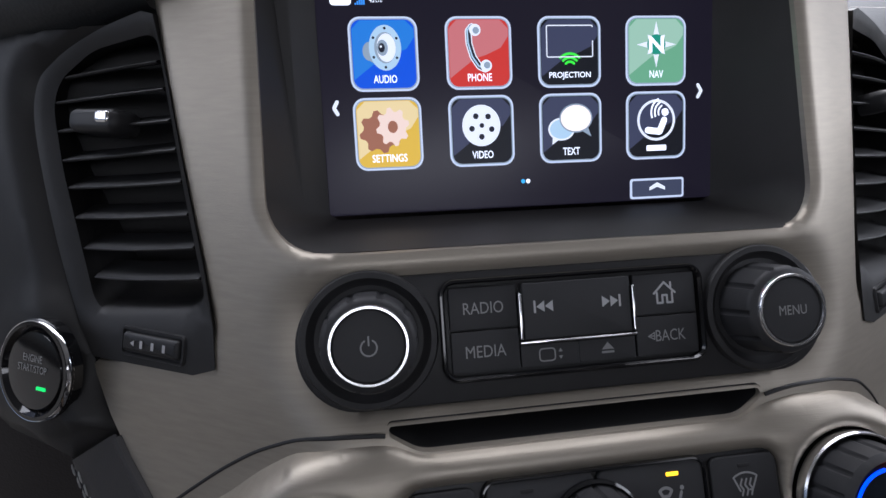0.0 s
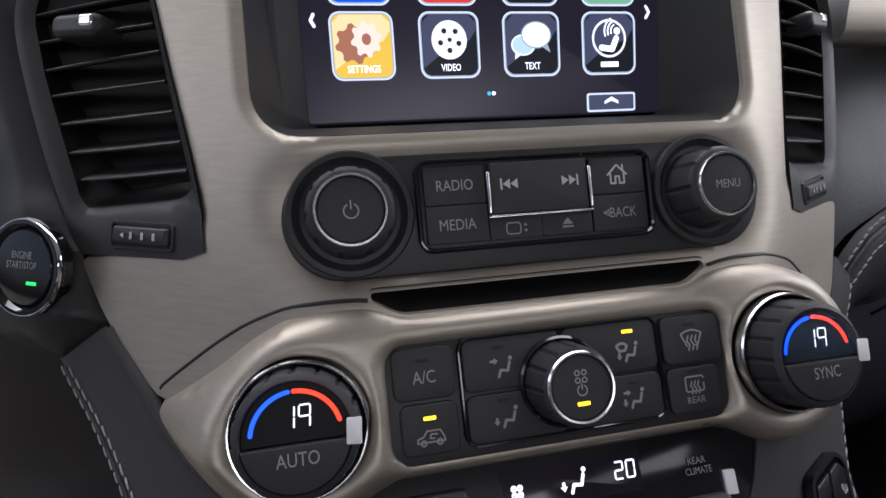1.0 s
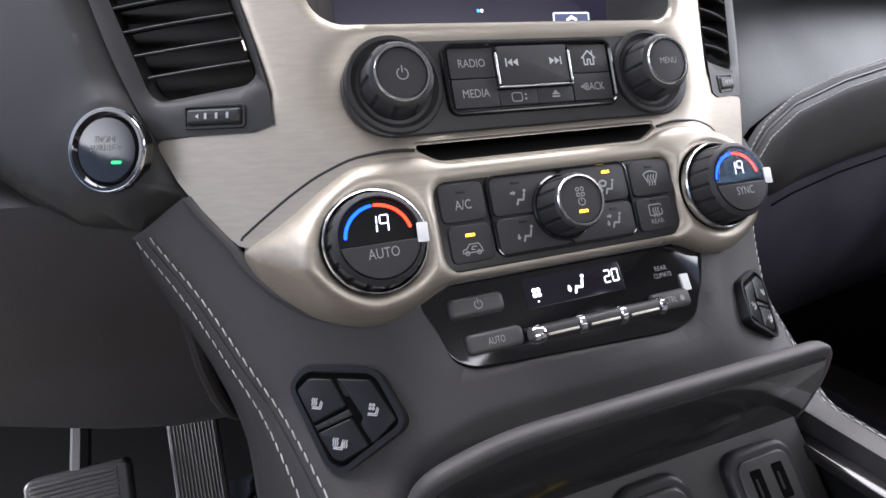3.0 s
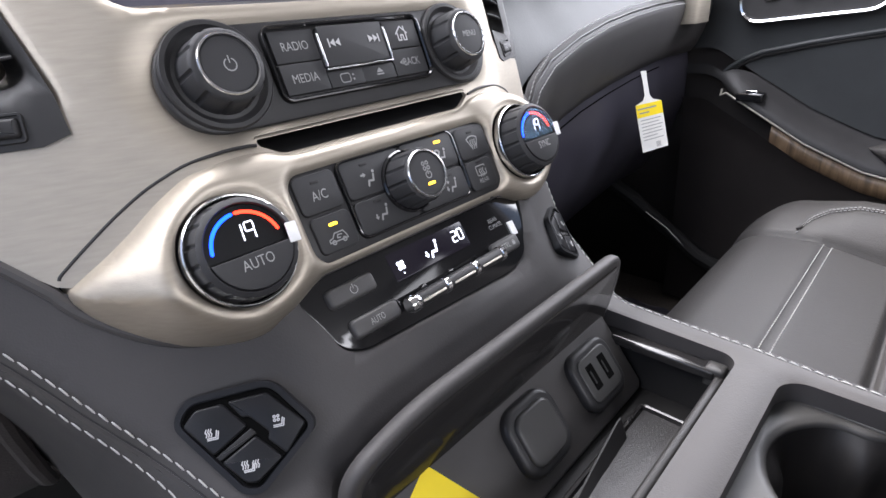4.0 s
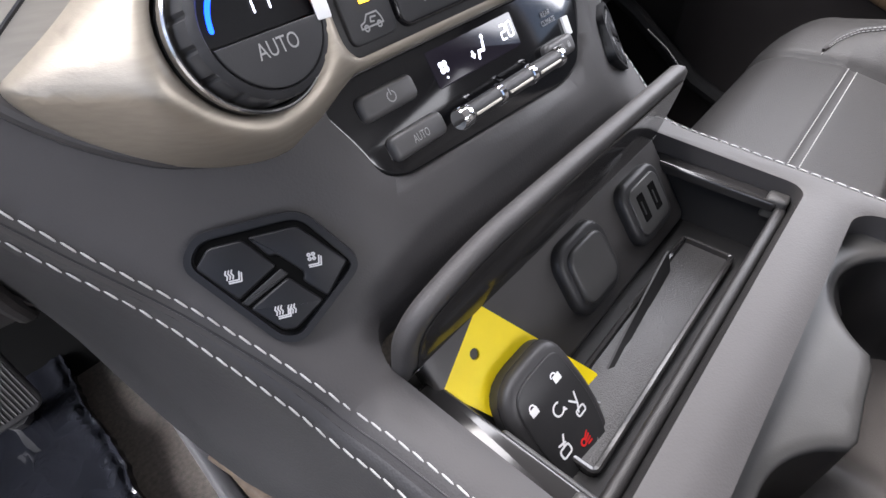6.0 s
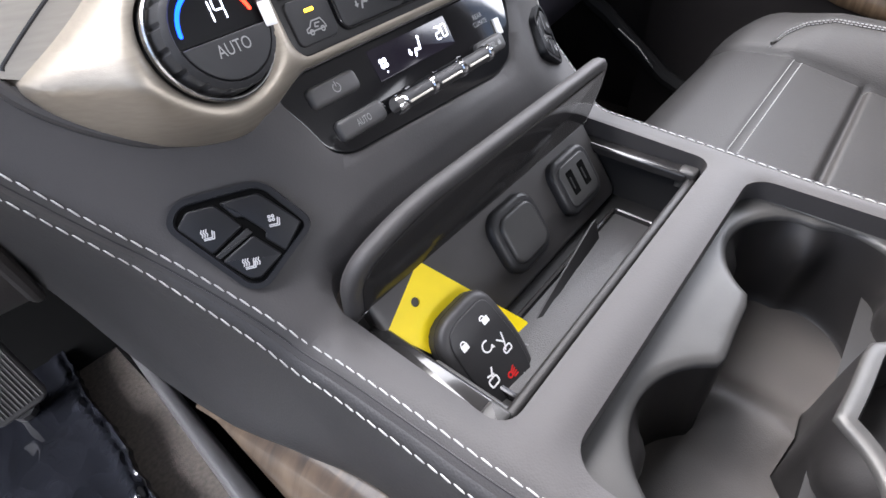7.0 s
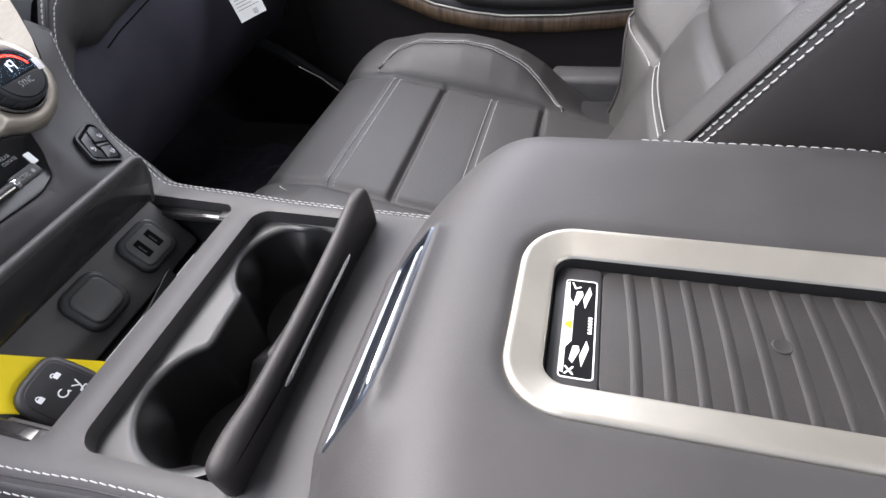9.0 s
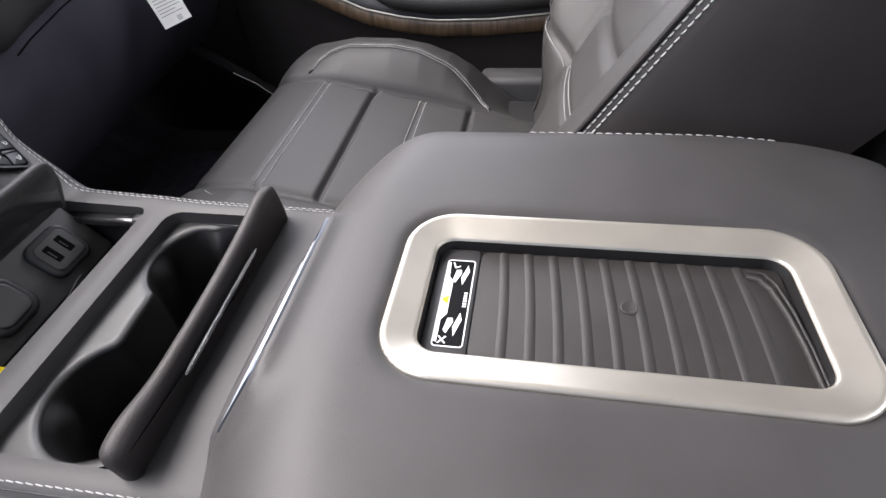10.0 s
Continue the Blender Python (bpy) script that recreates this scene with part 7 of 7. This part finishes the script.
def waist(x, v):
    """The outer side of the backrest draws in towards its foot."""
    return x if x < 0.45 else 0.45 + (x - 0.45) * (1 - 0.30 * (1 - smooth01(v / 0.24)))


bg_rows = []
for x in np.linspace(BW0, BW1, 110):
    bg_rows.append([BK @ Vector((waist(x, v), v, back_h(x, v) - 0.05 * smooth01((v - 0.56) / 0.10) ** 2)) for v in np.linspace(-0.06, BHT, 110)])
part("backrest", skin(bg_rows), M_SEAT, seat, angle=80)
for x, sgn in ((BW0, -1), (BW1, 1)):
    rows_ = []
    for v in np.linspace(-0.06, BHT, 40):
        h0 = back_h(x, v) - 0.05 * smooth01((v - 0.56) / 0.10) ** 2
        rows_.append([BK @ Vector((waist(x, v) + sgn * o, v, h0 - d)) for o, d in ((0, 0), (0.003, 0.003), (0.010, 0.016), (0.018, 0.05), (0.022, 0.10), (0.018, 0.16), (0.004, 0.19))])
    part("side_panel", skin(rows_), M_SEATSIDE, seat, "dark brown-black side panel", angle=80)
    for o, d in ((0.0036, 0.0046), (0.0064, 0.0094)):
        part("stitching", stitches([BK @ Vector((waist(x, v) + sgn * o, v, back_h(x, v) - d + 0.002)) for v in np.linspace(0.02, 0.58, 90)], 0.0052, 0.0014, 0.0008, ((sgn * 0.9, -0.5, 0.4),)), M_THREAD, seat, "white stitching")
    part("piping", tube([BK @ Vector((waist(x, v) + sgn * 0.001, v, back_h(x, v) + 0.0015)) for v in np.linspace(-0.04, 0.60, 60)], 0.0026, 8), M_SEATSIDE, seat, "corded piping")
for dv in (-0.0045, 0.0045):
    part("stitching", stitches([BK @ Vector((waist(x, 0.12), 0.122 + dv, back_h(x, 0.122 + dv) + 0.0008)) for x in np.linspace(BW0 + 0.04, OUT_SEAM, 60)], 0.0036, 0.0014, 0.0008, ((0, -0.8, 0.5),)), M_THREAD, seat, "pale stitching")
part("stitching", stitches([BK @ Vector((waist(x, 0.12), 0.112 + 0.02 * (x - OUT_SEAM), back_h(x, 0.112) + 0.0030)) for x in np.linspace(OUT_SEAM, BW1 - 0.02, 40)], 0.0036, 0.0014, 0.0008, ((0, -0.8, 0.5),)), M_THREAD, seat, "pale stitching")
part("rear_shell", box(0.222, 0.728, -0.90, -0.60, 0.30, 0.86, 0.05), M_SEATSIDE, seat, "dark seat back shell")
part("base", box(0.25, 0.70, -0.40, 0.06, 0.05, 0.27, 0.02), M_DARK, seat, "black seat base")
part("buckle_cover", box(0.740, 0.80, -0.36, -0.20, 0.20, 0.285, 0.012), M_GREYBUTTON, seat, "grey plastic side shield")

# ---- passenger door ----
door = thing("door_1", (0.87, 0.0, 0.05), "charcoal passenger door with wood strip and padded armrest", "door", kind="structure")
WOODY = [(0.30, 0.500), (0.24, 0.464), (0.185, 0.431), (0.130, 0.398), (0.045, 0.361), (-0.03, 0.345), (-0.10, 0.337), (-0.21, 0.338), (-0.32, 0.347), (-0.50, 0.369)]


def wood_z(y):
    return float(np.interp(-y, [-a for a, _ in WOODY], [b for _, b in WOODY]))


d_low, d_up, d_strip, d_ledge = [], [], [], []
for y in np.linspace(0.34, -0.75, 70):
    z = wood_z(y)
    d_low.append([(0.862, y, z - 0.016), (0.868, y, z - 0.030), (0.880, y, z - 0.06), (0.885, y, 0.16), (0.870, y, 0.05)])
    if y < 0.183:
        d_strip.append([(0.866, y, z - 0.019), (0.8580, y, z - 0.015), (0.8565, y, z), (0.8590, y, z + 0.015), (0.866, y, z + 0.019)])
    f = math.sqrt(max(0.0, min(1.0, (0.276 - y) / 0.05)))
    c = z + 0.030
    d_ledge.append([(0.872 - (0.872 - x_) * f, y, c + (z_ - 0.030) * (0.35 + 0.65 * f)) for x_, z_ in ((0.868, 0.020), (0.859, 0.018), (0.8535, 0.021), (0.8540, 0.028), (0.859, 0.037), (0.876, 0.056), (0.886, 0.062), (0.890, 0.068))])
    d_up.append([(0.886, y, z + 0.070), (0.888, y, z + 0.10), (0.884, y, max(z + 0.14, 0.60)), (0.868, y, 0.66), (0.872, y, 0.70), (0.900, y, 0.715), (0.95, y, 0.72)])
part("lower_panel", skin(d_low), M_SEATSIDE, door, "black lower panel", angle=70)
part("wood_strip", skin(d_strip), M_WOOD, door, "glossy burl wood strip", angle=60)
part("ledge", skin(d_ledge), M_PLASTIC, door, "charcoal ledge", angle=60)
part("upper_panel", skin(d_up), M_DASH, door, "charcoal upper panel", angle=60)
part("trim_line", tube([Vector((0.8640, 0.272, 0.500)), Vector((0.8520, 0.270, 0.492))] + [Vector((0.8560, y, wood_z(y) + 0.0180)) for y in np.linspace(0.262, -0.6, 60)], 0.0019, 8), M_SATIN, door, "thin silver line")
inset_line = [(0.280, 0.514), (0.267, 0.530), (0.245, 0.545), (0.218, 0.556), (0.15, 0.570), (0.065, 0.583), (-0.05, 0.594), (-0.20, 0.600), (-0.60, 0.604)]
part("inset_groove", tube([Vector((0.8835, y, z)) for y, z in inset_line], 0.0030, 8), M_DARK, door, "dark groove round the inset")
part("inset_lip", tube([Vector((0.8820, y + 0.003, z + 0.005)) for y, z in inset_line], 0.0045, 10), M_DASH, door)
pad_loops = []
for k in range(24):
    y = 0.045 - 0.42 * k / 23
    z = wood_z(y) + 0.055
    f = math.sin(min(k / 4, 1) * math.pi / 2)
    pad_loops.append([(0.868 + 0.040 * f * math.cos(a), y, z + 0.028 * f * math.sin(a)) for a in (2 * math.pi * q / 16 for q in range(16))])
pad_ = part("armrest_pad", rings(pad_loops, True, True), M_SEAT, door, "padded leather armrest", angle=80)
part("stitching", stitches([Vector((0.868 - 0.034, y, wood_z(y) + 0.072)) for y in np.linspace(0.02, -0.36, 60)], 0.0045, 0.0016, 0.0007), M_GREYTHREAD, pad_, "pale stitching")
sw = part("window_switch", box(0.846, 0.870, 0.200, 0.243, 0.484, 0.497, 0.003), M_GLOSSBLACK, door, "gloss black window switch")
part("rocker", box(0.850, 0.864, 0.210, 0.230, 0.496, 0.502, 0.002), M_CHROME, sw, "chrome rocker")
hb = plane_frame((0.869, 0.160, 0.652), (0, -1, 0.06), (0, 0, 1))
hand = part("handle_bezel", collar(rrect(0, 0, 0.210, 0.080, 0.034), [(0, -0.014), (0, 0.005), (0.002, 0.007), (0.005, 0.006), (0.008, -0.006)], hb), M_CHROME, door, "chrome handle surround")
part("bowl", slab(rrect(0, 0, 0.196, 0.066, 0.028), -0.004, -0.002, 0, hb), M_BLACK, hand, "black bowl")
part("lever", slab(rrect(0.018, 0.004, 0.100, 0.024, 0.010), -0.002, 0.010, 0.005, hb), M_CHROME, hand, "chrome inner handle")
part("lock_switch", slab(rrect(-0.058, 0.002, 0.022, 0.018, 0.003), -0.002, 0.004, 0.002, hb), M_BLACK, hand, "black lock switch")
# short chrome rod added to draw a glint on the sill
part("sill_glint", tube([Vector((0.848, 0.385, 0.245)), Vector((0.855, 0.34, 0.215)), Vector((0.860, 0.285, 0.165))], 0.0022, 8), M_CHROME, door, "chrome rod standing for a glint on the sill")
part("sill_trim", tube([Vector((0.86, 0.60, 0.36)), Vector((0.868, 0.42, 0.26)), Vector((0.872, 0.28, 0.16)), Vector((0.872, 0.10, 0.09))], 0.016, 10), M_DARK, door, "black sill trim")

# ---- floor, footwells ----
solid("floor", box(-0.95, 0.95, -1.7, 0.98, 0.0, 0.040, 0.002), M_CARPET, "dark brown-grey carpet floor", "floor", kind="structure")


def crinkle(x, y):
    """Sharp folds of loose film."""
    n1 = 1 - abs(noise.noise(Vector((x * 13, y * 8, 0.3)))) * 2
    n2 = 1 - abs(noise.noise(Vector((x * 30 + 2, y * 19, 4.1)))) * 2
    n3 = noise.noise(Vector((x * 55, y * 40, 9.0)))
    return 0.014 * n1 ** 3 + 0.009 * n2 * abs(n2) + 0.0018 * n3


rows_ = []
for i in range(220):
    y = 0.70 - 0.56 * i / 219
    fold = 0.5 + 0.5 * noise.noise(Vector((y * 34, 0.7, 2.0)))
    row = []
    for j in range(110):
        edge = 0.006 * noise.noise(Vector((y * 11, 0, 1))) + 0.003 * noise.noise(Vector((y * 60, 0, 5)))
        x = -0.222 - 0.060 * (0.66 - y) + edge - 0.40 * (j / 109) ** 1.6
        curl = 0.020 * fold * math.exp(-((j - 4) / 3.0) ** 2) + 0.006 * math.exp(-((j - 13) / 4.0) ** 2) * (0.5 + noise.noise(Vector((y * 50, 3.0, 1))))
        row.append((x, y, 0.047 + 0.008 * smooth01(j / 9) + curl + 0.12 * crinkle(x, y)))
    rows_.append(row)
solid("floor_mat", skin(rows_), M_FILM, "driver floor mat under crinkled clear plastic film", "floor mat")
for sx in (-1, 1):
    # driver's board is near-black for shade, passenger's is lightened for haze
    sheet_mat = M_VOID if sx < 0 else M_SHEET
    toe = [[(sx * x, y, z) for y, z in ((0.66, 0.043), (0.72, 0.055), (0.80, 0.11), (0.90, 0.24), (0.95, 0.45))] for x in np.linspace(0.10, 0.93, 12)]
    solid("toe_board", skin(toe), sheet_mat, "toe board under the dash, toned for footwell shade and haze", "toe board", kind="structure")
rows_ = []
for i in range(90):
    y = 0.90 - 0.66 * i / 89
    rows_.append([(x, y, 0.052 + 0.5 * crinkle(x + 3, y) + 0.26 * smooth01((y - 0.62) / 0.3)) for x in np.linspace(0.200, 0.80, 80)])
solid("floor_mat", skin(rows_), M_SHEET, "dark passenger floor mat under clear plastic film", "floor mat")
pedal = thing("accelerator_pedal", (-0.29, 0.66, 0.06), "ribbed black accelerator pedal", "pedal")
PD = plane_frame((-0.291, 0.640, 0.165), (1, 0.0, 0.02), (0.08, 0.45, 0.86))
part("plate", slab(rrect(0, 0, 0.066, 0.175, 0.014), -0.014, 0.0, 0.004, PD, back=True), M_PLASTIC, pedal)
for k in range(13):
    part("rib", slab(rrect(-0.0276 + 0.0046 * k, 0, 0.0022, 0.158, 0.0008), -0.001, 0.0022, 0.0008, PD), M_CUP, pedal)
part("arm", tube([PD @ Vector((0, 0.05, -0.01)), Vector((-0.29, 0.80, 0.32)), Vector((-0.29, 0.90, 0.45))], 0.012, 8), M_BLACK, pedal)
part("foot", tube([PD @ Vector((0, -0.08, -0.008)), Vector((-0.292, 0.640, 0.05))], 0.014, 10), M_BLACK, pedal)
brake = thing("brake_pedal", (-0.43, 0.66, 0.15), "ribbed black brake pedal with a thick rubber rim", "pedal")
BD = plane_frame((-0.4285, 0.612, 0.157), (1, 0.0, 0.0), (0.0, 0.42, 0.90))
part("plate", slab(rrect(0, 0, 0.120, 0.078, 0.010), -0.016, 0.0, 0.005, BD, back=True), M_BLACK, brake)
for k in range(11):
    part("rib", slab(rrect(-0.003, 0.030 - 0.0058 * k, 0.098, 0.0032, 0.0010), -0.001, 0.0024, 0.0009, BD), M_CUP, brake)
part("arm", tube([BD @ Vector((0, 0.03, -0.012)), Vector((-0.43, 0.78, 0.32)), Vector((-0.43, 0.90, 0.47))], 0.012, 8), M_BLACK, brake)

# ---- shell that closes the cabin ----
solid("wall_front", join(box(-0.95, 0.95, 0.96, 1.0, 0.0, 0.72, 0.002)), M_CARPET, "dark carpeted firewall", "wall", kind="structure")
solid("dash_top", join(box(-0.95, 0.95, 0.44, 1.0, 0.74, 0.80, 0.02)), M_DASH, "dark dash top under the windscreen", "dashboard", kind="structure")
solid("wall_left", box(-0.97, -0.93, -1.7, -0.10, 0.0, 0.55, 0.004), M_SEATSIDE, "dark lower wall on the driver's side", "wall", kind="structure")
solid("wall_right", box(0.93, 0.97, -1.7, 0.98, 0.0, 0.72, 0.004), M_SEATSIDE, "dark lower wall on the passenger's side", "wall", kind="structure")
solid("wall_back", box(-0.97, 0.97, -1.74, -1.70, 0.0, 1.31, 0.004), M_SEATSIDE, "dark rear wall", "wall", kind="structure")
# unseen opaque boxes added to shut out light behind the seats
solid("wall_rear_right", box(0.93, 0.97, -1.7, -0.34, 0.72, 1.31, 0.004), M_SEATSIDE, "unseen opaque rear wall on the passenger's side, added to block light", "wall", kind="structure")
solid("wall_rear_left", box(-0.97, -0.93, -1.7, -0.85, 0.55, 1.31, 0.004), M_SEATSIDE, "unseen opaque rear wall on the driver's side, added to block light", "wall", kind="structure")
# unseen; its pale grey is chosen to reflect sheen onto the console
solid("ceiling", box(-0.97, 0.97, -1.74, 0.25, 1.31, 1.35, 0.01), M_ROOF, "pale grey headliner", "ceiling", kind="structure")
solid("ground", box(-60, 60, -60, 60, -0.52, -0.50, 0.001), M_GROUND, "grey concrete ground outside", "ground", kind="structure")
